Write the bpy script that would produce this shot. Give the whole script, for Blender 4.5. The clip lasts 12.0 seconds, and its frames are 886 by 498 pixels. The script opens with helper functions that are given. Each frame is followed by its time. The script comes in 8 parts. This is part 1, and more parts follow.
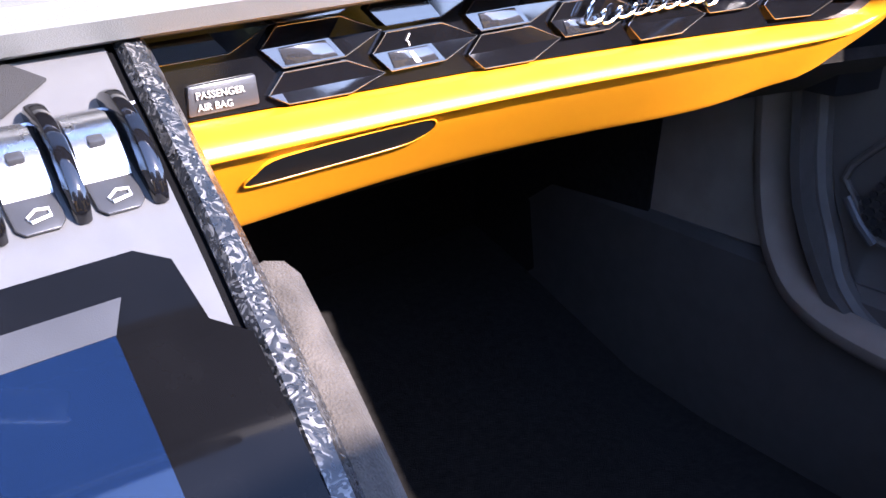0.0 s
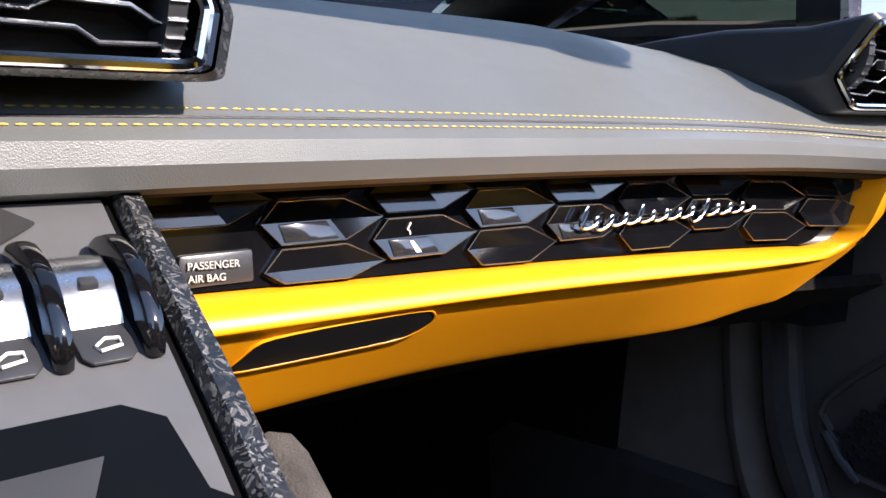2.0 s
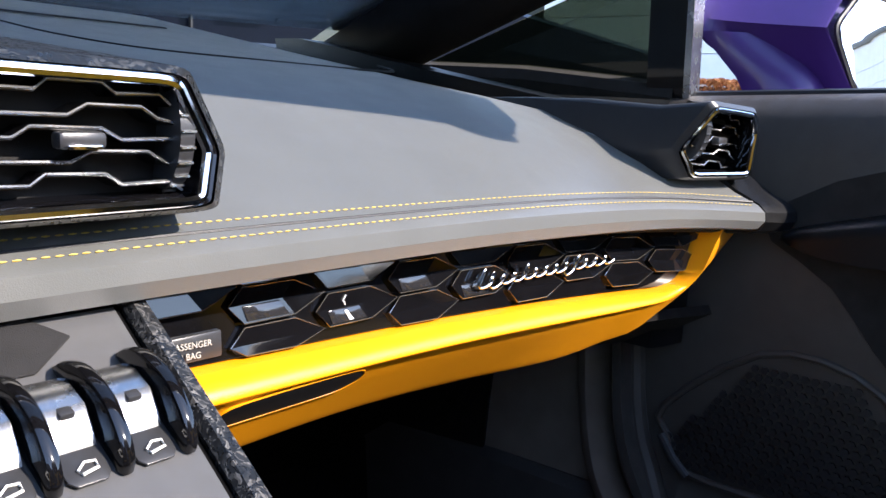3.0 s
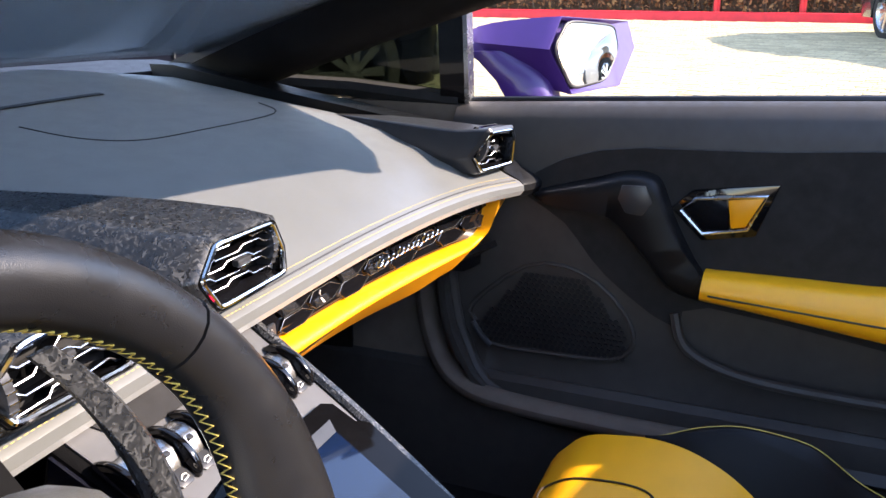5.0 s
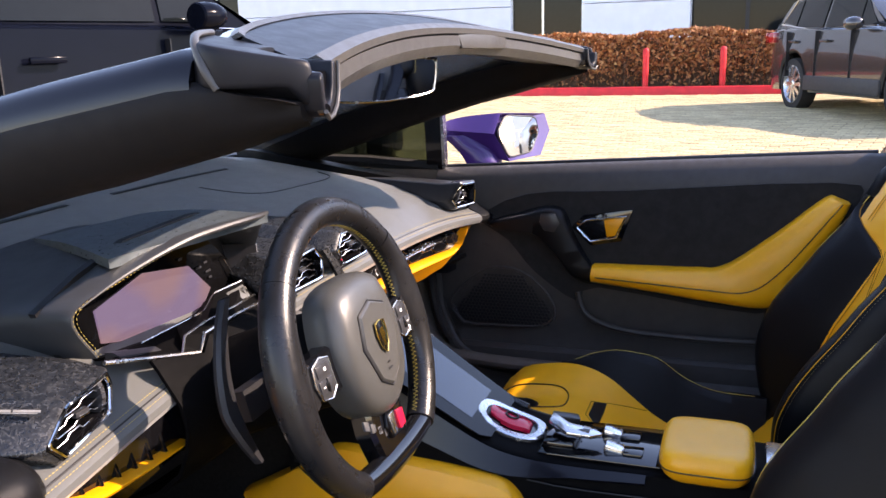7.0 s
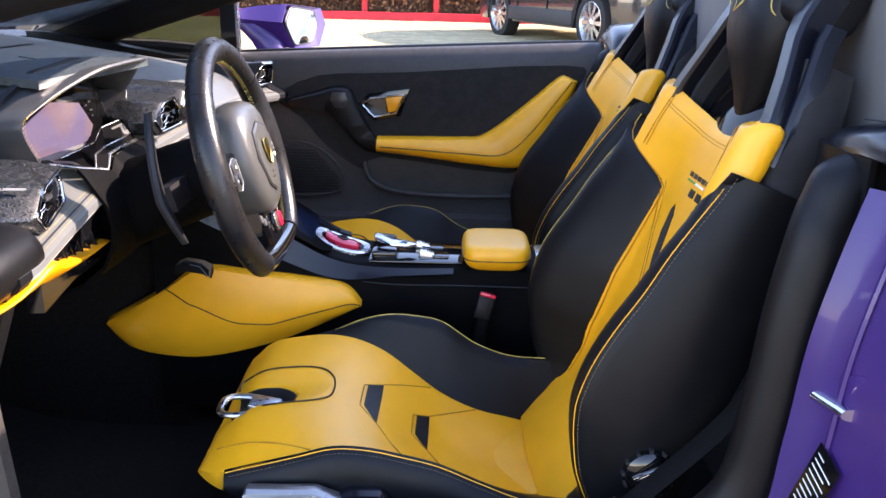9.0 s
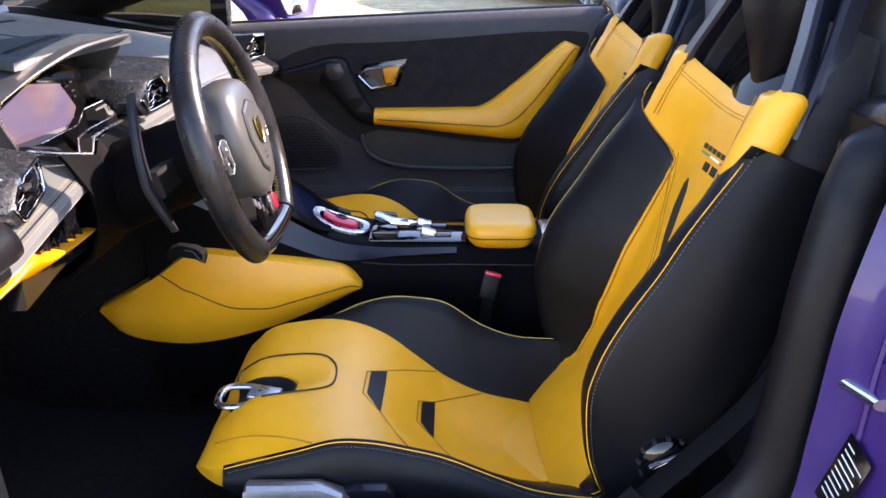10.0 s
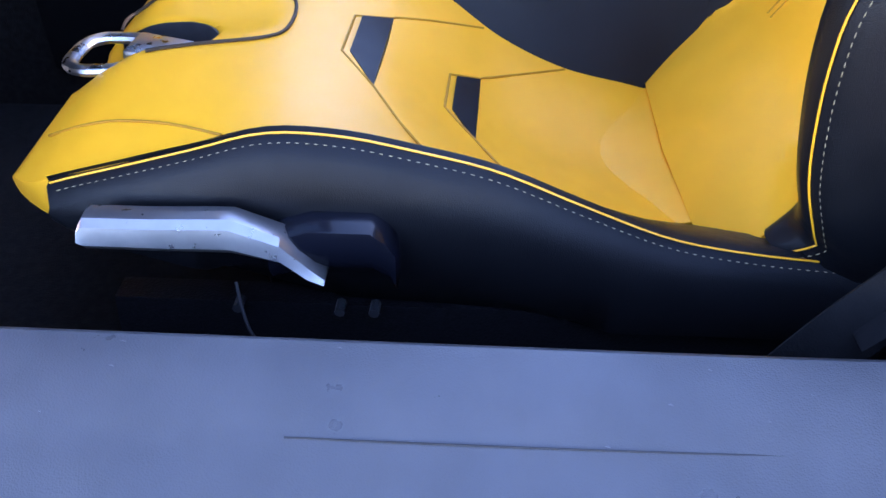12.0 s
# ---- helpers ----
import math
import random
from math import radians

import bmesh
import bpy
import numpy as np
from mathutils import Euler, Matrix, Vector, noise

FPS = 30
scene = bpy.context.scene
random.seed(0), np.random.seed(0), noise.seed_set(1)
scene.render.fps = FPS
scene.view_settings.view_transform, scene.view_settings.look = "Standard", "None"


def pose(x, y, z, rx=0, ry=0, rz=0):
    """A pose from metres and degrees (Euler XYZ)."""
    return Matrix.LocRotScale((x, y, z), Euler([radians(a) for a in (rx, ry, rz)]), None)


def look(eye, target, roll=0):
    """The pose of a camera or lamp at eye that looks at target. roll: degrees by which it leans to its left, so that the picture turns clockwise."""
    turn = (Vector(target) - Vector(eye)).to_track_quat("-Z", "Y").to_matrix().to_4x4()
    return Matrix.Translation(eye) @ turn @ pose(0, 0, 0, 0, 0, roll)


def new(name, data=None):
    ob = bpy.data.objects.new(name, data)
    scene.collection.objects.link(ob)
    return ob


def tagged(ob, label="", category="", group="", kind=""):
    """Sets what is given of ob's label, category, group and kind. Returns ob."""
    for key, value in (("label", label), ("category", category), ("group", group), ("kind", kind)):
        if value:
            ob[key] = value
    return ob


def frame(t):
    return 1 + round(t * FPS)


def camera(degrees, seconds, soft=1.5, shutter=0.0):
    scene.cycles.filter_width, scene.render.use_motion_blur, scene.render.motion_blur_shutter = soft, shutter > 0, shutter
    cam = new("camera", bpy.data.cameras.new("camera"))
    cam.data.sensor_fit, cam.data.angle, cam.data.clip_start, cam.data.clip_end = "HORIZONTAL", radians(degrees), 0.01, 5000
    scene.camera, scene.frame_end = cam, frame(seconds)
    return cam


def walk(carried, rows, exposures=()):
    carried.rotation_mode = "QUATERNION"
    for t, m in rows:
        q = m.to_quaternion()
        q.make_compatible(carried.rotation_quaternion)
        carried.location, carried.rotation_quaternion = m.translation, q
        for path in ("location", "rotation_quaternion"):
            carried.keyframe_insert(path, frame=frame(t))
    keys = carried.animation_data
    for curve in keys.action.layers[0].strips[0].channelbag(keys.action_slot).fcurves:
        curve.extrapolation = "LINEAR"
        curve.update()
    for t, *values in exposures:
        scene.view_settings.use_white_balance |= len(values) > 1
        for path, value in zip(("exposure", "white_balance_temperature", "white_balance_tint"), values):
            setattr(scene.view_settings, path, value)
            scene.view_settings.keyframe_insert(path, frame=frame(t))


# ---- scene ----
cam = camera(54.8, 12.0)
PATH = [
    (0, (0.076, -0.027, 0.813), (1.133, 1.435, -0.052), -2.7),
    (0.5, (0.081, -0.01, 0.806), (1.33, 1.438, 0.22), -1.9),
    (1, (0.086, -0.004, 0.78), (1.415, 1.448, 0.425), -1.4),
    (1.5, (0.084, 0.004, 0.775), (1.423, 1.462, 0.492), -0.2),
    (2, (0.062, 0.012, 0.773), (1.359, 1.505, 0.476), 0.3),
    (2.5, (0.06, 0.028, 0.785), (1.444, 1.438, 0.479), 1.6),
    (3, (-0.022, -0.009, 0.842), (1.515, 1.222, 0.489), 2.9),
    (3.2, (-0.06, -0.016, 0.866), (1.53, 1.135, 0.485), 3.3),
    (4.8, (-0.399, -0.088, 0.998), (1.35, 0.697, 0.427), 0.2),
    (5, (-0.439, -0.127, 1.06), (1.314, 0.612, 0.441), -0.3),
    (5.5, (-0.611, -0.177, 1.115), (1.169, 0.501, 0.503), 0.1),
    (6, (-0.837, -0.225, 1.16), (0.959, 0.498, 0.656), -0.0),
    (6.5, (-1.038, -0.338, 1.179), (0.747, 0.45, 0.742), -0.9),
    (7, (-1.224, -0.353, 1.157), (0.611, 0.298, 0.702), -1.6),
    (7.5, (-1.408, -0.323, 1.114), (0.475, 0.109, 0.596), -2.6),
    (7.7, (-1.45, -0.312, 1.099), (0.442, 0.035, 0.548), -2.6),
    (9.3, (-1.632, -0.216, 1.08), (0.273, -0.227, 0.472), 1.7),
    (9.5, (-1.632, -0.226, 1.082), (0.273, -0.234, 0.473), 1.5),
    (10, (-1.56, -0.219, 1.082), (0.32, -0.213, 0.397), 0.2),
    (10.5, (-1.326, -0.213, 1.004), (0.477, -0.173, 0.139), -1.1),
    (11, (-1.122, -0.229, 0.891), (0.568, -0.155, -0.177), -2.2),
    (11.5, (-1.057, -0.226, 0.768), (0.588, -0.159, -0.367), -2.7),
    (12, (-1.032, -0.218, 0.713), (0.548, -0.105, -0.508), -0.6),
]
EXPOSURES = [(0.0, 3.58, 6300, 26), (0.6, 3.04, 6400, 24), (1.2, 2.34, 7100, 21), (3.0, 2.34, 6900, 16), (5.0, 2.84, 7600, 20), (6.0, 2.70, 7900, 23), (7.0, 2.34, 8100, 27), (7.5, 2.58, 8000, 27), (9.5, 2.92, 7600, 26), (10.5, 2.86, 7900, 30), (11.0, 3.26, 7300, 30), (11.5, 3.53, 5900, 27), (12.0, 3.54, 6200, 32)]
walk(cam, [(t, look(eye, target, roll)) for t, eye, target, roll in PATH], EXPOSURES)

# ---- daylight ----
SUN_TO = Vector((0.180, -0.435, 0.312)).normalized()
world = bpy.data.worlds.new("world")
scene.world = world
world.use_nodes = True
wn = world.node_tree.nodes
sky = wn.new("ShaderNodeTexSky")
sky.sky_type = "NISHITA"
sky.sun_disc = False
sky.sun_elevation = math.asin(SUN_TO.z)
sky.sun_rotation = math.atan2(SUN_TO.x, SUN_TO.y)
sky.air_density, sky.dust_density, sky.ozone_density = 1.0, 0.2, 3.0
world.node_tree.links.new(sky.outputs[0], wn["Background"].inputs[0])
wn["Background"].inputs[1].default_value = 0.15
sun_data = bpy.data.lights.new("sun", "SUN")
sun_data.energy, sun_data.angle, sun_data.color = 2.5, radians(0.53), (1.0, 0.95, 0.87)
sun = new("sun", sun_data)
sun.matrix_world = look((0, 0, 30), Vector((0, 0, 30)) - SUN_TO)

# ---- materials ----
def mat(name, color, rough=0.5, metal=0.0, spec=0.5, scale=40.0, vary=0.12, bump=0.0, bump_scale=900.0, coat=0.0, wear=0.0, tint=None, rand=0.0, sheen=0.0):
    """A surface: colour, broad variation, fine grain relief, gloss."""
    m = bpy.data.materials.new(name)
    m.use_nodes = True
    nt = m.node_tree
    b = nt.nodes["Principled BSDF"]
    b.inputs["Metallic"].default_value = metal
    b.inputs["Specular IOR Level"].default_value = spec
    b.inputs["Coat Weight"].default_value = coat
    b.inputs["Coat Roughness"].default_value = 0.05
    b.inputs["Sheen Weight"].default_value = sheen
    co = nt.nodes.new("ShaderNodeTexCoord")
    n1 = nt.nodes.new("ShaderNodeTexNoise")
    n1.inputs["Scale"].default_value = scale
    n1.inputs["Detail"].default_value = 5.0
    nt.links.new(co.outputs["Object"], n1.inputs["Vector"])
    ramp = nt.nodes.new("ShaderNodeMapRange")
    ramp.inputs["From Min"].default_value, ramp.inputs["From Max"].default_value = 0.3, 0.7
    ramp.inputs["To Min"].default_value, ramp.inputs["To Max"].default_value = 1.0 - vary, 1.0 + vary
    nt.links.new(n1.outputs["Fac"], ramp.inputs["Value"])
    mix = nt.nodes.new("ShaderNodeMix")
    mix.data_type = "RGBA"
    mix.blend_type = "MULTIPLY"
    mix.inputs[0].default_value = 1.0
    base = (*color, 1)
    mix.inputs[6].default_value = base
    nt.links.new(ramp.outputs["Result"], mix.inputs[7])
    out = mix.outputs[2]
    if rand:
        oi = nt.nodes.new("ShaderNodeObjectInfo")
        gi = nt.nodes.new("ShaderNodeNewGeometry")
        add = nt.nodes.new("ShaderNodeMath")
        add.operation = "ADD"
        nt.links.new(oi.outputs["Random"], add.inputs[0])
        nt.links.new(gi.outputs["Random Per Island"], add.inputs[1])
        fr = nt.nodes.new("ShaderNodeMath")
        fr.operation = "FRACT"
        nt.links.new(add.outputs[0], fr.inputs[0])
        mr = nt.nodes.new("ShaderNodeMapRange")
        mr.inputs["To Min"].default_value, mr.inputs["To Max"].default_value = 1 - rand, 1 + rand
        nt.links.new(fr.outputs[0], mr.inputs["Value"])
        mx = nt.nodes.new("ShaderNodeMix")
        mx.data_type, mx.blend_type = "RGBA", "MULTIPLY"
        mx.inputs[0].default_value = 1.0
        nt.links.new(out, mx.inputs[6])
        nt.links.new(mr.outputs["Result"], mx.inputs[7])
        out = mx.outputs[2]
        if tint:
            my = nt.nodes.new("ShaderNodeMix")
            my.data_type = "RGBA"
            sq = nt.nodes.new("ShaderNodeMath")
            sq.operation = "POWER"
            sq.inputs[1].default_value = 2.0
            nt.links.new(fr.outputs[0], sq.inputs[0])
            nt.links.new(sq.outputs[0], my.inputs[0])
            nt.links.new(out, my.inputs[6])
            my.inputs[7].default_value = (*tint, 1)
            out = my.outputs[2]
    nt.links.new(out, b.inputs["Base Color"])
    n2 = nt.nodes.new("ShaderNodeTexNoise")
    n2.inputs["Scale"].default_value = scale * 2.3
    n2.inputs["Detail"].default_value = 6.0
    nt.links.new(co.outputs["Object"], n2.inputs["Vector"])
    rr = nt.nodes.new("ShaderNodeMapRange")
    rr.inputs["From Min"].default_value, rr.inputs["From Max"].default_value = 0.3, 0.7
    rr.inputs["To Min"].default_value, rr.inputs["To Max"].default_value = max(0.02, rough * (0.9 - wear)), min(1.0, rough * (1.1 + wear))
    nt.links.new(n2.outputs["Fac"], rr.inputs["Value"])
    nt.links.new(rr.outputs["Result"], b.inputs["Roughness"])
    if bump:
        v = nt.nodes.new("ShaderNodeTexVoronoi")
        v.inputs["Scale"].default_value = bump_scale
        nt.links.new(co.outputs["Object"], v.inputs["Vector"])
        bp = nt.nodes.new("ShaderNodeBump")
        bp.inputs["Strength"].default_value = bump
        bp.inputs["Distance"].default_value = 0.0006
        nt.links.new(v.outputs["Distance"], bp.inputs["Height"])
        nt.links.new(bp.outputs["Normal"], b.inputs["Normal"])
    return m


def flake_mat(name):
    """Forged carbon: chopped grey flakes in black resin under a satin coat."""
    m = mat(name, (0.03, 0.031, 0.034), 0.34, 0.0, 0.5, 60, 0.2)
    nt = m.node_tree
    b = nt.nodes["Principled BSDF"]
    co = nt.nodes.new("ShaderNodeTexCoord")
    wob = nt.nodes.new("ShaderNodeTexNoise")
    wob.inputs["Scale"].default_value = 70
    nt.links.new(co.outputs["Object"], wob.inputs["Vector"])
    mv = nt.nodes.new("ShaderNodeMix")
    mv.data_type = "VECTOR"
    mv.inputs[0].default_value = 0.075
    nt.links.new(co.outputs["Object"], mv.inputs[4])
    nt.links.new(wob.outputs["Color"], mv.inputs[5])
    v = nt.nodes.new("ShaderNodeTexVoronoi")
    v.inputs["Scale"].default_value = 190
    v.inputs["Randomness"].default_value = 1.0
    nt.links.new(mv.outputs[1], v.inputs["Vector"])
    cr = nt.nodes.new("ShaderNodeValToRGB")
    cr.color_ramp.elements[0].position, cr.color_ramp.elements[0].color = 0.66, (0.009, 0.0105, 0.013, 1)
    cr.color_ramp.elements[1].position, cr.color_ramp.elements[1].color = 1.0, (0.055, 0.057, 0.060, 1)
    sep = nt.nodes.new("ShaderNodeSeparateColor")
    nt.links.new(v.outputs["Color"], sep.inputs[0])
    nt.links.new(sep.outputs[0], cr.inputs[0])
    nt.links.new(cr.outputs[0], b.inputs["Base Color"])
    rr = nt.nodes.new("ShaderNodeMapRange")
    rr.inputs["To Min"].default_value, rr.inputs["To Max"].default_value = 0.22, 0.5
    nt.links.new(sep.outputs[1], rr.inputs["Value"])
    nt.links.new(rr.outputs["Result"], b.inputs["Roughness"])
    return m


def glow_mat(name, color, strength, rough=0.12):
    m = mat(name, (0.01, 0.01, 0.012), rough)
    b = m.node_tree.nodes["Principled BSDF"]
    b.inputs["Emission Color"].default_value = (*color, 1)
    b.inputs["Emission Strength"].default_value = strength
    return m


def glass_mat(name, color=(1, 1, 1), rough=0.0, alpha=0.12):
    """Thin pane: clear with a real reflection."""
    m = bpy.data.materials.new(name)
    m.use_nodes = True
    nt = m.node_tree
    nt.nodes.clear()
    o = nt.nodes.new("ShaderNodeOutputMaterial")
    t = nt.nodes.new("ShaderNodeBsdfTransparent")
    t.inputs[0].default_value = (*color, 1)
    g = nt.nodes.new("ShaderNodeBsdfGlossy")
    g.inputs["Roughness"].default_value = 0.02
    fr = nt.nodes.new("ShaderNodeFresnel")
    fr.inputs[0].default_value = 1.5
    mx = nt.nodes.new("ShaderNodeMixShader")
    nt.links.new(fr.outputs[0], mx.inputs[0])
    nt.links.new(t.outputs[0], mx.inputs[1])
    nt.links.new(g.outputs[0], mx.inputs[2])
    nt.links.new(mx.outputs[0], o.inputs[0])
    return m


YELLOW = mat("yellow_leather", (0.92, 0.40, 0.013), 0.34, 0, 0.5, 22, 0.04, 0.22, 1500, wear=0.08)
YTRIM = mat("yellow_trim", (0.80, 0.305, 0.006), 0.36, 0, 0.5, 9, 0.04, 0.05, 1800)
BLACK = mat("black_leather", (0.0055, 0.0057, 0.0068), 0.38, 0, 0.19, 26, 0.10, 0.28, 1300, wear=0.06)
HANDLE = mat("brushed_handle", (0.33, 0.32, 0.315), 0.30, 0.9, 0.5, 60, 0.08, 0.05, 2500)
# door and footwell browns are lifted to carry warm bounce light
DOORL = mat("door_leather", (0.042, 0.037, 0.034), 0.55, 0, 0.4, 26, 0.10, 0.3, 1300, wear=0.06)
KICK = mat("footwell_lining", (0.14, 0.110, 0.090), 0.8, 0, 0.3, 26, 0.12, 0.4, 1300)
PILLAR = mat("pillar_lining", (0.0065, 0.006, 0.0066), 0.62, 0, 0.18, 26, 0.10, 0.3, 1800)
SUEDE = mat("black_suede", (0.016, 0.0155, 0.016), 0.85, 0, 0.25, 30, 0.2, 0.3, 2200, sheen=0.06)
# bluish base stands in for the sky reflected off the lid
LIDM = mat("sky_tinted_lid", (0.075, 0.092, 0.100), 0.30, 0, 0.8, 60, 0.3, 0.05, 1200, coat=0.15)
DASHL = mat("dash_leather", (0.084, 0.0875, 0.0850), 0.38, 0, 0.8, 16, 0.06, 0.13, 1500, sheen=0.25)
SILLL = mat("sill_leather", (0.052, 0.052, 0.056), 0.42, 0, 0.5, 14, 0.15, 0.3, 900, wear=0.25)
RUBBER = mat("rim_leather", (0.009, 0.0092, 0.0105), 0.30, 0, 0.40, 25, 0.15, 0.12, 1800, wear=0.08)
HUB = mat("hub_leather", (0.056, 0.057, 0.055), 0.32, 0, 0.5, 16, 0.06, 0.2, 1300)
HOODL = mat("hood_leather", (0.036, 0.037, 0.039), 0.40, 0, 0.55, 16, 0.08, 0.13, 1500)
PLASTIC = mat("black_plastic", (0.010, 0.010, 0.012), 0.45, 0, 0.4, 20, 0.2, 0.2, 1400)
GLOSS = mat("gloss_black", (0.004, 0.004, 0.005), 0.07, 0, 0.5, 30, 0.2, coat=0.15, wear=0.3)
SATINB = mat("satin_dark_panel", (0.035, 0.036, 0.04), 0.32, 0.2, 0.5, 40, 0.1, 0.1, 2500)
TOGGLEP = mat("grey_panel", (0.105, 0.105, 0.108), 0.40, 0.3, 0.5, 60, 0.06, 0.08, 2500)
CHROME = mat("chrome", (0.82, 0.82, 0.83), 0.09, 1.0, 0.5, 30, 0.03)
SILVER = mat("satin_silver", (0.62, 0.63, 0.65), 0.26, 1.0, 0.5, 30, 0.05)
GOLD = mat("gold", (0.72, 0.52, 0.16), 0.2, 1.0, 0.5, 30, 0.05)
RED = mat("red_plastic", (0.62, 0.012, 0.045), 0.25, 0, 0.5, 30, 0.08, coat=0.5)
CARBON = flake_mat("forged_carbon")
CARBON2 = flake_mat("forged_carbon_fine")
for _n in CARBON2.node_tree.nodes:
    if _n.type == "TEX_VORONOI" and _n.inputs["Scale"].default_value < 200:
        _n.inputs["Scale"].default_value = 330
    if _n.type == "VALTORGB":
        _n.color_ramp.elements[1].color = (0.15, 0.145, 0.14, 1)
# blacker than the black leather: cabin shade is put into this colour
CAVITYBLK = mat("cavity_black", (0.003, 0.003, 0.0034), 0.60, 0, 0.04, 26, 0.15, 0.3, 1300)
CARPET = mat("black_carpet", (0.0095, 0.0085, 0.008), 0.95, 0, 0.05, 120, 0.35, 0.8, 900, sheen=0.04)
YTHREAD = mat("yellow_thread", (0.58, 0.42, 0.10), 0.6, 0, 0.3, 60, 0.1)
# darker than the yellow leather: the groove's own shade is in this colour
SEAMY = mat("shaded_seam", (0.40, 0.17, 0.008), 0.6, 0, 0.3, 60, 0.15)
SEAMD = mat("dark_seam", (0.035, 0.022, 0.012), 0.6, 0, 0.3, 60, 0.15)
LEVERM = mat("worn_silver", (0.42, 0.43, 0.45), 0.32, 1.0, 0.5, 40, 0.1, wear=0.25)
PIANO = mat("piano_black", (0.003, 0.003, 0.0035), 0.05, 0, 0.12, 30, 0.2, wear=0.3)
PRINT = mat("grey_print", (0.20, 0.20, 0.195), 0.5)
WTHREAD = mat("grey_thread", (0.27, 0.22, 0.12), 0.6, 0, 0.3, 60, 0.1)
PURPLE = mat("purple_paint", (0.040, 0.016, 0.120), 0.38, 0.1, 0.35, 30, 0.04, coat=0.25)
FAIRING = mat("satin_grey_black", (0.125, 0.123, 0.123), 0.42, 0, 0.4, 12, 0.1, coat=0.05)
BODYBLK = mat("satin_black_paint", (0.0045, 0.005, 0.0085), 0.22, 0, 0.30, 12, 0.1, coat=0.1)
HEADER = mat("header_plastic", (0.010, 0.0105, 0.0135), 0.40, 0, 0.18, 20, 0.08, 0.12, 1600)
HEADTRIM = mat("header_grey_trim", (0.055, 0.053, 0.051), 0.40, 0, 0.35, 20, 0.06, 0.12, 1600)
MIRROR = mat("mirror_glass", (0.9, 0.9, 0.92), 0.02, 1.0, 0.5, 5, 0.01)
GLASS = glass_mat("tinted_glass", (0.22, 0.25, 0.20))
HAZYGLASS = glass_mat("hazy_glass", (0.86, 0.93, 0.95))
def haze_film(m, amount):
    """A thin pale film on a pane: dustiness with milky glare painted in."""
    nt = m.node_tree
    o = [n for n in nt.nodes if n.type == "OUTPUT_MATERIAL"][0]
    under = o.inputs[0].links[0].from_socket
    d = nt.nodes.new("ShaderNodeBsdfDiffuse")
    d.inputs[0].default_value = (0.55, 0.58, 0.58, 1)
    n1 = nt.nodes.new("ShaderNodeTexNoise")
    n1.inputs["Scale"].default_value = 9
    n1.inputs["Detail"].default_value = 5
    r1 = nt.nodes.new("ShaderNodeMapRange")
    r1.inputs["To Min"].default_value, r1.inputs["To Max"].default_value = amount * 0.6, amount * 1.4
    nt.links.new(n1.outputs["Fac"], r1.inputs["Value"])
    mx = nt.nodes.new("ShaderNodeMixShader")
    nt.links.new(r1.outputs["Result"], mx.inputs[0])
    nt.links.new(under, mx.inputs[1])
    nt.links.new(d.outputs[0], mx.inputs[2])
    nt.links.new(mx.outputs[0], o.inputs[0])
haze_film(HAZYGLASS, 0.19)
DARKGLASS = mat("dark_glass", (0.006, 0.008, 0.009), 0.05, 0, 0.14, 10, 0.1)
SCREEN = mat("display_glass", (0.003, 0.008, 0.024), 0.04, 0, 0.5, 10, 0.1, coat=0.15)
CLUSTER = glow_mat("lit_display", (0.50, 0.26, 0.34), 0.10, 0.2)
_nt = CLUSTER.node_tree
_no, _cr = _nt.nodes.new("ShaderNodeTexNoise"), _nt.nodes.new("ShaderNodeValToRGB")
_co = _nt.nodes.new("ShaderNodeTexCoord")
_nt.links.new(_co.outputs["Object"], _no.inputs["Vector"])
_no.inputs["Scale"].default_value, _no.inputs["Detail"].default_value = 9.0, 1.0
_cr.color_ramp.elements[0].position, _cr.color_ramp.elements[0].color = 0.38, (0.42, 0.34, 0.62, 1)
_cr.color_ramp.elements[1].position, _cr.color_ramp.elements[1].color = 0.56, (0.60, 0.40, 0.46, 1)
_nt.links.new(_no.outputs["Fac"], _cr.inputs[0])
_nt.links.new(_cr.outputs[0], _nt.nodes["Principled BSDF"].inputs["Emission Color"])
WHITEP = mat("white_print", (0.75, 0.75, 0.73), 0.5)
BUMPER = mat("grey_cladding", (0.03, 0.03, 0.032), 0.6, 0, 0.4, 20, 0.1, 0.2, 300)
SUVPAINT = mat("dark_grey_paint", (0.035, 0.034, 0.036), 0.22, 0.3, 0.5, 10, 0.06, coat=0.9)
SILVERPAINT = mat("silver_paint", (0.45, 0.46, 0.48), 0.25, 0.5, 0.5, 10, 0.05, coat=0.8)
NAVY = mat("black_blue_paint", (0.003, 0.004, 0.008), 0.16, 0.0, 0.05, 10, 0.06)
TYRE = mat("tyre_rubber", (0.018, 0.018, 0.018), 0.8, 0, 0.3, 30, 0.2)
PAVER = mat("paver", (0.42, 0.335, 0.19), 0.85, 0, 0.3, 25, 0.16, 0.5, 160, rand=0.20)
GROUND = mat("jointing_sand", (0.24, 0.20, 0.14), 0.95, 0, 0.2, 8, 0.2, 0.5, 120)
REDPAINT = mat("red_paint", (0.62, 0.02, 0.025), 0.5, 0, 0.4, 6, 0.15, 0.15, 60)
LEAF = mat("hedge_leaf", (0.34, 0.115, 0.045), 0.7, 0, 0.3, 3, 0.25, rand=0.45, tint=(0.40, 0.20, 0.075))
TWIG = mat("hedge_twig", (0.12, 0.07, 0.045), 0.9, 0, 0.2, 10, 0.2)
WALLW = mat("white_render", (0.72, 0.73, 0.75), 0.8, 0, 0.3, 3, 0.04, 0.2, 80)
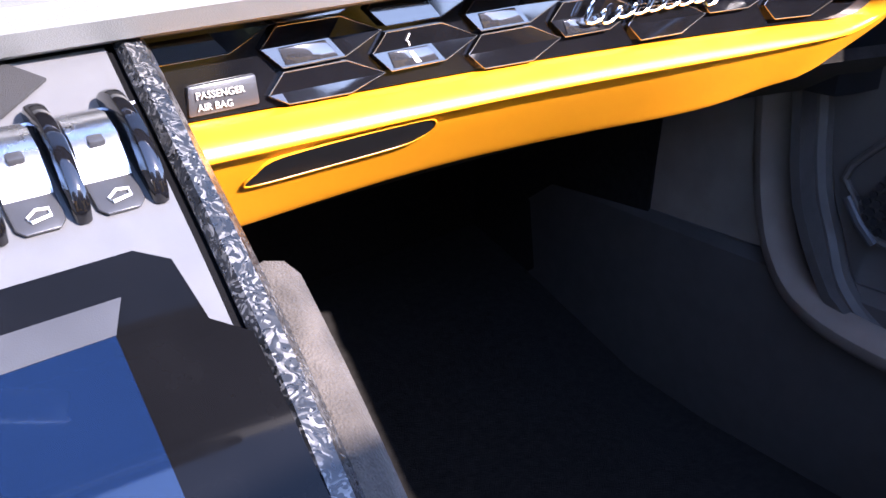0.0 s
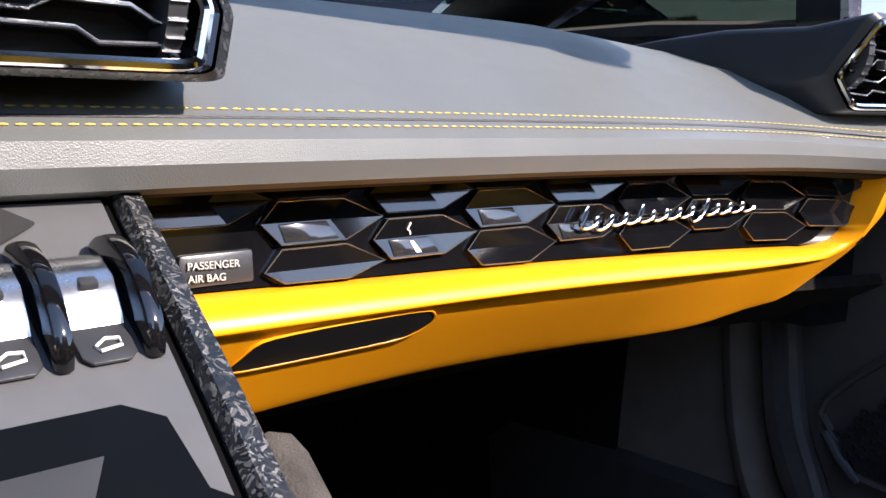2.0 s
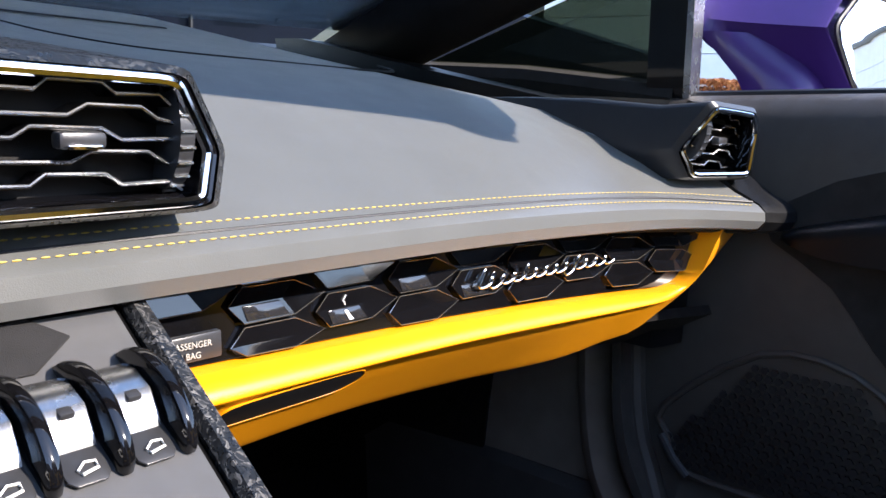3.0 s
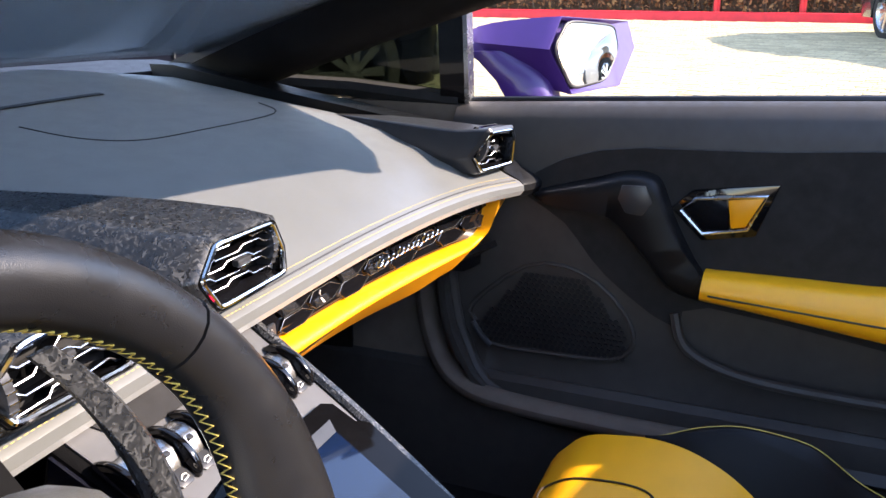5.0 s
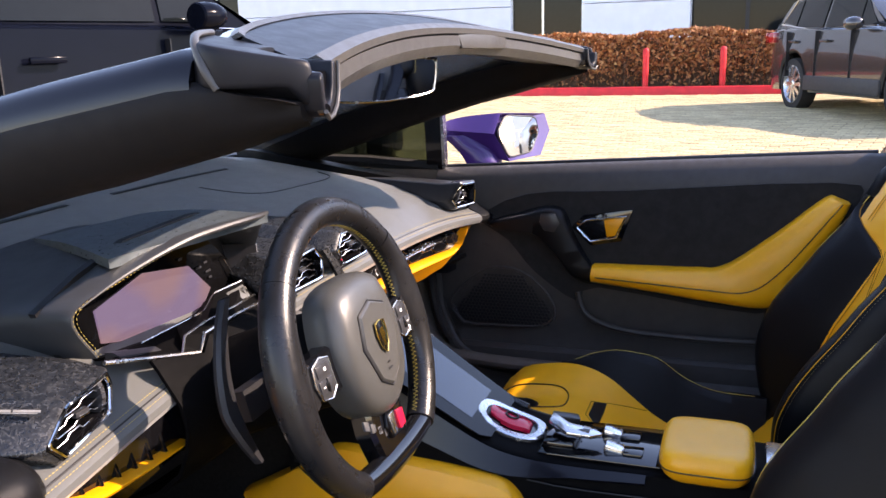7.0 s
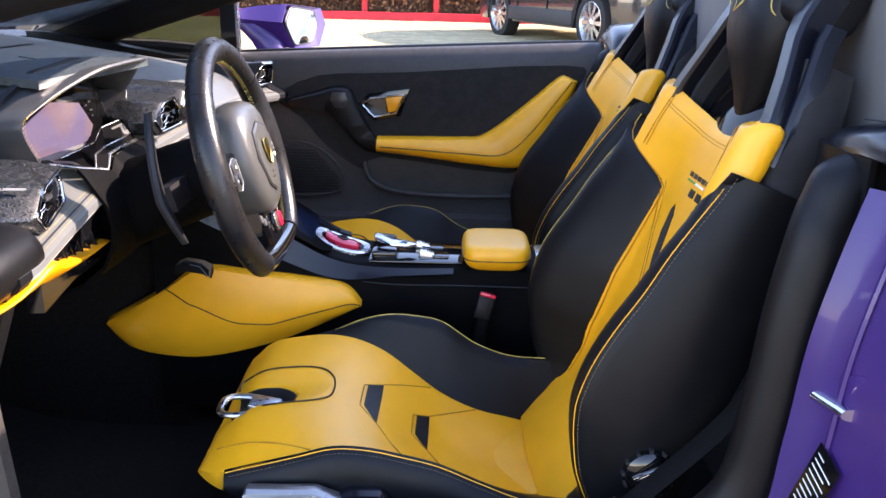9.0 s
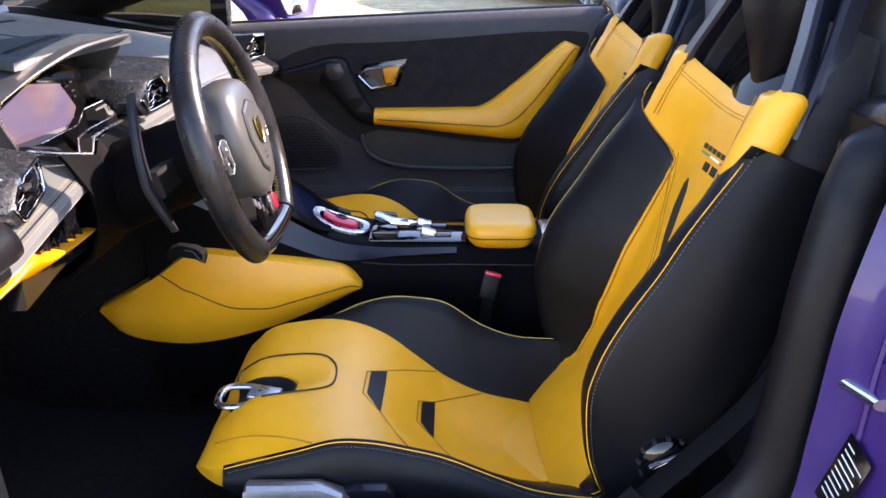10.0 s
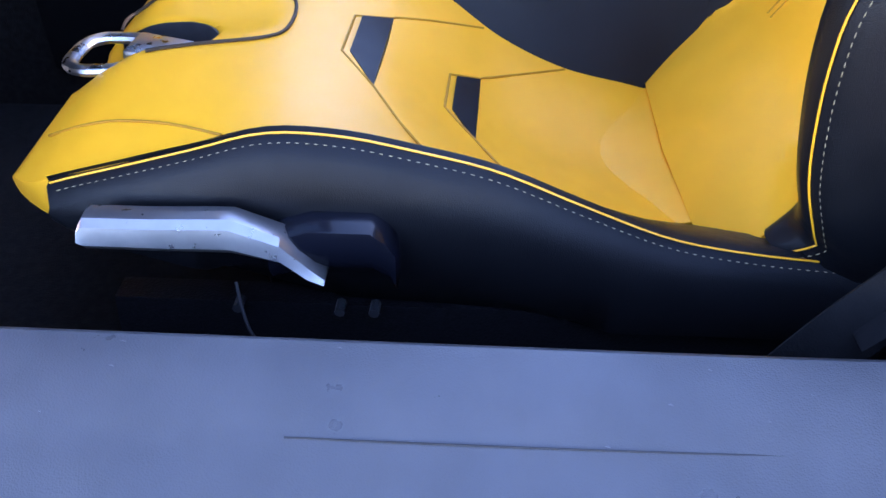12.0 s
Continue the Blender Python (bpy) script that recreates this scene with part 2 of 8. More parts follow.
MULCH = mat("mulch", (0.10, 0.06, 0.035), 0.95, 0, 0.2, 6, 0.3, 0.8, 60)
RUBBERSEAL = mat("rubber_seal", (0.006, 0.006, 0.0065), 0.6, 0, 0.3, 30, 0.1)
BELT = mat("belt_webbing", (0.005, 0.005, 0.0055), 0.8, 0, 0.12, 60, 0.2, 0.5, 700)
REDLAMP = mat("tail_lamp", (0.35, 0.01, 0.012), 0.1, 0, 0.5, 20, 0.1, coat=1.0)

# ---- mesh tools ----
ROOT = {}


def thing(name, label, category, at=(0, 0, 0), group="", kind=""):
    ob = new(name)
    ob.location = at
    ob.empty_display_size = 0.05
    ROOT[ob.name] = Vector(at)
    return tagged(ob, label, category, group, kind)


def finish(bm, name, material, at, angle=35):
    bmesh.ops.recalc_face_normals(bm, faces=bm.faces)
    me = bpy.data.meshes.new(name)
    bm.transform(Matrix.Translation(-Vector(at)))
    bm.to_mesh(me)
    bm.free()
    me.materials.append(material)
    me.shade_smooth()
    me.set_sharp_from_angle(angle=radians(angle))
    return me


def part(name, bm, material, parent, label="", angle=35):
    """One mesh under a thing or under a part."""
    at = ROOT[parent.name]
    ob = new(name, finish(bm, name, material, at, angle))
    ob.parent = parent
    ROOT[ob.name] = at
    return tagged(ob, label)


def solo(name, bm, material, label, category, group="", kind="", angle=35):
    """A thing, or a piece of the setting, that is one mesh."""
    ob = new(name, finish(bm, name, material, (0, 0, 0), angle))
    ROOT[ob.name] = Vector((0, 0, 0))
    return tagged(ob, label, category, group, kind)


def V(*a):
    return Vector(a)


def curve(points, n=8, closed=False):
    """A smooth line through points (Catmull-Rom), n steps to a span."""
    p = [Vector(q) for q in points]
    m = len(p)
    out = []
    spans = m if closed else m - 1
    for i in range(spans):
        a, b, c, d = ((p[(i - 1) % m], p[i], p[(i + 1) % m], p[(i + 2) % m]) if closed else
                      (p[max(i - 1, 0)], p[i], p[i + 1], p[min(i + 2, m - 1)]))
        for k in range(n):
            t = k / n
            out.append(0.5 * ((2 * b) + (c - a) * t + (2 * a - 5 * b + 4 * c - d) * t * t + (3 * b - a - 3 * c + d) * t ** 3))
    if not closed:
        out.append(p[-1])
    return out


def interp(x, xs, ys):
    return float(np.interp(x, xs, ys))


def smooth_interp(x, xs, ys):
    """Cubic (Catmull-Rom) interpolation of a table, xs rising."""
    i = int(np.clip(np.searchsorted(xs, x) - 1, 0, len(xs) - 2))
    x0, x1 = xs[i], xs[i + 1]
    t = min(max((x - x0) / (x1 - x0), 0), 1)
    m0 = (ys[i + 1] - ys[max(i - 1, 0)]) / (xs[i + 1] - xs[max(i - 1, 0)]) * (x1 - x0)
    m1 = (ys[min(i + 2, len(ys) - 1)] - ys[i]) / (xs[min(i + 2, len(xs) - 1)] - xs[i]) * (x1 - x0)
    return (2 * t ** 3 - 3 * t * t + 1) * ys[i] + (t ** 3 - 2 * t * t + t) * m0 + (-2 * t ** 3 + 3 * t * t) * ys[i + 1] + (t ** 3 - t * t) * m1


def add_loft(bm, rings, closed=True, caps=True):
    rows = [[bm.verts.new(p) for p in r] for r in rings]
    n = len(rows[0])
    for a, b in zip(rows, rows[1:]):
        for j in range(n if closed else n - 1):
            k = (j + 1) % n
            bm.faces.new((a[j], a[k], b[k], b[j]))
    if caps and closed:
        bm.faces.new(list(reversed(rows[0])))
        bm.faces.new(rows[-1])
    return rows


def loft(rings, closed=True, caps=True):
    bm = bmesh.new()
    add_loft(bm, rings, closed, caps)
    return bm


def frames(path):
    """Tangent, side and up along a line, turned as little as can be."""
    out = []
    side = None
    for i, p in enumerate(path):
        t = (path[min(i + 1, len(path) - 1)] - path[max(i - 1, 0)])
        t = t.normalized() if t.length > 1e-9 else Vector((0, 1, 0))
        if side is None:
            ref = Vector((0, 0, 1)) if abs(t.z) < 0.9 else Vector((1, 0, 0))
            side = t.cross(ref).normalized()
        else:
            side = (side - t * side.dot(t)).normalized()
        out.append((t, side, side.cross(t).normalized()))
    return out


def add_tube(bm, path, radius, n=8, closed=False, flat=1.0):
    path = [Vector(p) for p in path]
    fr = frames(path)
    rings = []
    for i, (p, (t, s, u)) in enumerate(zip(path, fr)):
        r = radius[i] if isinstance(radius, (list, tuple)) else radius
        rings.append([p + s * (r * math.cos(2 * math.pi * k / n)) + u * (r * flat * math.sin(2 * math.pi * k / n)) for k in range(n)])
    if closed:
        rows = add_loft(bm, rings, True, False)
        a, b = rows[-1], rows[0]
        best = min(range(n), key=lambda o: sum((a[j].co - b[(j + o) % n].co).length for j in range(n)))
        for j in range(n):
            bm.faces.new((a[j], a[(j + 1) % n], b[(j + 1 + best) % n], b[(j + best) % n]))
    else:
        add_loft(bm, rings)


def tube(path, radius, n=8, closed=False, flat=1.0):
    bm = bmesh.new()
    add_tube(bm, path, radius, n, closed, flat)
    return bm


def bevel(bm, width, seg=2, angle=25):
    edges = [e for e in bm.edges if len(e.link_faces) == 2 and e.calc_face_angle(0) > radians(angle)]
    bmesh.ops.bevel(bm, geom=edges, offset=width, offset_type="OFFSET", segments=seg, profile=0.5, affect="EDGES", clamp_overlap=True)
    return bm


def add_prism(bm, poly, depth):
    a = [bm.verts.new(p) for p in poly]
    b = [bm.verts.new(Vector(p) + Vector(depth)) for p in poly]
    n = len(a)
    bm.faces.new(a)
    bm.faces.new(list(reversed(b)))
    for i in range(n):
        bm.faces.new((a[(i + 1) % n], a[i], b[i], b[(i + 1) % n]))


def prism(poly, depth, width=0.0, seg=2):
    bm = bmesh.new()
    add_prism(bm, poly, depth)
    bmesh.ops.recalc_face_normals(bm, faces=bm.faces)
    if width:
        bevel(bm, width, seg)
    return bm


def add_box(bm, c, size, turn=None):
    h = Vector(size) / 2
    q = [Vector((x * h.x, y * h.y, z * h.z)) for x in (-1, 1) for y in (-1, 1) for z in (-1, 1)]
    if turn is not None:
        q = [turn @ p for p in q]
    v = [bm.verts.new(p + Vector(c)) for p in q]
    for f in ((0, 1, 3, 2), (4, 6, 7, 5), (0, 4, 5, 1), (2, 3, 7, 6), (0, 2, 6, 4), (1, 5, 7, 3)):
        bm.faces.new([v[i] for i in f])


def box(c, size, width=0.0, seg=2, turn=None):
    bm = bmesh.new()
    add_box(bm, c, size, turn)
    bmesh.ops.recalc_face_normals(bm, faces=bm.faces)
    if width:
        bevel(bm, width, seg)
    return bm


def turned(rx=0, ry=0, rz=0):
    return Euler([radians(a) for a in (rx, ry, rz)]).to_matrix()


def sheet(grid, thick):
    """A skin with thickness from rows of points."""
    bm = bmesh.new()
    rows = [[bm.verts.new(p) for p in r] for r in grid]
    for a, b in zip(rows, rows[1:]):
        for j in range(len(a) - 1):
            bm.faces.new((a[j], a[j + 1], b[j + 1], b[j]))
    bm.normal_update()
    bmesh.ops.solidify(bm, geom=list(bm.faces), thickness=thick)
    return bm


def add_stitches(bm, path, length=0.0045, gap=0.0022, r=0.0006):
    """Single stitches laid along a line."""
    path = [Vector(p) for p in path]
    d = [0.0]
    for a, b in zip(path, path[1:]):
        d.append(d[-1] + (b - a).length)
    def at(s):
        i = min(int(np.searchsorted(d, s, side="right")) - 1, len(path) - 2)
        t = (s - d[i]) / max(d[i + 1] - d[i], 1e-9)
        return path[i].lerp(path[i + 1], t)
    s = 0.0
    while s + length < d[-1]:
        a, b = at(s), at(s + length)
        t = (b - a).normalized()
        u = t.cross(Vector((0, 0, 1)))
        u = u.normalized() if u.length > 0.1 else Vector((1, 0, 0))
        w = u.cross(t).normalized()
        ring = [u * r, w * r, -u * r, -w * r]
        va = [bm.verts.new(a + q * 0.5) for q in ring]
        vm = [bm.verts.new((a + b) / 2 + q * 1.25) for q in ring]
        vb = [bm.verts.new(b + q * 0.5) for q in ring]
        for p, q in ((va, vm), (vm, vb)):
            for j in range(4):
                bm.faces.new((p[j], p[(j + 1) % 4], q[(j + 1) % 4], q[j]))
        s += length + gap


def stitches(path, length=0.0045, gap=0.0022, r=0.0006):
    bm = bmesh.new()
    add_stitches(bm, path, length, gap, r)
    return bm


def disc_ring(center, axis, up, outline, depth):
    """Prism with a round or free outline in the plane across axis."""
    ax = Vector(axis).normalized()
    u = Vector(up).normalized()
    s = u.cross(ax).normalized()
    return [Vector(center) + s * x + u * y for x, y in outline]


def lift(x):
    """The lot rises gently away from the car."""
    return 0.017 * max(0.0, x - 1.0) if x < 60 else 0.017 * 59


xs = [-3000, -60, -20, -6, 1] + [1 + 3.0 * i for i in range(1, 20)] + [60, 200, 3000]
bm = bmesh.new()
rows = [[bm.verts.new((x, y, lift(x))) for y in (-3000, -60, -20, -8, 0, 8, 20, 60, 3000)] for x in xs]
for a, b in zip(rows, rows[1:]):
    for j in range(len(a) - 1):
        bm.faces.new((a[j], b[j], b[j + 1], a[j + 1]))
ground = solo("ground", bm, GROUND, "sandy bed of the paved parking lot", "ground", kind="structure")

KX = 14.9
def kerb_run():
    bm = bmesh.new()
    path = [V(KX + 0.012 * (y - 2) ** 2 * 0.15, y, lift(KX)) for y in np.arange(-14, 26, 1.0)]
    prof = [(0, -0.05), (0, 0.125), (0.012, 0.145), (0.04, 0.15), (0.17, 0.15), (0.18, 0.14), (0.18, -0.05)]
    add_loft(bm, [[p + V(a, 0, b) for a, b in prof] for p in path])
    return bm
solo("kerb", kerb_run(), REDPAINT, "red painted concrete kerb with scuffed edge", "kerb", kind="structure")
solo("planting_bed", sheet([[V(x, y, lift(x) + 0.11 + 0.03 * noise.noise(V(x * 2, y * 2, 0))) for x in np.arange(KX + 0.18, KX + 4.2, 0.4)] for y in np.arange(-14, 26, 0.6)], 0.05), MULCH, "brown mulch bed behind the kerb", "planting bed", kind="structure")


def bollard(y):
    b = thing("bollard", "red painted steel bollard behind the kerb", "bollard", (KX + 0.35, y, lift(KX) + 0.1), "red bollards")
    c = V(KX + 0.35, y, lift(KX) + 0.08)
    prof = [(0.0, 0.055), (0.70, 0.055), (0.735, 0.05), (0.755, 0.032), (0.762, 0.008)]
    part("post", loft([[c + V(r * math.cos(a), r * math.sin(a), h) for a in np.linspace(0, 2 * math.pi, 20, False)] for h, r in prof]), REDPAINT, b)
    return b


for y in (1.42, 0.06):
    bollard(y)


def hedge():
    """Clipped hedge in autumn leaf: twigs below, a skin of small leaves."""
    rng = np.random.default_rng(4)
    h = thing("hedge", "clipped hedge with brown and orange autumn leaves", "hedge", (KX + 1.2, 3, lift(KX) + 0.1))
    verts, faces = [], []
    n = 64000
    ys = rng.uniform(-13, 24, n)
    for i in range(n):
        y = ys[i]
        top = 1.02 + 0.10 * noise.noise(V(y * 0.8, 0, 0)) + 0.06 * noise.noise(V(y * 3, 5, 0))
        depth = 0.9
        face = rng.random()
        if face < 0.62:
            x, z = abs(rng.normal(0, 0.10)), top * rng.random() ** 0.7
        else:
            x, z = rng.random() * depth, top - abs(rng.normal(0, 0.05))
        if z < 0.25 and rng.random() < 0.35:
            continue
        x += 0.09 * noise.noise(V(y * 1.7, z * 2, 3)) + 0.05 * noise.noise(V(y * 6, z * 6, 7))
        c = np.array((KX + 0.72 + x, y, lift(KX) + 0.12 + z))
        a = rng.normal(size=3)
        a /= np.linalg.norm(a)
        b2 = np.cross(a, rng.normal(size=3))
        b2 /= np.linalg.norm(b2)
        s = rng.uniform(0.028, 0.056)
        k = len(verts)
        verts += [c - a * s, c + b2 * s * 0.55, c + a * s, c - b2 * s * 0.55]
        faces.append((k, k + 1, k + 2, k + 3))
    me = bpy.data.meshes.new("leaves")
    me.from_pydata([tuple(v) for v in verts], [], faces)
    me.materials.append(LEAF)
    me.transform(Matrix.Translation(-ROOT[h.name]))
    ob = tagged(new("leaves", me), kind="stuff")
    ob.parent = h
    bm = bmesh.new()
    for i in range(900):
        y = rng.uniform(-13, 24)
        x = KX + 0.75 + rng.uniform(0, 0.7)
        p = V(x, y, lift(KX) + 0.1)
        q = p + V(rng.normal(0, 0.12), rng.normal(0, 0.15), rng.uniform(0.5, 1.0))
        add_tube(bm, [p, p.lerp(q, 0.5) + V(rng.normal(0, 0.03), rng.normal(0, 0.03), 0), q], [0.012, 0.008, 0.004], 4)
    tw = part("twig_growth", bm, TWIG, h)
    tagged(tw, kind="stuff")
    part("inner_growth", sheet([[V(KX + 1.05, y, lift(KX) + z) for z in (0.1, 0.5, 1.02)] for y in np.arange(-13, 24.1, 1.0)], 0.3), TWIG, h)
    return h


hedge()


def building():
    """White single-storey showroom with dark framed glazing."""
    X = KX + 5.0
    g = lift(X)
    b = thing("showroom_building", "white panelled showroom building with dark framed windows", "building", (X, 3, g))
    solid = [(26, 14.2), (12.9, 5.2), (3.45, 0.95), (-9.0, -20.0)]
    for y1, y0 in solid:
        for i in range(6):
            part("wall_panel", box((X + 0.15, (y0 + y1) / 2, g + 0.9 * i + 0.45), (0.3, y1 - y0, 0.885), 0.006, 1), WALLW, b)
    for y1, y0, z0, z1 in ((14.2, 12.9, 0.9, 3.2), (5.2, 3.45, 0.9, 3.4)):
        part("wall_below", box((X + 0.15, (y0 + y1) / 2, g + z0 / 2), (0.3, y1 - y0, z0)), WALLW, b)
        part("wall_above", box((X + 0.15, (y0 + y1) / 2, g + (z1 + 5.4) / 2), (0.3, y1 - y0, 5.4 - z1)), WALLW, b)
        w = part("window", box((X + 0.2, (y0 + y1) / 2, g + (z0 + z1) / 2), (0.02, y1 - y0, z1 - z0)), DARKGLASS, b, "dark reflecting glass pane")
        bm = bmesh.new()
        for y in (y0, (y0 + y1) / 2 + 0.1, y1):
            add_box(bm, (X + 0.16, y, g + (z0 + z1) / 2), (0.08, 0.05, z1 - z0))
        for z in (z0, z1):
            add_box(bm, (X + 0.16, (y0 + y1) / 2, g + z), (0.08, y1 - y0, 0.05))
        part("window_frame", bm, SILVER, w)
    y1, y0 = 0.95, -9.0
    w = part("shopfront", box((X + 0.7, (y0 + y1) / 2, g + 2.0), (0.02, y1 - y0, 4.0)), DARKGLASS, b, "dark recessed shopfront glazing")
    bm = bmesh.new()
    for y in np.arange(y0, y1 + 0.1, 1.45):
        add_box(bm, (X + 0.66, y, g + 2.0), (0.1, 0.09, 4.0))
    add_box(bm, (X + 0.66, (y0 + y1) / 2, g + 2.6), (0.1, y1 - y0, 0.09))
    part("shopfront_frame", bm, PLASTIC, w)
    part("wall_above", box((X + 0.15, (y0 + y1) / 2, g + 4.7), (0.3, y1 - y0, 1.4)), WALLW, b)
    part("recess_side", box((X + 0.45, y1 + 0.05, g + 2.0), (0.6, 0.1, 4.0)), WALLW, b)
    part("roof", box((X + 4.2, 3, g + 5.5), (8.6, 46, 0.25), 0.03), HEADTRIM, b)
    part("back_wall", box((X + 8.2, 3, g + 2.7), (0.3, 46, 5.4)), WALLW, b)
    return b


building()


def road_car(name, label, at, heading, paint, length=4.62, width=1.86, height=1.68, wheelr=0.365, rim_paint=SILVER):
    """A parked five-door SUV: body, glass, lamps, wheels."""
    b = thing(name, label, "car", at)
    W = width / 2
    L = length
    sx = L / 4.62
    R = Matrix.Translation(at) @ Matrix.Rotation(heading, 4, "Z")
    def T(p):
        return R @ Vector(p)
    k = height / 1.68
    fa, ra = 0.92 * sx, 3.63 * sx
    xs = np.unique(np.concatenate([np.linspace(0, L, 45), [fa, ra, fa - 0.44, fa + 0.44, ra - 0.44, ra + 0.44]]))
    hood = [0, 0.1, 0.3, 0.9, 1.35, 1.55, 2.0, 3.0, 4.0, 4.35, 4.52, 4.6, 4.62]
    hz = [0.72, 0.86, 0.95, 1.03, 1.09, 1.11, 1.12, 1.13, 1.15, 1.14, 1.10, 0.95, 0.8]
    hw = [0.62, 0.76, 0.86, 0.92, 0.93, 0.93, 0.93, 0.93, 0.92, 0.89, 0.83, 0.76, 0.7]
    rings = []
    for x in xs:
        q = x / sx
        top, wid = interp(q, hood, hz) * k, interp(q, hood, hw) * W / 0.93
        arch = 0.0
        for c in (fa, ra):
            if abs(x - c) < 0.44:
                arch = max(arch, math.sqrt(max(0.0, 0.44 ** 2 - (x - c) ** 2)) + wheelr)
        low = max(0.27, arch)
        side = [(wid * 0.97, low), (wid, low + (0.62 - min(low, 0.6)) * 0.5 + 0.02), (wid * 1.0, max(0.66, low + 0.06)), (wid * 0.99, max(0.82, low + 0.1)), (wid * 0.955, top - 0.03), (wid * 0.90, top)]
        ring = [T((x, -a, c)) for a, c in side] + [T((x, a, c)) for a, c in reversed(side)]
        rings.append(ring)
    body = part("body", loft(rings), paint, b, angle=28)
    gh = [(1.32, 1.09, 0.80), (1.75, 1.36, 0.74), (2.15, 1.58, 0.66), (2.6, 1.66, 0.63), (3.2, 1.68, 0.62), (3.8, 1.64, 0.62), (4.15, 1.55, 0.64), (4.45, 1.18, 0.74)]
    rings = []
    for x, z, w in gh:
        wb = 0.84
        rings.append([T((x * sx, -wb * W / 0.93, 1.09 * k)), T((x * sx, -(w + 0.06) * W / 0.93, (z - 0.04) * k)), T((x * sx, -(w - 0.08) * W / 0.93, z * k)), T((x * sx, (w - 0.08) * W / 0.93, z * k)), T((x * sx, (w + 0.06) * W / 0.93, (z - 0.04) * k)), T((x * sx, wb * W / 0.93, 1.09 * k))])
    cabin = part("cabin", loft(rings), paint, b)
    for s in (-1, 1):
        def G(x, z):
            f = (z - 1.09) / 0.55
            wtop = interp(x, [g[0] for g in gh], [g[2] for g in gh]) + 0.06
            ztop = interp(x, [g[0] for g in gh], [g[1] for g in gh]) - 0.04
            f = (z - 1.09) / max(ztop - 1.09, 0.05)
            return T((x * sx, s * (0.84 + (wtop - 0.84) * f + 0.006) * W / 0.93, z * k))
        for poly in ([(1.62, 1.14), (2.02, 1.14), (2.02, 1.44), (1.96, 1.42)], [(2.06, 1.14), (2.9, 1.14), (2.9, 1.55), (2.2, 1.53), (2.06, 1.45)], [(2.98, 1.14), (3.72, 1.16), (3.72, 1.54), (2.98, 1.55)], [(3.78, 1.17), (4.22, 1.24), (3.95, 1.5), (3.78, 1.53)]):
            nrm = T((0, s, 0)) - T((0, 0, 0))
            part("side_window", prism([G(x, z) for x, z in poly], nrm * 0.008), DARKGLASS, b)
        bm = bmesh.new()
        add_tube(bm, [G(x, z) for x, z in [(1.55, 1.10), (2.4, 1.11), (3.4, 1.125), (4.25, 1.2), (4.0, 1.53), (3.4, 1.585), (2.6, 1.575), (2.15, 1.52), (1.62, 1.12)]], 0.009, 6)
        part("window_trim", bm, CHROME, b)
        for x in (2.72, 3.62):
            part("door_handle", box(T((x * sx, s * (W + 0.012), 0.96 * k)), (0.2, 0.03, 0.035), 0.008, turn=R.to_3x3()), paint, b)
        for x in (2.04, 2.95, 3.8):
            part("door_gap", box(T((x * sx, s * (W * 0.985), 0.78 * k)), (0.008, 0.06, 0.62), turn=R.to_3x3()), PLASTIC, body)
        part("side_cladding", box(T((2.28 * sx, s * (W - 0.005), 0.40)), (1.9 * sx, 0.05, 0.2), 0.02, turn=R.to_3x3()), BUMPER, b)
        part("door_mirror", loft([[T((1.86 * sx + dx, s * (W + 0.09 + 0.11 * math.cos(a) * q), 1.16 * k + 0.085 * math.sin(a) * q)) for a in np.linspace(0, 2 * math.pi, 16, False)] for dx, q in ((-0.13, 0.35), (-0.11, 0.7), (-0.06, 0.95), (0.0, 1.0), (0.05, 0.95), (0.06, 0.85))]), paint, b)
        part("roof_rail", tube([T((x * sx, s * 0.56 * W / 0.93, z * k)) for x, z in ((2.2, 1.62), (2.3, 1.71), (3.2, 1.745), (4.0, 1.68), (4.1, 1.6))], 0.017, 6), SILVER, b)
        part("head_lamp", box(T((0.16 * sx, s * 0.62 * W / 0.93, 0.80 * k)), (0.3, 0.34, 0.10), 0.03, turn=R.to_3x3()), GLASSLAMP, b)
        part("tail_lamp", box(T((4.46 * sx, s * 0.80 * W / 0.93, 1.02 * k)), (0.3, 0.22, 0.16), 0.03, turn=R.to_3x3()), REDLAMP, b)
        for c in (fa, ra):
            ctr = V(c, s * (W - 0.13), wheelr)
            wh = part("wheel", loft([[T(ctr + V(r * math.cos(a), y, r * math.sin(a))) for a in np.linspace(0, 2 * math.pi, 32, False)] for r, y in ((wheelr * 0.70, -0.11), (wheelr * 0.97, -0.10), (wheelr, -0.06), (wheelr, 0.06), (wheelr * 0.97, 0.105), (wheelr * 0.74, 0.115), (wheelr * 0.70, 0.10))], True, False), TYRE, b)
            bm = bmesh.new()
            o = s * 0.10
            for i in range(10):
                a = 2 * math.pi * i / 10
                u = V(math.cos(a), 0, math.sin(a))
                t = V(-math.sin(a), 0, math.cos(a))
                p0, p1 = ctr + V(0, o, 0) + u * 0.05, ctr + V(0, o * 0.9, 0) + u * wheelr * 0.69
                add_prism(bm, [T(p0 - t * 0.022), T(p0 + t * 0.022), T(p1 + t * 0.030), T(p1 - t * 0.030)], (R.to_3x3() @ V(0, -s * 0.03, 0)))
            add_loft(bm, [[T(ctr + V(r * math.cos(a), y, r * math.sin(a))) for a in np.linspace(0, 2 * math.pi, 24, False)] for r, y in ((wheelr * 0.60, o * 0.2), (wheelr * 0.66, o * 0.6), (wheelr * 0.71, o * 1.12), (wheelr * 0.735, o * 1.1), (wheelr * 0.72, o * 0.5))], True, False)
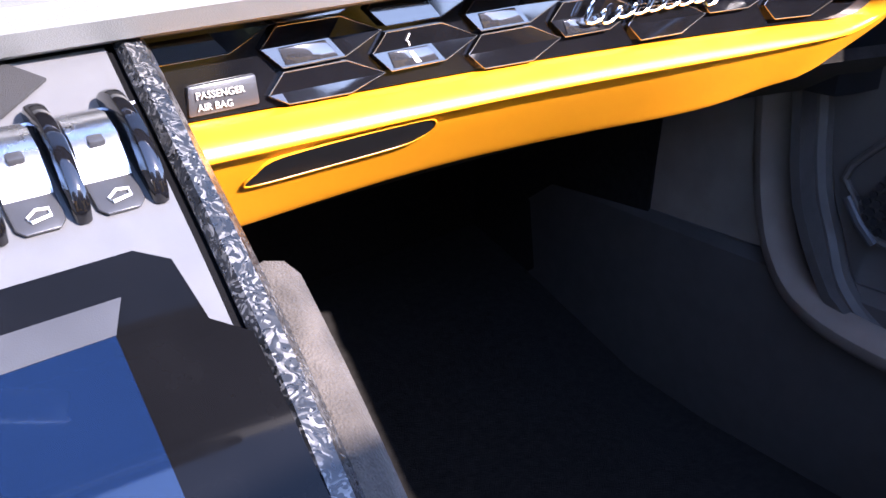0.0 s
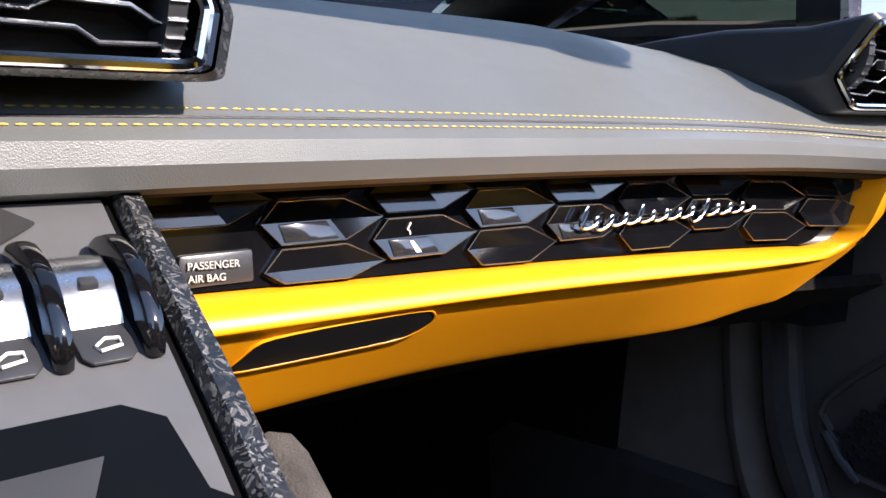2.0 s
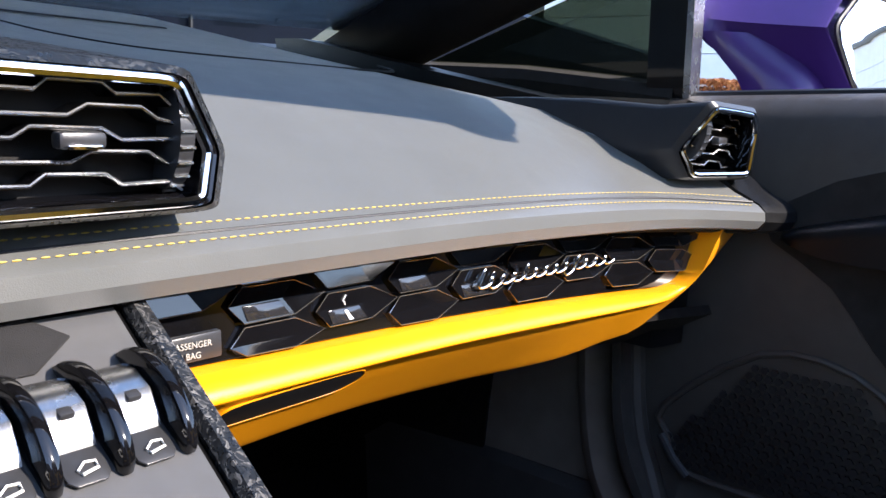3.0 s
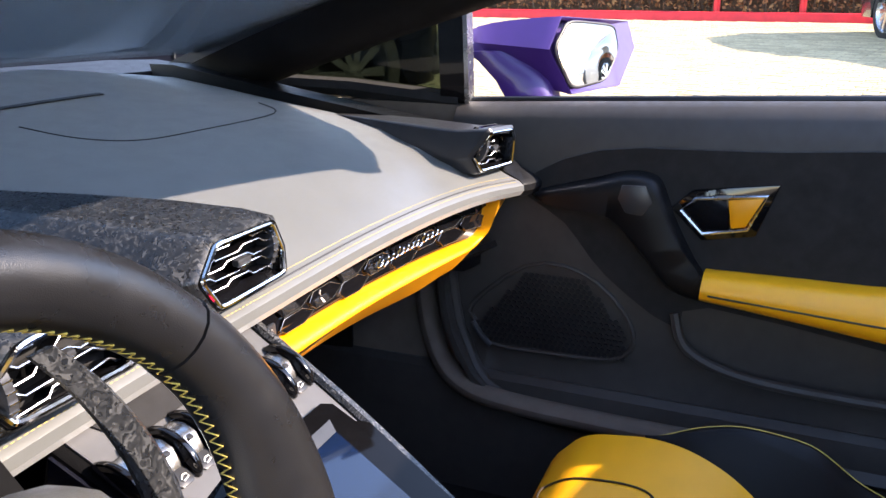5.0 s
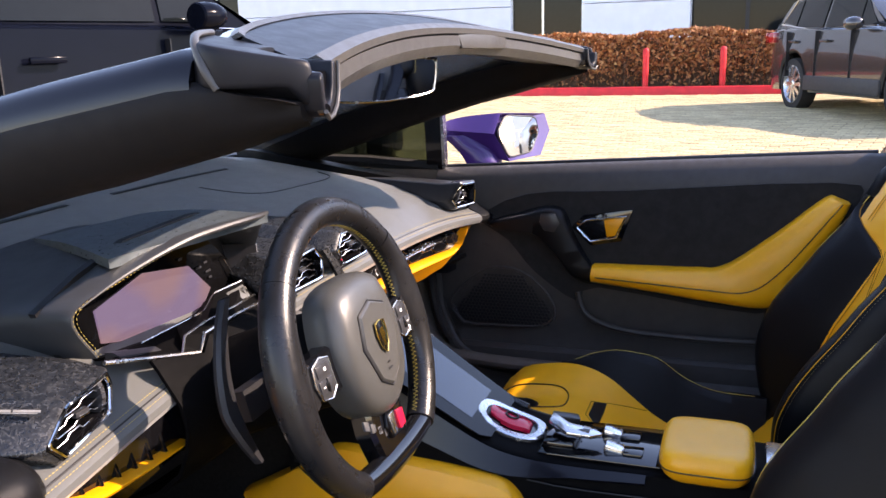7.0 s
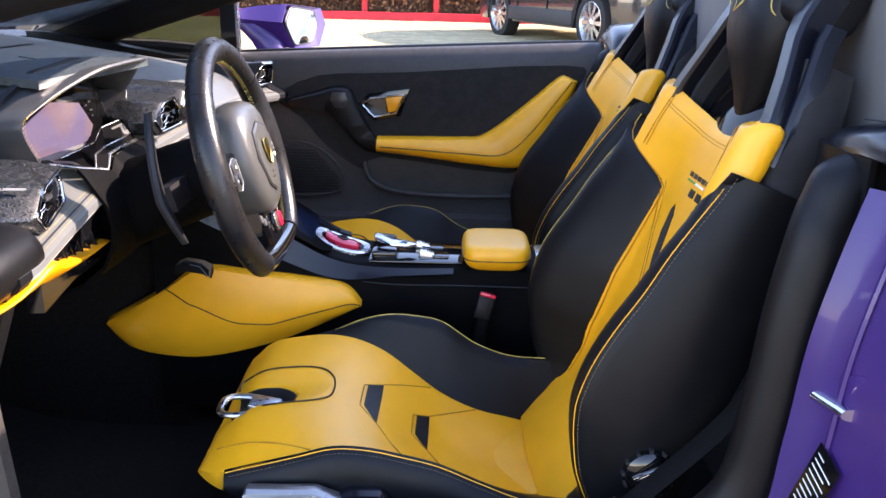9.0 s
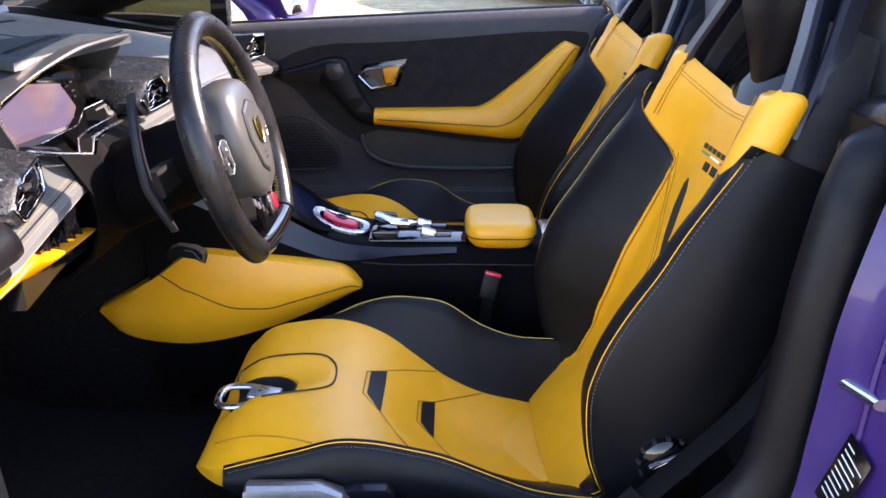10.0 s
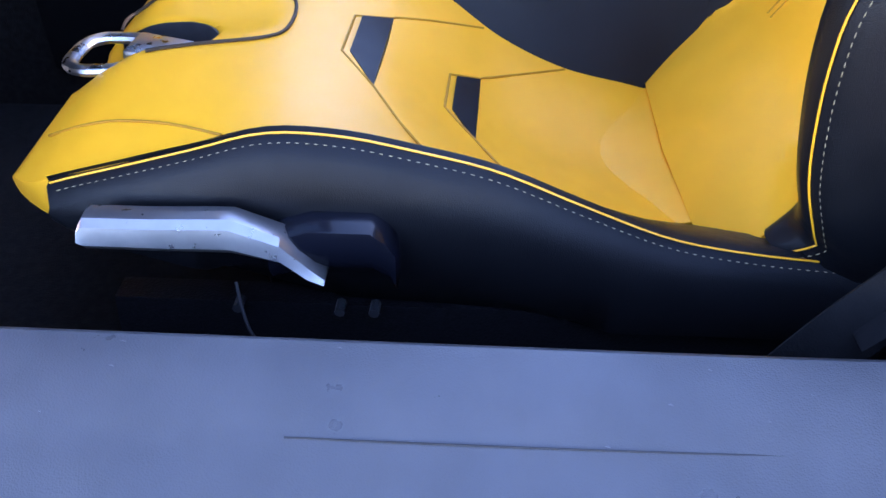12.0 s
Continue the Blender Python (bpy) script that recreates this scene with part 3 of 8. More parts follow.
            add_loft(bm, [[T(ctr + V(r * math.cos(a), y, r * math.sin(a))) for a in np.linspace(0, 2 * math.pi, 16, False)] for r, y in ((0.06, o * 0.7), (0.055, o * 1.05), (0.03, o * 1.15))])
            part("rim", bm, rim_paint, wh)
    part("windscreen", prism([T((1.4 * sx, -0.70, 1.12 * k)), T((1.4 * sx, 0.70, 1.12 * k)), T((2.12 * sx, 0.58, 1.565 * k)), T((2.12 * sx, -0.58, 1.565 * k))], R.to_3x3() @ V(-0.012, 0, 0.02)), DARKGLASS, b)
    part("rear_window", prism([T((4.20 * sx, -0.56, 1.5 * k)), T((4.20 * sx, 0.56, 1.5 * k)), T((4.44 * sx, 0.64, 1.2 * k)), T((4.44 * sx, -0.64, 1.2 * k))], R.to_3x3() @ V(0.02, 0, 0.015)), DARKGLASS, b)
    part("lower_bumper", box(T((0.12 * sx, 0, 0.45)), (0.26, 1.5 * W / 0.93, 0.30), 0.05, turn=R.to_3x3()), BUMPER, b)
    part("grille", box(T((0.03 * sx, 0, 0.74 * k)), (0.1, 0.9, 0.14), 0.02, turn=R.to_3x3()), GLOSS, b)
    part("underbody", box(T((2.3 * sx, 0, 0.36)), (4.0 * sx, 1.3, 0.2), 0.02, turn=R.to_3x3()), PLASTIC, b)
    return b


GLASSLAMP = mat("lamp_glass", (0.5, 0.52, 0.55), 0.08, 0.3, 0.6, 20, 0.1, coat=1.0)
road_car("parked_suv", "dark grey five-door SUV parked by the kerb", (9.23, -3.20, lift(11.0)), 0.394, SUVPAINT)
road_car("silver_suv", "silver five-door SUV parked behind the sports car", (8.8, -7.6, lift(8.8)), 0.80, SILVERPAINT)
road_car("large_suv", "black blue large SUV parked ahead of the sports car", (5.54, 2.99, lift(4.5)), math.atan2(0.36, -0.93), NAVY, 5.0, 2.0, 1.92, 0.4, rim_paint=BUMPER)

# ---- body of the open sports car ----
CX = 0.06
def mx(p):
    """Mirror a place across the car's middle."""
    return Vector((2 * CX - p[0], p[1], p[2]))


solo("floor", sheet([[V(x, y, 0.17 + (0.10 * max(0, y - 0.55) / 0.3)) for x in np.linspace(-0.72, 0.84, 13)] for y in np.linspace(-0.75, 0.95, 15)], 0.03), CARPET, "black carpeted cabin floor with footwells", "floor", kind="structure")
solo("firewall", sheet([[V(x, 0.90, z) for x in np.linspace(-0.78, 0.92, 5)] for z in np.linspace(0.15, 0.86, 5)], 0.03), CARPET, "black carpeted bulkhead at the end of the footwells", "wall", kind="structure")
for sg, nm in ((-1, "kick_panel_driver"), (1, "kick_panel_passenger")):
    xk = (lambda v: v) if sg < 0 else (lambda v: 2 * CX - v)
    # passenger side: brown lifted further for bounce off the yellow trim
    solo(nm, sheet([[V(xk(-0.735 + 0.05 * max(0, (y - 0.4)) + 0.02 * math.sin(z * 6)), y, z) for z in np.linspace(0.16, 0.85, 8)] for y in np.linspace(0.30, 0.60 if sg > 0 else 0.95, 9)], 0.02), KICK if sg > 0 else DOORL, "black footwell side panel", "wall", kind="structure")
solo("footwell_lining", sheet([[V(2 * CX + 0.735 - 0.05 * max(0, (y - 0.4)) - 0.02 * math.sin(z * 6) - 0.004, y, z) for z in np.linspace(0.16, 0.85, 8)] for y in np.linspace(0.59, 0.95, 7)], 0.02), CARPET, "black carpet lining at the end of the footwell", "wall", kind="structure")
solo("transmission_tunnel", loft([[V(CX - 0.10 * k, y, 0.16), V(CX - 0.10 * k, y, zt - 0.05), V(CX - 0.06 * k, y, zt), V(CX + 0.06 * k, y, zt), V(CX + 0.10 * k, y, zt - 0.05), V(CX + 0.10 * k, y, 0.16)] for y, zt, k in ((0.30, 0.62, 1.0), (0.5, 0.60, 1.0), (0.92, 0.58, 1.1))]), CARPET, "black carpeted tunnel between the footwells", "wall", kind="structure")
solo("rear_bulkhead", sheet([[V(x, -0.80 - 0.10 * (z - 0.2), z) for x in np.linspace(-0.70, 0.82, 9)] for z in np.linspace(0.15, 0.98, 7)], 0.04), SUEDE, "black suede rear bulkhead behind the seats", "wall", kind="structure")


def sill(sgn):
    """Padded sill beside the seat."""
    X = (lambda v: v) if sgn < 0 else (lambda v: 2 * CX - v)
    prof = [(-0.690, 0.17), (-0.695, 0.36), (-0.700, 0.392), (-0.712, 0.402), (-0.735, 0.399), (-0.758, 0.388), (-0.775, 0.381), (-0.80, 0.374), (-0.83, 0.357), (-0.85, 0.32), (-0.86, 0.25), (-0.86, 0.17)]
    return loft([[V(X(a), y, b + (0.012 * max(0.0, -y - 0.35) if b > 0.3 else 0)) for a, b in prof] for y in np.linspace(0.95, -0.62, 22)])


jl = [V(0.846, 0.452, 0.80), V(0.846, 0.452, 0.62), V(0.844, 0.447, 0.53), V(0.838, 0.432, 0.455), V(0.826, 0.405, 0.405), V(0.812, 0.36, 0.375), V(0.804, 0.28, 0.362), V(0.80, 0.10, 0.358), V(0.80, -0.12, 0.358)]
solo("door_jamb_lining", tube(curve(jl, 6), [0.018] * 48 + [0.016], 12, False, 1.3), KICK, "brown-black padded lining round the door opening", "trim", kind="structure")
sl = thing("door_sill", "dark leather padded door sill, scuffed and dusty", "door sill", (-0.77, 0, 0.17))
part("padding", sill(-1), SILLL, sl)
part("seam", tube(curve([V(-0.7615 + 0.002 * math.sin(y * 9), y, 0.3863 - 0.0006 * max(0.0, (y + 0.2) / 0.08)) for y in np.linspace(-0.12, -0.6, 12)], 3), 0.0006, 6), PLASTIC, sl)
rnd_s = random.Random(5)
for _k in range(16):
    _x, _y = rnd_s.uniform(-0.765, -0.715), rnd_s.uniform(-0.45, 0.12)
    _z = interp(-_x, [0.712, 0.735, 0.758, 0.775], [0.402, 0.399, 0.388, 0.381])
    part("dust_speck", prism([V(_x, _y, _z + 0.0004), V(_x + 0.0008, _y + rnd_s.uniform(0.001, 0.004), _z + 0.0004), V(_x + 0.0012, _y + 0.0012, _z + 0.0004)], (0, 0, 0.0003)), TOGGLEP, sl)
sr = thing("door_sill", "dark leather padded door sill below the closed door", "door sill", (0.89, 0, 0.17))
part("padding", sill(1), DOORL, sr)


# rear corner beside the driver: leather roll, purple quarter, shut face
def rear_corner(sgn):
    X = (lambda v: v) if sgn < 0 else (lambda v: 2 * CX - v)
    t = thing("rear_quarter", "purple painted rear quarter with a black padded inner edge", "car body", (X(-0.82), -0.75, 0.17))
    line = curve([V(-0.715, -0.50, 0.38), V(-0.718, -0.585, 0.47), V(-0.718, -0.606, 0.58), V(-0.715, -0.618, 0.70), V(-0.708, -0.634, 0.79), V(-0.699, -0.648, 0.832), V(-0.692, -0.666, 0.866), V(-0.686, -0.705, 0.884)], 6)
    rings = []
    for p in line:
        rings.append([V(X(p.x + 0.012 + 0.033 * math.cos(a)), p.y - 0.010 + 0.036 * math.sin(a), p.z + 0.02 * math.sin(a)) for a in np.linspace(0, 2 * math.pi, 14, False)])
    part("edge_roll", loft(rings), BLACK, t, "black leather edge roll")
    # shut face in purple: from the roll out to the skin
    q = curve([V(-0.745, -0.52, 0.34), V(-0.75, -0.60, 0.46), V(-0.750, -0.617, 0.58), V(-0.748, -0.628, 0.70), V(-0.742, -0.650, 0.80), V(-0.735, -0.672, 0.875)], 5)
    grid = []
    for p in q:
        grid.append([V(X(p.x), p.y, p.z), V(X(p.x - 0.018), p.y - 0.012, p.z), V(X(p.x - 0.045), p.y - 0.030, p.z), V(X(p.x - 0.075), p.y - 0.035, p.z), V(X(p.x - 0.10), p.y - 0.045, p.z), V(X(p.x - 0.15), p.y - 0.05, p.z + 0.005), V(X(p.x - 0.19), p.y - 0.09, p.z + 0.01), V(X(p.x - 0.20), p.y - 0.3, p.z + 0.02), V(X(p.x - 0.20), p.y - 0.9, p.z + 0.03)])
    part("quarter_panel", sheet(grid, 0.01), PURPLE, t)
    part("crease", tube([V(X(p.x - 0.0465), p.y - 0.027, p.z) for p in q], 0.004, 6), PURPLE, t)
    # black shoulder on top
    sh = []
    for y, dz, dx in ((-0.672, -0.030, 0.0), (-0.675, -0.012, 0.0), (-0.684, 0.0, 0.0), (-0.72, 0.006, 0.0), (-0.80, 0.016, 0.004), (-1.1, 0.03, 0.02), (-1.6, 0.02, 0.04)):
        sh.append([V(X(x + dx), y, z + dz) for x, z in ((-0.585, 0.84), (-0.587, 0.890), (-0.597, 0.909), (-0.63, 0.922), (-0.70, 0.934), (-0.755, 0.936), (-0.82, 0.915), (-0.92, 0.88), (-0.95, 0.84))])
    part("shoulder", sheet(sh, 0.02), BODYBLK, t, "satin black shoulder panel", angle=60)
    part("shoulder_line", tube([V(X(-0.640 - 0.12 * f), -0.700 - 0.045 * f, 0.934 + 0.008 * f) for f in np.linspace(0, 1, 6)], 0.0012, 5), PLASTIC, t)
    part("corner_pad", sheet([[V(X(x), -0.668 - b, z) for x, b in ((-0.584, 0.06), (-0.585, 0.022), (-0.590, 0.009), (-0.600, 0.002), (-0.63, -0.002), (-0.67, 0.0), (-0.72, 0.008))] for z in np.linspace(0.52, 0.902, 9)], 0.008), BLACK, t, "black leather corner pad", angle=60)
    part("inner_lining", sheet([[V(X(-0.604), y, z) for z in np.linspace(0.3, 0.900, 5)] for y in (-0.69, -0.72, -0.82)], 0.02), SUEDE, t)
    return t


rq = rear_corner(-1)
part("latch_pin", loft([[V(-0.79 - 0.012 * k, -0.646 + 0.012 * math.cos(a) - 0.004 * k, 0.648 + 0.007 * math.sin(a)) for a in np.linspace(0, 2 * math.pi, 12, False)] for k in np.linspace(-1.5, 2.2, 6)]), CHROME, rq, "chrome door latch pin")
part("latch_plate", prism([V(-0.775, -0.645, 0.611), V(-0.82, -0.662, 0.626), V(-0.835, -0.664, 0.666), V(-0.815, -0.660, 0.694), V(-0.78, -0.648, 0.676)], (0, -0.004, 0), 0.001), PURPLE, rq)
lb = part("info_sticker", prism([V(-0.792, -0.641, 0.602), V(-0.830, -0.647, 0.585), V(-0.820, -0.625, 0.505), V(-0.782, -0.619, 0.522)], (0, 0.0012, 0)), GLOSS, rq, "black sticker with small pale print")
bm = bmesh.new()
for i in range(9):
    f = 0.1 + 0.09 * i
    a = V(-0.792, -0.639, 0.602).lerp(V(-0.782, -0.617, 0.522), f)
    b = V(-0.830, -0.645, 0.585).lerp(V(-0.820, -0.623, 0.505), f)
    w = (0.3, 0.8, 0.62, 0.75, 0.7, 0.5, 0.55, 0.66, 0.4)[i]
    p0, p1 = a.lerp(b, 0.12), a.lerp(b, 0.12 + w)
    add_prism(bm, [p0, p1, p1 + V(0, 0, -0.0022), p0 + V(0, 0, -0.0022)], (0, 0.0004, 0))
part("print_bars", bm, WHITEP, lb)
rear_corner(1)
rd = thing("rear_deck", "satin black rear deck, folded roof cover and purple tail", "car body", (CX, -1.2, 0.2))
part("deck", sheet([[V(CX + s * w, y, z - 0.10 * s * s) for s in np.linspace(-1, 1, 11)] for y, z, w in ((-0.80, 1.03, 0.70), (-0.84, 1.06, 0.72), (-1.1, 1.06, 0.78), (-1.6, 1.0, 0.85), (-2.2, 0.9, 0.85))], 0.03), BODYBLK, rd)
# fairings raised and widened beyond the car's own, to keep sun off the seats
for s in (-1, 1):
    part("headrest_fairing", loft([[V(CX + s * 0.42 + w * math.copysign(abs(math.cos(a)) ** 0.7, math.cos(a)), y, z + h * math.sin(a) ** 0.45) for a in np.linspace(0, math.pi, 16)] for y, z, w, h in ((-0.765, 0.80, 0.335, 0.49), (-0.772, 0.80, 0.352, 0.52), (-0.80, 0.85, 0.357, 0.47), (-0.95, 0.96, 0.345, 0.31), (-1.4, 0.95, 0.24, 0.17), (-2.0, 0.88, 0.18, 0.06))]), FAIRING, rd)

# ---- windscreen frame ----
wf = thing("windscreen_frame", "black windscreen frame with grey trimmed roof header, roof removed", "windscreen frame", (CX, 0.4, 0.85))
def hdr(s):
    """Header at s from -1 (left) to 1 (right): rear top, rear bottom, front top."""
    x = CX + s * 0.70
    bow = 1 - s * s
    return x, -0.035 + 0.105 * bow, 1.128 + 0.050 * bow
S = np.linspace(-0.885, 0.885, 41)
rings = []
for s in S:
    x, y, z = hdr(s)
    d = (0.145 - 0.012 * (1 - s * s)) * (1 - 0.8 * abs(s) ** 8)
    rings.append([V(x, y, z), V(x, y + 0.004, z + 0.010), V(x, y + 0.030, z + 0.016), V(x, y + d * 0.75, z + 0.034), V(x, y + d * 0.92, z + 0.028), V(x, y + d, z + 0.006), V(x, y + d * 0.8, z - 0.022), V(x, y + 0.03, z - 0.024), V(x, y + 0.008, z - 0.016)])
part("header_beam", loft(rings), HEADER, wf, "dark grey roof header beam")
rings = []
for s in S:
    x, y, z = hdr(s)
    rings.append([V(x, y - 0.006, z + 0.002), V(x, y - 0.007, z + 0.010), V(x, y + 0.004, z + 0.0165), V(x, y + 0.012, z + 0.0135), V(x, y + 0.003, z + 0.001)])
part("rear_trim", loft(rings), HEADTRIM, wf, "light grey edge trim")
rings = []
for s in S:
    x, y, z = hdr(s)
    rings.append([V(x, y - 0.002, z - 0.001), V(x, y + 0.002, z - 0.001), V(x, y + 0.014, z - 0.026), V(x, y + 0.008, z - 0.030), V(x, y - 0.003, z - 0.016)])
part("lower_trim", loft(rings), HEADTRIM, wf, "light grey lower edge trim")
rings = []
for s in S:
    x, y, z = hdr(s)
    d = (0.145 - 0.012 * (1 - s * s)) * (1 - 0.8 * abs(s) ** 8)
    z += 0.014
    rings.append([V(x, y + d * 0.72, z + 0.020), V(x, y + d * 0.78, z + 0.0235), V(x, y + d * 0.86, z + 0.020), V(x, y + d * 0.80, z + 0.014)])
part("seal_strip", loft(rings), HEADTRIM, wf, "grey rubber seal strip")
rings = []
for s in S:
    x, y, z = hdr(s)
    d = (0.145 - 0.012 * (1 - s * s)) * (1 - 0.8 * abs(s) ** 8)
    z += 0.013
    rings.append([V(x, y + d * 0.90, z + 0.016), V(x, y + d * 0.97, z + 0.018), V(x, y + d * 1.06, z + 0.004), V(x, y + d * 1.0, z - 0.004)])
part("front_seal", loft(rings), GLOSS, wf)
part("header_tab", prism([V(0.06, 0.068, 1.182), V(0.29, 0.055, 1.180), V(0.285, 0.052, 1.155), V(0.07, 0.064, 1.157)], (0, 0.012, 0), 0.003), HEADTRIM, wf)
for sg in (-1, 1):
    X = (lambda v: v) if sg < 0 else (lambda v: 2 * CX - v)
    def M(x, y, z):
        return V(X(x), y, z)
    s2 = -1 if sg < 0 else 1
    # rounded end of the header outside the latch slot
    plan = curve([M(-0.555, 0.032, 0), M(-0.580, 0.030, 0), M(-0.595, 0.022, 0), M(-0.599, -0.016, 0), M(-0.604, -0.027, 0), M(-0.614, -0.020, 0), M(-0.630, 0.008, 0), M(-0.641, 0.032, 0), M(-0.642, 0.048, 0), M(-0.636, 0.060, 0), M(-0.622, 0.070, 0), M(-0.60, 0.082, 0), M(-0.555, 0.098, 0)], 4)
    pc = sum(plan, V(0, 0, 0)) / len(plan)
    def low_z(p):
        return interp(abs(p.x - CX), [abs(X(-0.605) - CX), abs(X(-0.618) - CX)], [1.116, 1.131])
    layers = []
    for t, ins in ((0.0, 0.10), (0.06, 0.03), (0.16, 0.0), (0.62, 0.0), (0.80, 0.01), (0.92, 0.03), (0.98, 0.07), (1.0, 0.13)):
        layers.append([V(p.x + (pc.x - p.x) * ins, p.y + (pc.y - p.y) * ins, low_z(p) + (1.152 + 0.18 * (p.y + 0.027) - low_z(p)) * t) for p in plan])
    part("beam_end", loft(layers), HEADER, wf, "dark grey rounded end of the header", angle=60)
    part("latch_slot", box(M(-0.5775, 0.004, 1.128), (0.046, 0.05, 0.030), 0.004), GLOSS, wf, "gloss black latch slot")
    part("slot_wall", prism([M(-0.556, -0.015, 1.112), M(-0.556, 0.028, 1.118), M(-0.556, 0.028, 1.154), M(-0.556, -0.014, 1.152)], (s2 * 0.004, 0, 0), 0.001), GLOSS, wf)
    uu = [(-0.552, 1.150), (-0.555, 1.126), (-0.564, 1.114), (-0.578, 1.107), (-0.594, 1.105), (-0.604, 1.111), (-0.609, 1.122), (-0.611, 1.138), (-0.604, 1.143), (-0.599, 1.140), (-0.596, 1.122), (-0.588, 1.116), (-0.576, 1.119), (-0.568, 1.132), (-0.565, 1.151)]
    cast = part("latch_casting", prism([M(x, -0.024 + (x + 0.556) * 0.25, z) for x, z in uu], (s2 * -0.004, 0.035, 0), 0.004, 3), HEADER, wf, "dark grey latch casting", angle=50)
    part("casting_edge", tube([M(x, -0.0255 + (x + 0.556) * 0.25, z) for x, z in uu[:6]], 0.0020, 8), HEADTRIM, cast, "light grey casting edge")
    part("pin_hole", tube([M(-0.598, -0.030, 1.112), M(-0.599, -0.0356, 1.112)], 0.0052, 12), GLOSS, cast)
    part("end_trim", tube(curve([M(-0.555, 0.096, 1.177), M(-0.58, 0.088, 1.176), M(-0.605, 0.077, 1.174), M(-0.624, 0.066, 1.170), M(-0.637, 0.056, 1.162), M(-0.643, 0.046, 1.146), M(-0.640, 0.038, 1.131)], 6), 0.0036, 12, False, 0.8), HEADTRIM, wf, "light grey end trim")
    py = [-0.034, -0.010, 0.030, 0.060, 0.14, 0.235, 0.38, 0.55, 0.80, 1.05]
    pz = [1.122, 1.134, 1.150, 1.166, 1.153, 1.134, 1.097, 1.050, 0.965, 0.870]
    rings, skin = [], []
    for y in np.concatenate([np.linspace(-0.018, 0.06, 7), np.linspace(0.08, 1.05, 24)]):
        x, zt = -0.604 - 0.157 * y, smooth_interp(y, py, pz)
        g = min(1.0, max(0.0, (y + 0.034) / 0.09))
        zr = zt - 0.008 - 0.022 * g
        zb = smooth_interp(y, [-0.034, 0.0, 0.04, 0.087, 0.165, 0.246, 0.5, 1.05], [1.104, 1.094, 1.080, 1.068, 1.047, 1.028, 0.950, 0.770])
        h = zr - zb
        wi = 0.012 + 0.048 * g * g
        rings.append([M(x + wi, y, zr), M(x - 0.022 - 0.006 * g, y, zr + 0.001), M(x - 0.030 * g - 0.004, y, zr - h * 0.12), M(x - 0.026 * g - 0.004, y, zr - h * 0.45), M(x - 0.014 * g - 0.002, y, zr - h * 0.8), M(x + 0.002, y, zb + 0.004), M(x + 0.004 + wi * 0.2, y, zb), M(x + wi * 0.66, y, zb + 0.010 * g), M(x + wi, y, zb + h * 0.5)])
        if y > 0.055:
            skin.append([M(x + 0.045, y, zt - 0.006), M(x + 0.012, y, zt), M(x - 0.012, y, zt - 0.004), M(x - 0.026, y, zt - 0.014), M(x - 0.032, y, zt - 0.028), M(x - 0.032, y, zt - 0.040), M(x + 0.045, y, zt - 0.040)])
    part("pillar", loft(rings), PILLAR, wf, "black lined windscreen pillar", angle=60)
    part("pillar_skin", loft(skin), BODYBLK, wf, "satin black painted pillar skin", angle=60)
    # quarter window frame
    a, b, c = M(-0.75, 0.398, 1.03), M(-0.77, 0.40, 0.852), M(-0.765, 0.80, 0.87)
    part("quarter_post", loft([[q + V(dx, dy, 0) for dx, dy in ((-0.012, -0.012), (0.012, -0.012), (0.014, 0.03), (-0.014, 0.03))] for q in (a, b)]), GLOSS, wf)
    part("quarter_post_seal", loft([[q + V(dx, dy, 0) for dx, dy in ((-0.013, -0.020), (0.013, -0.020), (0.013, -0.0125), (-0.013, -0.0125))] for q in (a, b)]), SILVER, wf)
    part("quarter_sill", tube([b, b.lerp(c, 0.5) + V(0, 0, 0.006), c], 0.018, 8), SUEDE, wf)
    gq = part("quarter_window", prism([a + V(0, 0.03, -0.03), b + V(0, 0.03, 0.0), c], (0.003, 0, 0)), GLASS, wf)
    gq.visible_shadow = False
g1 = [[V(CX + s * (0.632 + 0.132 * f), 0.075 + 0.10 * (1 - s * s) * (1 - f) + 0.80 * f + 0.22 * (1 - s * s) * f, 1.158 + 0.03 * (1 - s * s) * (1 - f) - 0.215 * f - 0.015 * f * f) for s in np.linspace(-1, 1, 17)] for f in np.linspace(0, 1, 9)]
part("windscreen", sheet(g1, 0.005), HAZYGLASS, wf, "clear laminated windscreen")

# bonnet and outside of the car
bn = thing("front_body", "purple sports car nose with bonnet and front wings", "car body", (CX, 1.6, 0.3))
def hull_ring(y, w, zt, zb, crown):
    half = [(0.90 * w, zb), (0.99 * w, zb + 0.08), (w, (zb + zt) * 0.5), (0.985 * w, zt - crown - 0.03), (0.94 * w, zt - crown), (0.70 * w, zt - crown * 0.55), (0.35 * w, zt - crown * 0.12), (0.0, zt)]
    return [V(CX - a, y, b) for a, b in half] + [V(CX + a, y, b) for a, b in reversed(half[:-1])]
part("bonnet", loft([hull_ring(*q) for q in ((1.02, 0.95, 0.890, 0.18, 0.05), (1.30, 0.955, 0.850, 0.17, 0.04), (1.62, 0.960, 0.790, 0.16, 0.02), (1.90, 0.945, 0.720, 0.16, 0.03), (2.12, 0.890, 0.640, 0.16, 0.04), (2.28, 0.760, 0.560, 0.16, 0.05), (2.38, 0.540, 0.490, 0.17, 0.04), (2.42, 0.300, 0.450, 0.20, 0.03))]), PURPLE, bn, "purple bonnet", angle=50)
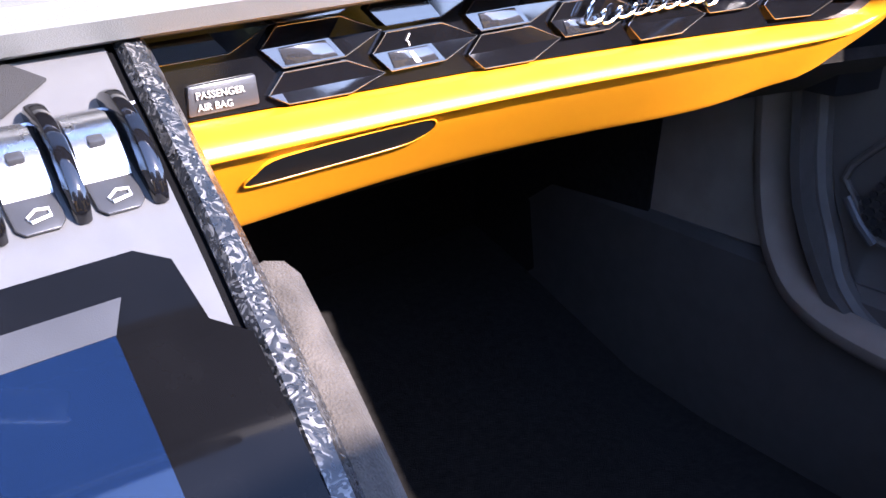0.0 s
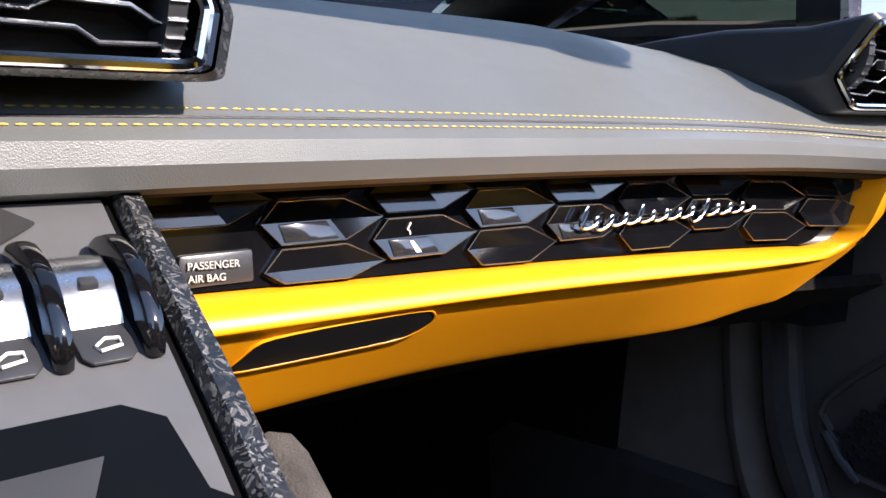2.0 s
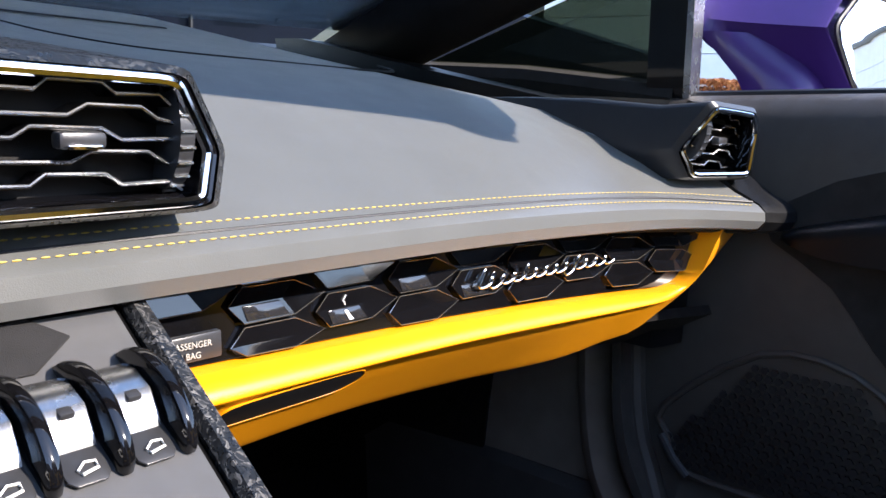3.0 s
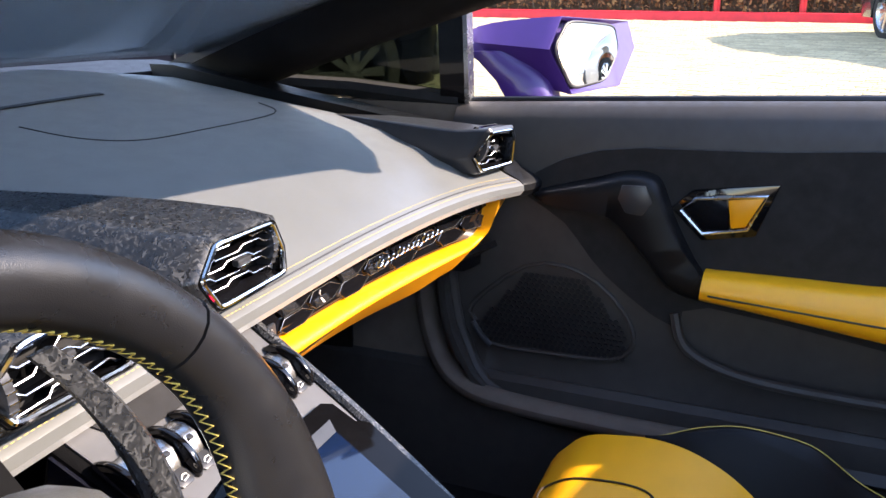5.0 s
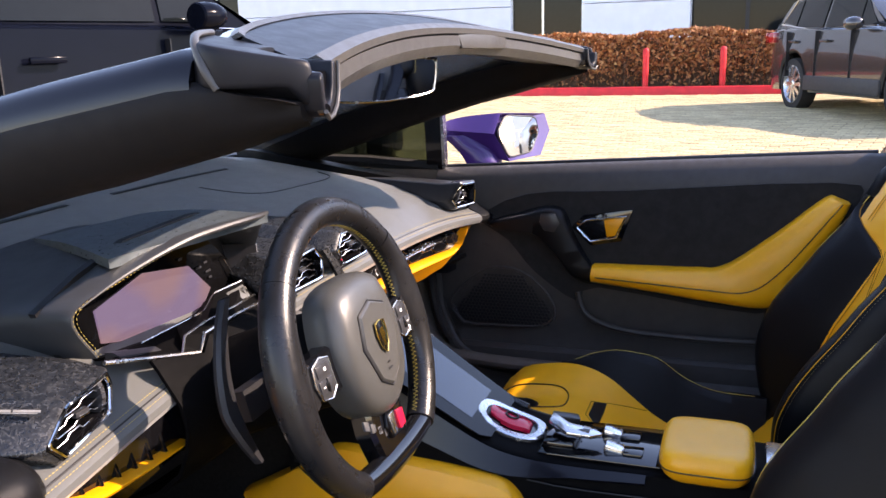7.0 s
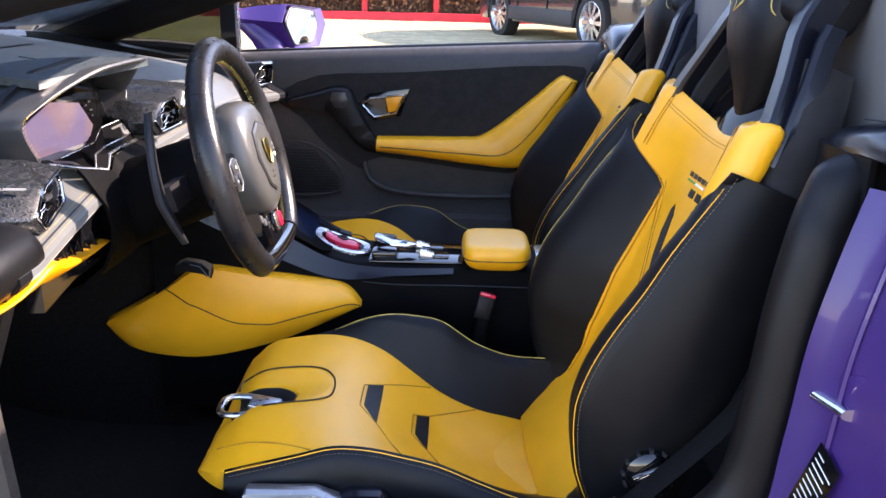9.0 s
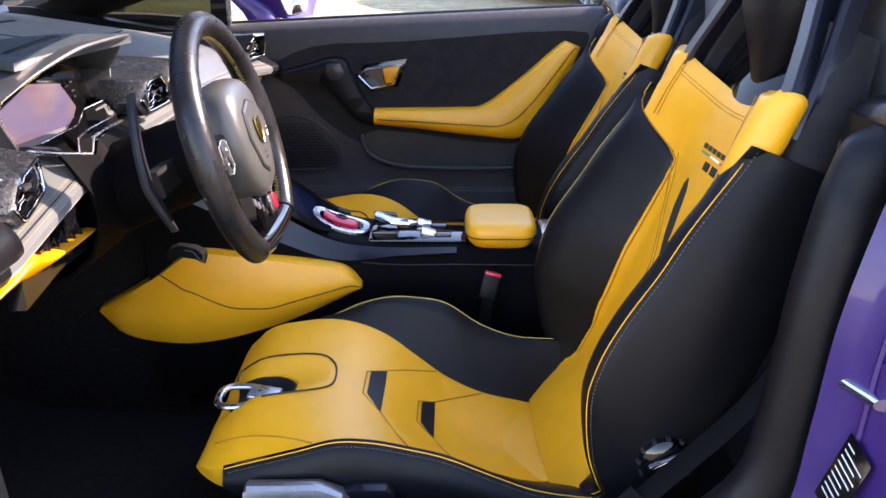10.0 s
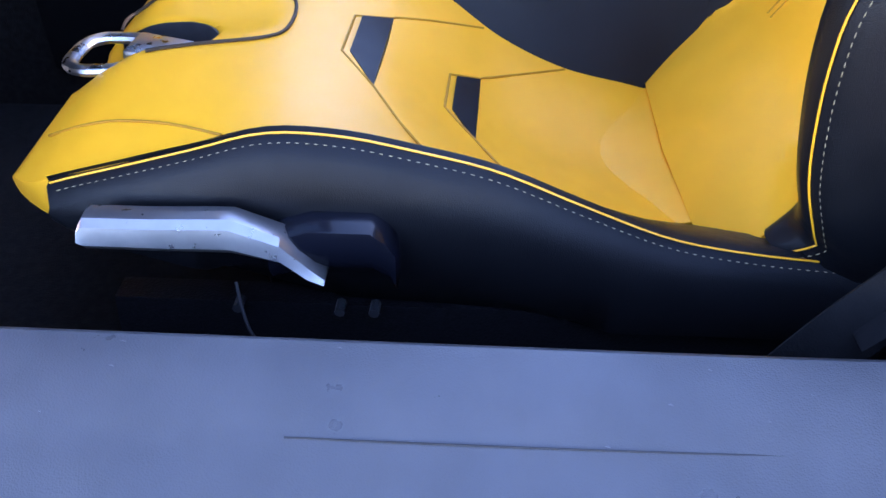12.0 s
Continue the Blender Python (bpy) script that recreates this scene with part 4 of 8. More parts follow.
part("cowl", sheet([[V(CX + s * 0.80, y + 0.2 * (1 - s * s), z) for s in np.linspace(-1, 1, 9)] for y, z in ((0.90, 0.895), (1.0, 0.905), (1.12, 0.90))], 0.02), PLASTIC, bn)

# rear-view mirror
rv = thing("rear_view_mirror", "frameless rear-view mirror with bright rim under the header", "rear-view mirror", (0.06, 0.19, 1.11))
ol = [(-0.115, 0.024), (-0.105, 0.030), (0.0, 0.033), (0.105, 0.030), (0.115, 0.022), (0.112, -0.012), (0.098, -0.026), (0.0, -0.033), (-0.095, -0.028), (-0.108, -0.016)]
ctr, ax, up = V(0.05, 0.19, 1.112), V(-0.42, -0.90, -0.05).normalized(), V(-0.03, -0.05, 1)
pl3 = disc_ring(ctr, ax, up, ol, 0)
part("shell", prism(pl3, -ax * 0.022, 0.004), GLOSS, rv)
part("glass", prism([ctr + (p - ctr) * 0.97 + ax * 0.001 for p in pl3], ax * 0.001), MIRROR, rv)
part("rim", tube([p + ax * 0.001 for p in curve(pl3, 4, True)], 0.0022, 6, True), SILVER, rv)
part("stem", tube([V(0.06, 0.20, 1.12), V(0.065, 0.215, 1.15)], 0.012, 8), GLOSS, rv)


def road_wheel(x, y, sg):
    """Black road wheel with ten spokes."""
    w = thing("road_wheel", "black spoked road wheel of the sports car", "wheel", (x, y, 0.0), "road wheels")
    part("tyre", loft([[V(x + sg * d, y + r * math.cos(a), 0.34 + r * math.sin(a)) for a in np.linspace(0, 2 * math.pi, 32, False)] for d, r in ((-0.13, 0.25), (-0.135, 0.31), (-0.11, 0.34), (0.10, 0.34), (0.13, 0.32), (0.135, 0.26), (0.10, 0.25))]), TYRE, w)
    rim = part("rim", loft([[V(x + sg * d, y + r * math.cos(a), 0.34 + r * math.sin(a)) for a in np.linspace(0, 2 * math.pi, 32, False)] for d, r in ((0.135, 0.262), (0.130, 0.245), (0.06, 0.24))], True, False), GLOSS, w)
    for i in range(10):
        a = 2 * math.pi * i / 10
        u, t = V(0, math.cos(a), math.sin(a)), V(0, -math.sin(a), math.cos(a))
        c = V(x + sg * 0.105, y, 0.34)
        part("spoke", prism([c + u * 0.03 - t * 0.014, c + u * 0.03 + t * 0.014, c + u * 0.25 + t * 0.018, c + u * 0.25 - t * 0.018], (sg * 0.02, 0, 0)), GLOSS, rim)


for sg in (-1, 1):
    road_wheel(CX + sg * 0.83, 1.62, sg)
    road_wheel(CX + sg * 0.83, -1.13, sg)
part("tail", loft([hull_ring(*q) for q in ((-1.52, 0.955, 0.90, 0.18, 0.06), (-1.75, 0.95, 0.90, 0.18, 0.06), (-2.0, 0.92, 0.875, 0.20, 0.06), (-2.14, 0.86, 0.83, 0.24, 0.05), (-2.18, 0.80, 0.78, 0.30, 0.05))]), PURPLE, rd, "purple tail", angle=50)
part("underbody", box((CX, 0.0, 0.135), (1.5, 3.6, 0.03), 0.01), PLASTIC, rd, "black underbody")
for k in range(5):
    part("vent_slat", box((CX, -1.62 - 0.09 * k, 0.985 - 0.02 * k), (0.62, 0.05, 0.012), 0.004, turn=turned(-14)), BODYBLK, rd)

# ---- dashboard ----
da = thing("dashboard", "grey-black leather dashboard with yellow double stitching and yellow trim", "dashboard", (CX, 0.5, 0.6))
def front_y(x):
    """Line of the dash's rear edge."""
    return smooth_interp(x, [-0.68, -0.45, -0.15, 0.20, 0.45, 0.68, 0.80], [0.262, 0.290, 0.325, 0.325, 0.318, 0.288, 0.245])
def edge_z(x):
    return -0.011 + smooth_interp(x, [-0.68, -0.4, 0.0, 0.3, 0.6, 0.80], [0.752, 0.766, 0.772, 0.772, 0.768, 0.757])
prof = [(0.006, -0.017), (-0.005, -0.014), (-0.011, -0.005), (-0.010, 0.004), (-0.003, 0.011), (0.020, 0.022), (0.05, 0.042), (0.10, 0.066), (0.18, 0.090), (0.30, 0.108), (0.42, 0.126), (0.54, 0.146), (0.63, 0.160), (0.68, 0.160)]
grid = []
for x in np.linspace(-0.70, 0.766, 60):
    lo = max(0.0, (abs(x - CX) - 0.5) / 0.25)
    grid.append([V(x, front_y(x) + a, edge_z(x) + b * (1 - 0.16 * lo)) for a, b in prof])
part("dash_top", sheet(grid, -0.012), DASHL, da, "soft grey-black leather dash top")
def seam_pt(x, i, t=0.0):
    a, b = prof[i]
    a2, b2 = prof[i + 1]
    return V(x, front_y(x) + a + (a2 - a) * t, edge_z(x) + b + (b2 - b) * t)
for i, t, lift2 in ((3, 0.72, 0.0008), (4, 0.40, 0.0008)):
    bm = bmesh.new()
    add_stitches(bm, [seam_pt(x, i, t) + V(0, -lift2 * 0.4, lift2 * 0.6) for x in np.linspace(-0.66, 0.760, 90)], 0.0036, 0.0020, 0.00040)
    part("stitching", bm, YTHREAD, da, "yellow double stitching")
part("seam_groove", tube([seam_pt(x, 4, 0.10) + V(0, 0.0006, 0.0) for x in np.linspace(-0.68, 0.762, 70)], 0.0012, 6), PLASTIC, da)
part("airbag_seam", tube(curve([seam_pt(x, i, t) + V(0, 0, 0.0003) for x, i, t in ((0.30, 9, 0.9), (0.315, 9, 0.3), (0.36, 8, 0.9), (0.45, 8, 0.8), (0.62, 8, 0.9), (0.66, 9, 0.4))], 5), 0.0011, 5), PLASTIC, da)
for x0, x1 in ((-0.55, 0.0), (0.12, 0.50)):
    part("demister_slot", sheet([[seam_pt(x, 10, t) + V(0, 0, 0.0012) for t in (0.46, 0.54)] for x in np.linspace(x0, x1, 12)], 0.001), PLASTIC, da, "dark demister slot")
# underside roll and dark undercut
part("undercut", sheet([[V(x, front_y(x) + a, edge_z(x) + b) for a, b in ((0.006, -0.0165), (0.014, -0.019), (0.030, -0.020), (0.045, -0.022))] for x in np.linspace(-0.69, 0.762, 40)], 0.004), SUEDE, da)


def top_z(x):
    return edge_z(x) - 0.0135
def trim_bottom(x):
    return smooth_interp(x, [0.18, 0.35, 0.5, 0.56, 0.60, 0.64, 0.67, 0.70], [0.625, 0.629, 0.625, 0.625, 0.628, 0.636, 0.6415, 0.655])
def lit_z(x):
    return smooth_interp(x, [0.15, 0.25, 0.45, 0.70, 0.80], [0.702, 0.698, 0.691, 0.681, 0.676])
# hexagon-relief panel
pt = part("relief_panel", sheet([[V(x, front_y(x) + 0.030 - 0.006 * f, top_z(x) + (lit_z(x) + 0.001 - top_z(x)) * f) for f in np.linspace(0, 1, 4)] for x in np.linspace(0.165, 0.738, 40)], 0.006), GLOSS, da, "gloss black panel with hexagon relief")


def panel_pt(x, f, out=0.0):
    return V(x, front_y(x) + 0.030 - 0.006 * f - out, top_z(x) + (lit_z(x) + 0.001 - top_z(x)) * f)


def tile_pt(x, z, out):
    """A place on the relief panel, kept inside its upper and lower edge."""
    z = min(max(top_z(x) - z, lit_z(x) + 0.0022), top_z(x) - 0.0012)
    return panel_pt(x, (top_z(x) - z) / (top_z(x) - lit_z(x) - 0.001), out)


def tile_corners(xn, dz, hz):
    """Rim of a long hexagon tile and its valley."""
    nose = 0.0050 if 0.005 < dz < 0.040 else 0.0038
    rim = [tile_pt(xn - 0.054, dz, 0.0030), tile_pt(xn - 0.045, dz - hz, 0.0042), tile_pt(xn - 0.010, dz - hz, 0.0042), tile_pt(xn + 0.012, dz, nose), tile_pt(xn - 0.010, dz + hz, 0.0042), tile_pt(xn - 0.045, dz + hz, 0.0042)]
    return rim, tile_pt(xn - 0.047, dz, 0.0027), tile_pt(xn - 0.017, dz, 0.0023 if nose > 0.004 else 0.0034)


def tile(xn, dz, hz):
    """A long hexagon tile: two leaning faces meet in a valley, its nose cut in two facets."""
    bm = bmesh.new()
    rim, va, vb = tile_corners(xn, dz, hz)
    r = [bm.verts.new(p) for p in rim]
    w = [bm.verts.new(p + V(0, 0.0045, 0)) for p in rim]
    a, b = bm.verts.new(va), bm.verts.new(vb)
    for f in ((r[1], r[2], b, a), (a, b, r[4], r[5]), (r[0], r[1], a), (r[0], a, r[5]), (r[2], r[3], b), (r[3], r[4], b)):
        bm.faces.new(f)
    for i in range(6):
        bm.faces.new((r[i], w[i], w[(i + 1) % 6], r[(i + 1) % 6]))
    bmesh.ops.dissolve_degenerate(bm, dist=0.0002, edges=bm.edges)
    return bm


def tile_edge(xn, dz, hz):
    """Bright wire round a tile, standing in for the highlight on its bevel."""
    rim, va, vb = tile_corners(xn, dz, hz)
    return tube([p + V(0, -0.0001, 0) for p in rim], 0.00036, 4, True)


# pale metal for the drawn-in tile highlights
EDGE = mat("edge_highlight", (0.30, 0.29, 0.27), 0.12, 0.8, 0.5, 60, 0.1)
BUTTON = mat("glassy_button", (0.025, 0.025, 0.028), 0.10, 0.3, 0.6, 60, 0.1, coat=0.5)
for c in range(9):
    for dz in ((0.0098, 0.0325) if c % 2 == 0 else (0.0, 0.0208, 0.0425)):
        if c == 0 and dz > 0.02:
            continue
        key = (c, dz) in ((1, 0.0208), (2, 0.0325), (3, 0.0208), (4, 0.0325))
        tl = part("hexagon_tile", tile(0.241 + 0.0605 * c, dz, 0.0098), GLOSS, pt, angle=5)
        part("tile_edge", tile_edge(0.241 + 0.0605 * c, dz, 0.0098), EDGE, tl)
        if key:
            rim, va, vb = tile_corners(0.241 + 0.0605 * c, dz, 0.0098)
            def on(f, g, out=0.0006):
                return va.lerp(vb, f).lerp(rim[5].lerp(rim[4], f), g) + V(0, -out, 0)
            part("button_face", prism([on(0.06, 0.08), on(0.90, 0.08), on(0.90, 0.90), on(0.06, 0.90)], (0, 0.0012, 0.0004), 0.0003), BUTTON, tl, "glassy grey button face")
            if c == 2:
                part("seat_symbol", prism([on(0.46, 0.2, 0.001), on(0.53, 0.2, 0.001), on(0.57, 0.8, 0.001), on(0.47, 0.8, 0.001)], (0, 0.0004, 0)), WHITEP, tl)
                part("seat_symbol", tube([va.lerp(vb, f).lerp(rim[1].lerp(rim[2], f), g) + V(0, -0.0006, 0) for f, g in ((0.42, 0.75), (0.40, 0.4), (0.46, 0.3), (0.50, 0.12))], 0.0005, 5), WHITEP, tl)
bg = part("airbag_plate", prism([panel_pt(0.209, 0.66, 0.003), panel_pt(0.243, 0.64, 0.003), panel_pt(0.243, 0.94, 0.002), panel_pt(0.207, 0.96, 0.002)], (0, 0.004, 0), 0.0015), SATINB, pt, "dark plate lettered PASSENGER AIR BAG")


def words(text, size, at, right, up, material, parent, name="lettering", thick=0.0003):
    cu = bpy.data.curves.new(name, "FONT")
    cu.body, cu.size, cu.extrude = text, size, thick
    tmp = new(name, cu)
    me = bpy.data.meshes.new_from_object(tmp.evaluated_get(bpy.context.evaluated_depsgraph_get()))
    bpy.data.objects.remove(tmp)
    r, u = Vector(right).normalized(), Vector(up).normalized()
    n = r.cross(u).normalized()
    u = n.cross(r)
    m = Matrix(((r.x, u.x, n.x, at[0]), (r.y, u.y, n.y, at[1]), (r.z, u.z, n.z, at[2]), (0, 0, 0, 1)))
    me.transform(m)
    me.transform(Matrix.Translation(-ROOT[parent.name]))
    me.materials.clear()
    me.materials.append(material)
    ob = new(name, me)
    ob.parent = parent
    ROOT[ob.name] = ROOT[parent.name]
    return ob


GREYP = mat("grey_print", (0.42, 0.41, 0.38), 0.5)
pr, pu = panel_pt(0.243, 0.8) - panel_pt(0.209, 0.8), panel_pt(0.22, 0.2) - panel_pt(0.22, 0.9)
words("PASSENGER", 0.0046, panel_pt(0.2115, 0.785, 0.0038), pr, pu, GREYP, bg)
words("AIR BAG", 0.0046, panel_pt(0.2115, 0.900, 0.0034), pr, pu, GREYP, bg)
# chrome script, drawn as a plain flowing shape
sc = []
for i in range(260):
    f = i / 259
    ph = f * 2 * math.pi * 13.0
    loop = int(f * 13.0)
    tall = {0: 2.9, 4: 2.3, 9: 2.2}.get(loop, 1.0)
    deep = {1: 1.6, 8: 2.2}.get(loop, 1.0)
    h = math.sin(ph)
    z = 0.0036 * (h * tall if h > 0 else h * deep * 0.8)
    x = 0.448 + 0.164 * f + 0.0042 * math.cos(ph) + z * 0.55
    p = panel_pt(x, 0.62 - 0.13 * f, 0.0080)
    sc.append(p + V(0, 0, z))
part("chrome_script", tube(sc, 0.0009, 6), CHROME, pt, "chrome script badge as a plain flowing line")

# yellow trim under the panel
def trim_ring(inner, outer, y, e=0.0, deep=0.060):
    """Section of the trim from its upper to its lower edge: (x, z) pairs."""
    def at(f, dy):
        return V(inner[0] + (outer[0] - inner[0]) * f, y + dy, inner[1] + (outer[1] - inner[1]) * f)
    u = [0.014, 0.007, 0.0022, 0.0, 0.0018, 0.0060, 0.018, 0.042, 0.0545, 0.060]
    f = [0.0, 0.04, 0.09, 0.16, 0.19, 0.22, 0.40, 0.75, 0.93, 1.0]
    front = curve([at(b, (a if b < 0.2 else 0.0018 + (a - 0.0018) * deep / 0.060) * (1 - e) + (0.002 + deep * b) * e) for a, b in zip(u, f)], 4)
    return [at(0.0, 0.030)] + front + [at(0.97, deep + 0.012), at(0.05, deep + 0.012)]
rings = []
for x in np.linspace(0.185, 0.665, 36):
    rings.append(trim_ring((x, lit_z(x)), (x, trim_bottom(x)), front_y(x), max(0.0, (x - 0.645) / 0.04) ** 2, interp(x, [0.45, 0.50, 0.55, 0.60, 0.64, 0.67], [0.060, 0.058, 0.052, 0.044, 0.037, 0.031])))
turn_in = curve([(0.674, 0.6815, 0), (0.692, 0.683, 0), (0.707, 0.687, 0), (0.717, 0.695, 0), (0.724, 0.707, 0), (0.730, 0.721, 0), (0.736, 0.733, 0), (0.741, 0.741, 0)], 3)
turn_out = curve([(0.678, 0.644, 0), (0.700, 0.655, 0), (0.721, 0.666, 0), (0.742, 0.679, 0), (0.761, 0.697, 0), (0.776, 0.715, 0), (0.788, 0.731, 0), (0.793, 0.741, 0)], 3)
for i, (a, b) in enumerate(zip(turn_in, turn_out)):
    g = i / (len(turn_in) - 1)
    rings.append(trim_ring((a.x, a.y), (b.x, b.y), interp(g, [0, 1], [front_y(0.674), 0.270]), min(1.0, 0.5 + g * 1.6), 0.030 * (1 - g)))
part("yellow_trim", loft(rings), YTRIM, da, "glossy yellow lower trim panel", angle=70)
# glovebox pull
gp = [(0.228, 0.6645), (0.232, 0.671), (0.239, 0.678), (0.26, 0.680), (0.29, 0.6807), (0.325, 0.6803), (0.334, 0.6775), (0.337, 0.672), (0.332, 0.666), (0.318, 0.6625), (0.267, 0.6618), (0.236, 0.662)]
def trim_face(x, z):
    y, zt, zb = front_y(x), lit_z(x), trim_bottom(x)
    f = (zt - z) / (zt - zb)
    return y + interp(f, [0, 0.04, 0.09, 0.16, 0.19, 0.22, 0.40, 0.75, 0.93, 1.0], [0.014, 0.007, 0.0022, 0.0, 0.0018, 0.0060, 0.018, 0.042, 0.0545, 0.060])
ring_o = [V(p.x, trim_face(p.x, p.y) - 0.0012, p.y) for p in curve([(a, b, 0) for a, b in gp], 3, True)]
cg = sum(ring_o, V(0, 0, 0)) / len(ring_o)
ring_i = [cg + (p - cg) * 0.93 + V(0, 0.004, 0) for p in ring_o]
ring_b = [cg + (p - cg) * 0.86 + V(0, 0.011, 0) for p in ring_o]
gpull = part("glovebox_pull", loft([ring_o, ring_i, ring_b]), PLASTIC, da, "dark recessed glovebox pull")
part("pull_rim", tube([p + V(0, 0.0006, 0) for p in ring_o], 0.0008, 6, True), YTRIM, gpull)
part("pull_lock", box((0.262, trim_face(0.262, 0.668) + 0.006, 0.668), (0.004, 0.003, 0.002), 0.0005), SILVER, gpull)
# yellow trim, driver's end, carried round the outer corner
rings = []
for x in np.linspace(-0.79, -0.40, 30):
    y = interp(x, [-0.79, -0.64, -0.60, -0.50, -0.40], [0.275, 0.254, 0.257, 0.270, 0.284])
    zt = smooth_interp(x, [-0.79, -0.72, -0.68, -0.64, -0.60, -0.5, -0.40], [0.716, 0.718, 0.727, 0.738, 0.722, 0.704, 0.690])
    zb = smooth_interp(x, [-0.79, -0.72, -0.66, -0.60, -0.5, -0.40], [0.700, 0.701, 0.704, 0.698, 0.686, 0.680])
    h = zt - zb
    rings.append([V(x, y + 0.06, zt)] + curve([V(x, y + 0.012, zt), V(x, y + 0.002, zt - h * 0.08), V(x, y - 0.003, zt - h * 0.25), V(x, y + 0.004, zt - h * 0.6), V(x, y + 0.018, zb)], 4) + [V(x, y + 0.06, zb)])
part("yellow_trim", loft(rings), YTRIM, da, "glossy yellow lower trim strip", angle=70)
rings = []
for x, k in ((-0.640, 0.4), (-0.646, 0.75), (-0.66, 0.95), (-0.68, 1.0), (-0.74, 1.0), (-0.775, 0.96), (-0.79, 0.86), (-0.797, 0.6)):
    rings.append([V(x, 0.300 - 0.048 * k * math.cos(a) + 0.25 * max(0.0, abs(a) - 1.57), 0.752 + 0.040 * k * math.sin(a)) for a in np.linspace(-2.6, 2.6, 21)])
part("dash_end", loft(rings), BLACK, da, "black leather dash end", angle=60)
part("switch_bank", sheet([[V(x, front_y(x) + 0.02, z) for z in np.linspace(0.675, 0.745, 4)] for x in np.linspace(-0.66, -0.36, 9)], 0.02), GLOSS, da)
for i in range(6):
    x = -0.595 + 0.030 * i
    part("switch_blade", box((x, front_y(x) + 0.012, 0.718 - 0.004 * i * 0.5), (0.006, 0.03, 0.045), 0.002, turn=turned(-20, 0, 0)), GLOSS, da)
# dark end cap at the door
part("end_cap", loft([[V(x, front_y(x) + a, edge_z(x) + b) for a, b in prof] + [V(x, front_y(x) + 0.6, 0.6), V(x, front_y(x) + 0.09, 0.6), V(x, front_y(x) + 0.085, edge_z(x) - 0.02)] for x in (0.767, 0.785, 0.815)]), BLACK, da)
part("end_cap", loft([[V(x, front_y(x) + a, edge_z(x) + b) for a, b in prof] + [V(x, front_y(x) + 0.6, 0.6), V(x, front_y(x) + 0.05, 0.6)] for x in (-0.702, -0.715, -0.73)]), BLACK, da)
# knee panels under the dash
part("knee_panel", sheet([[V(x, front_y(x) + a, z) for a, z in ((0.055, 0.64), (0.12, 0.60), (0.25, 0.58), (0.5, 0.56))] for x in np.linspace(0.17, 0.80, 12)], 0.01), CARPET, da, "black lined knee panel")
part("knee_panel", sheet([[V(x, front_y(x) + a, z) for a, z in ((0.03, 0.70), (0.06, 0.685), (0.2, 0.66), (0.5, 0.62))] for x in np.linspace(-0.69, -0.10, 12)], 0.01), SUEDE, da, "black lined knee panel")


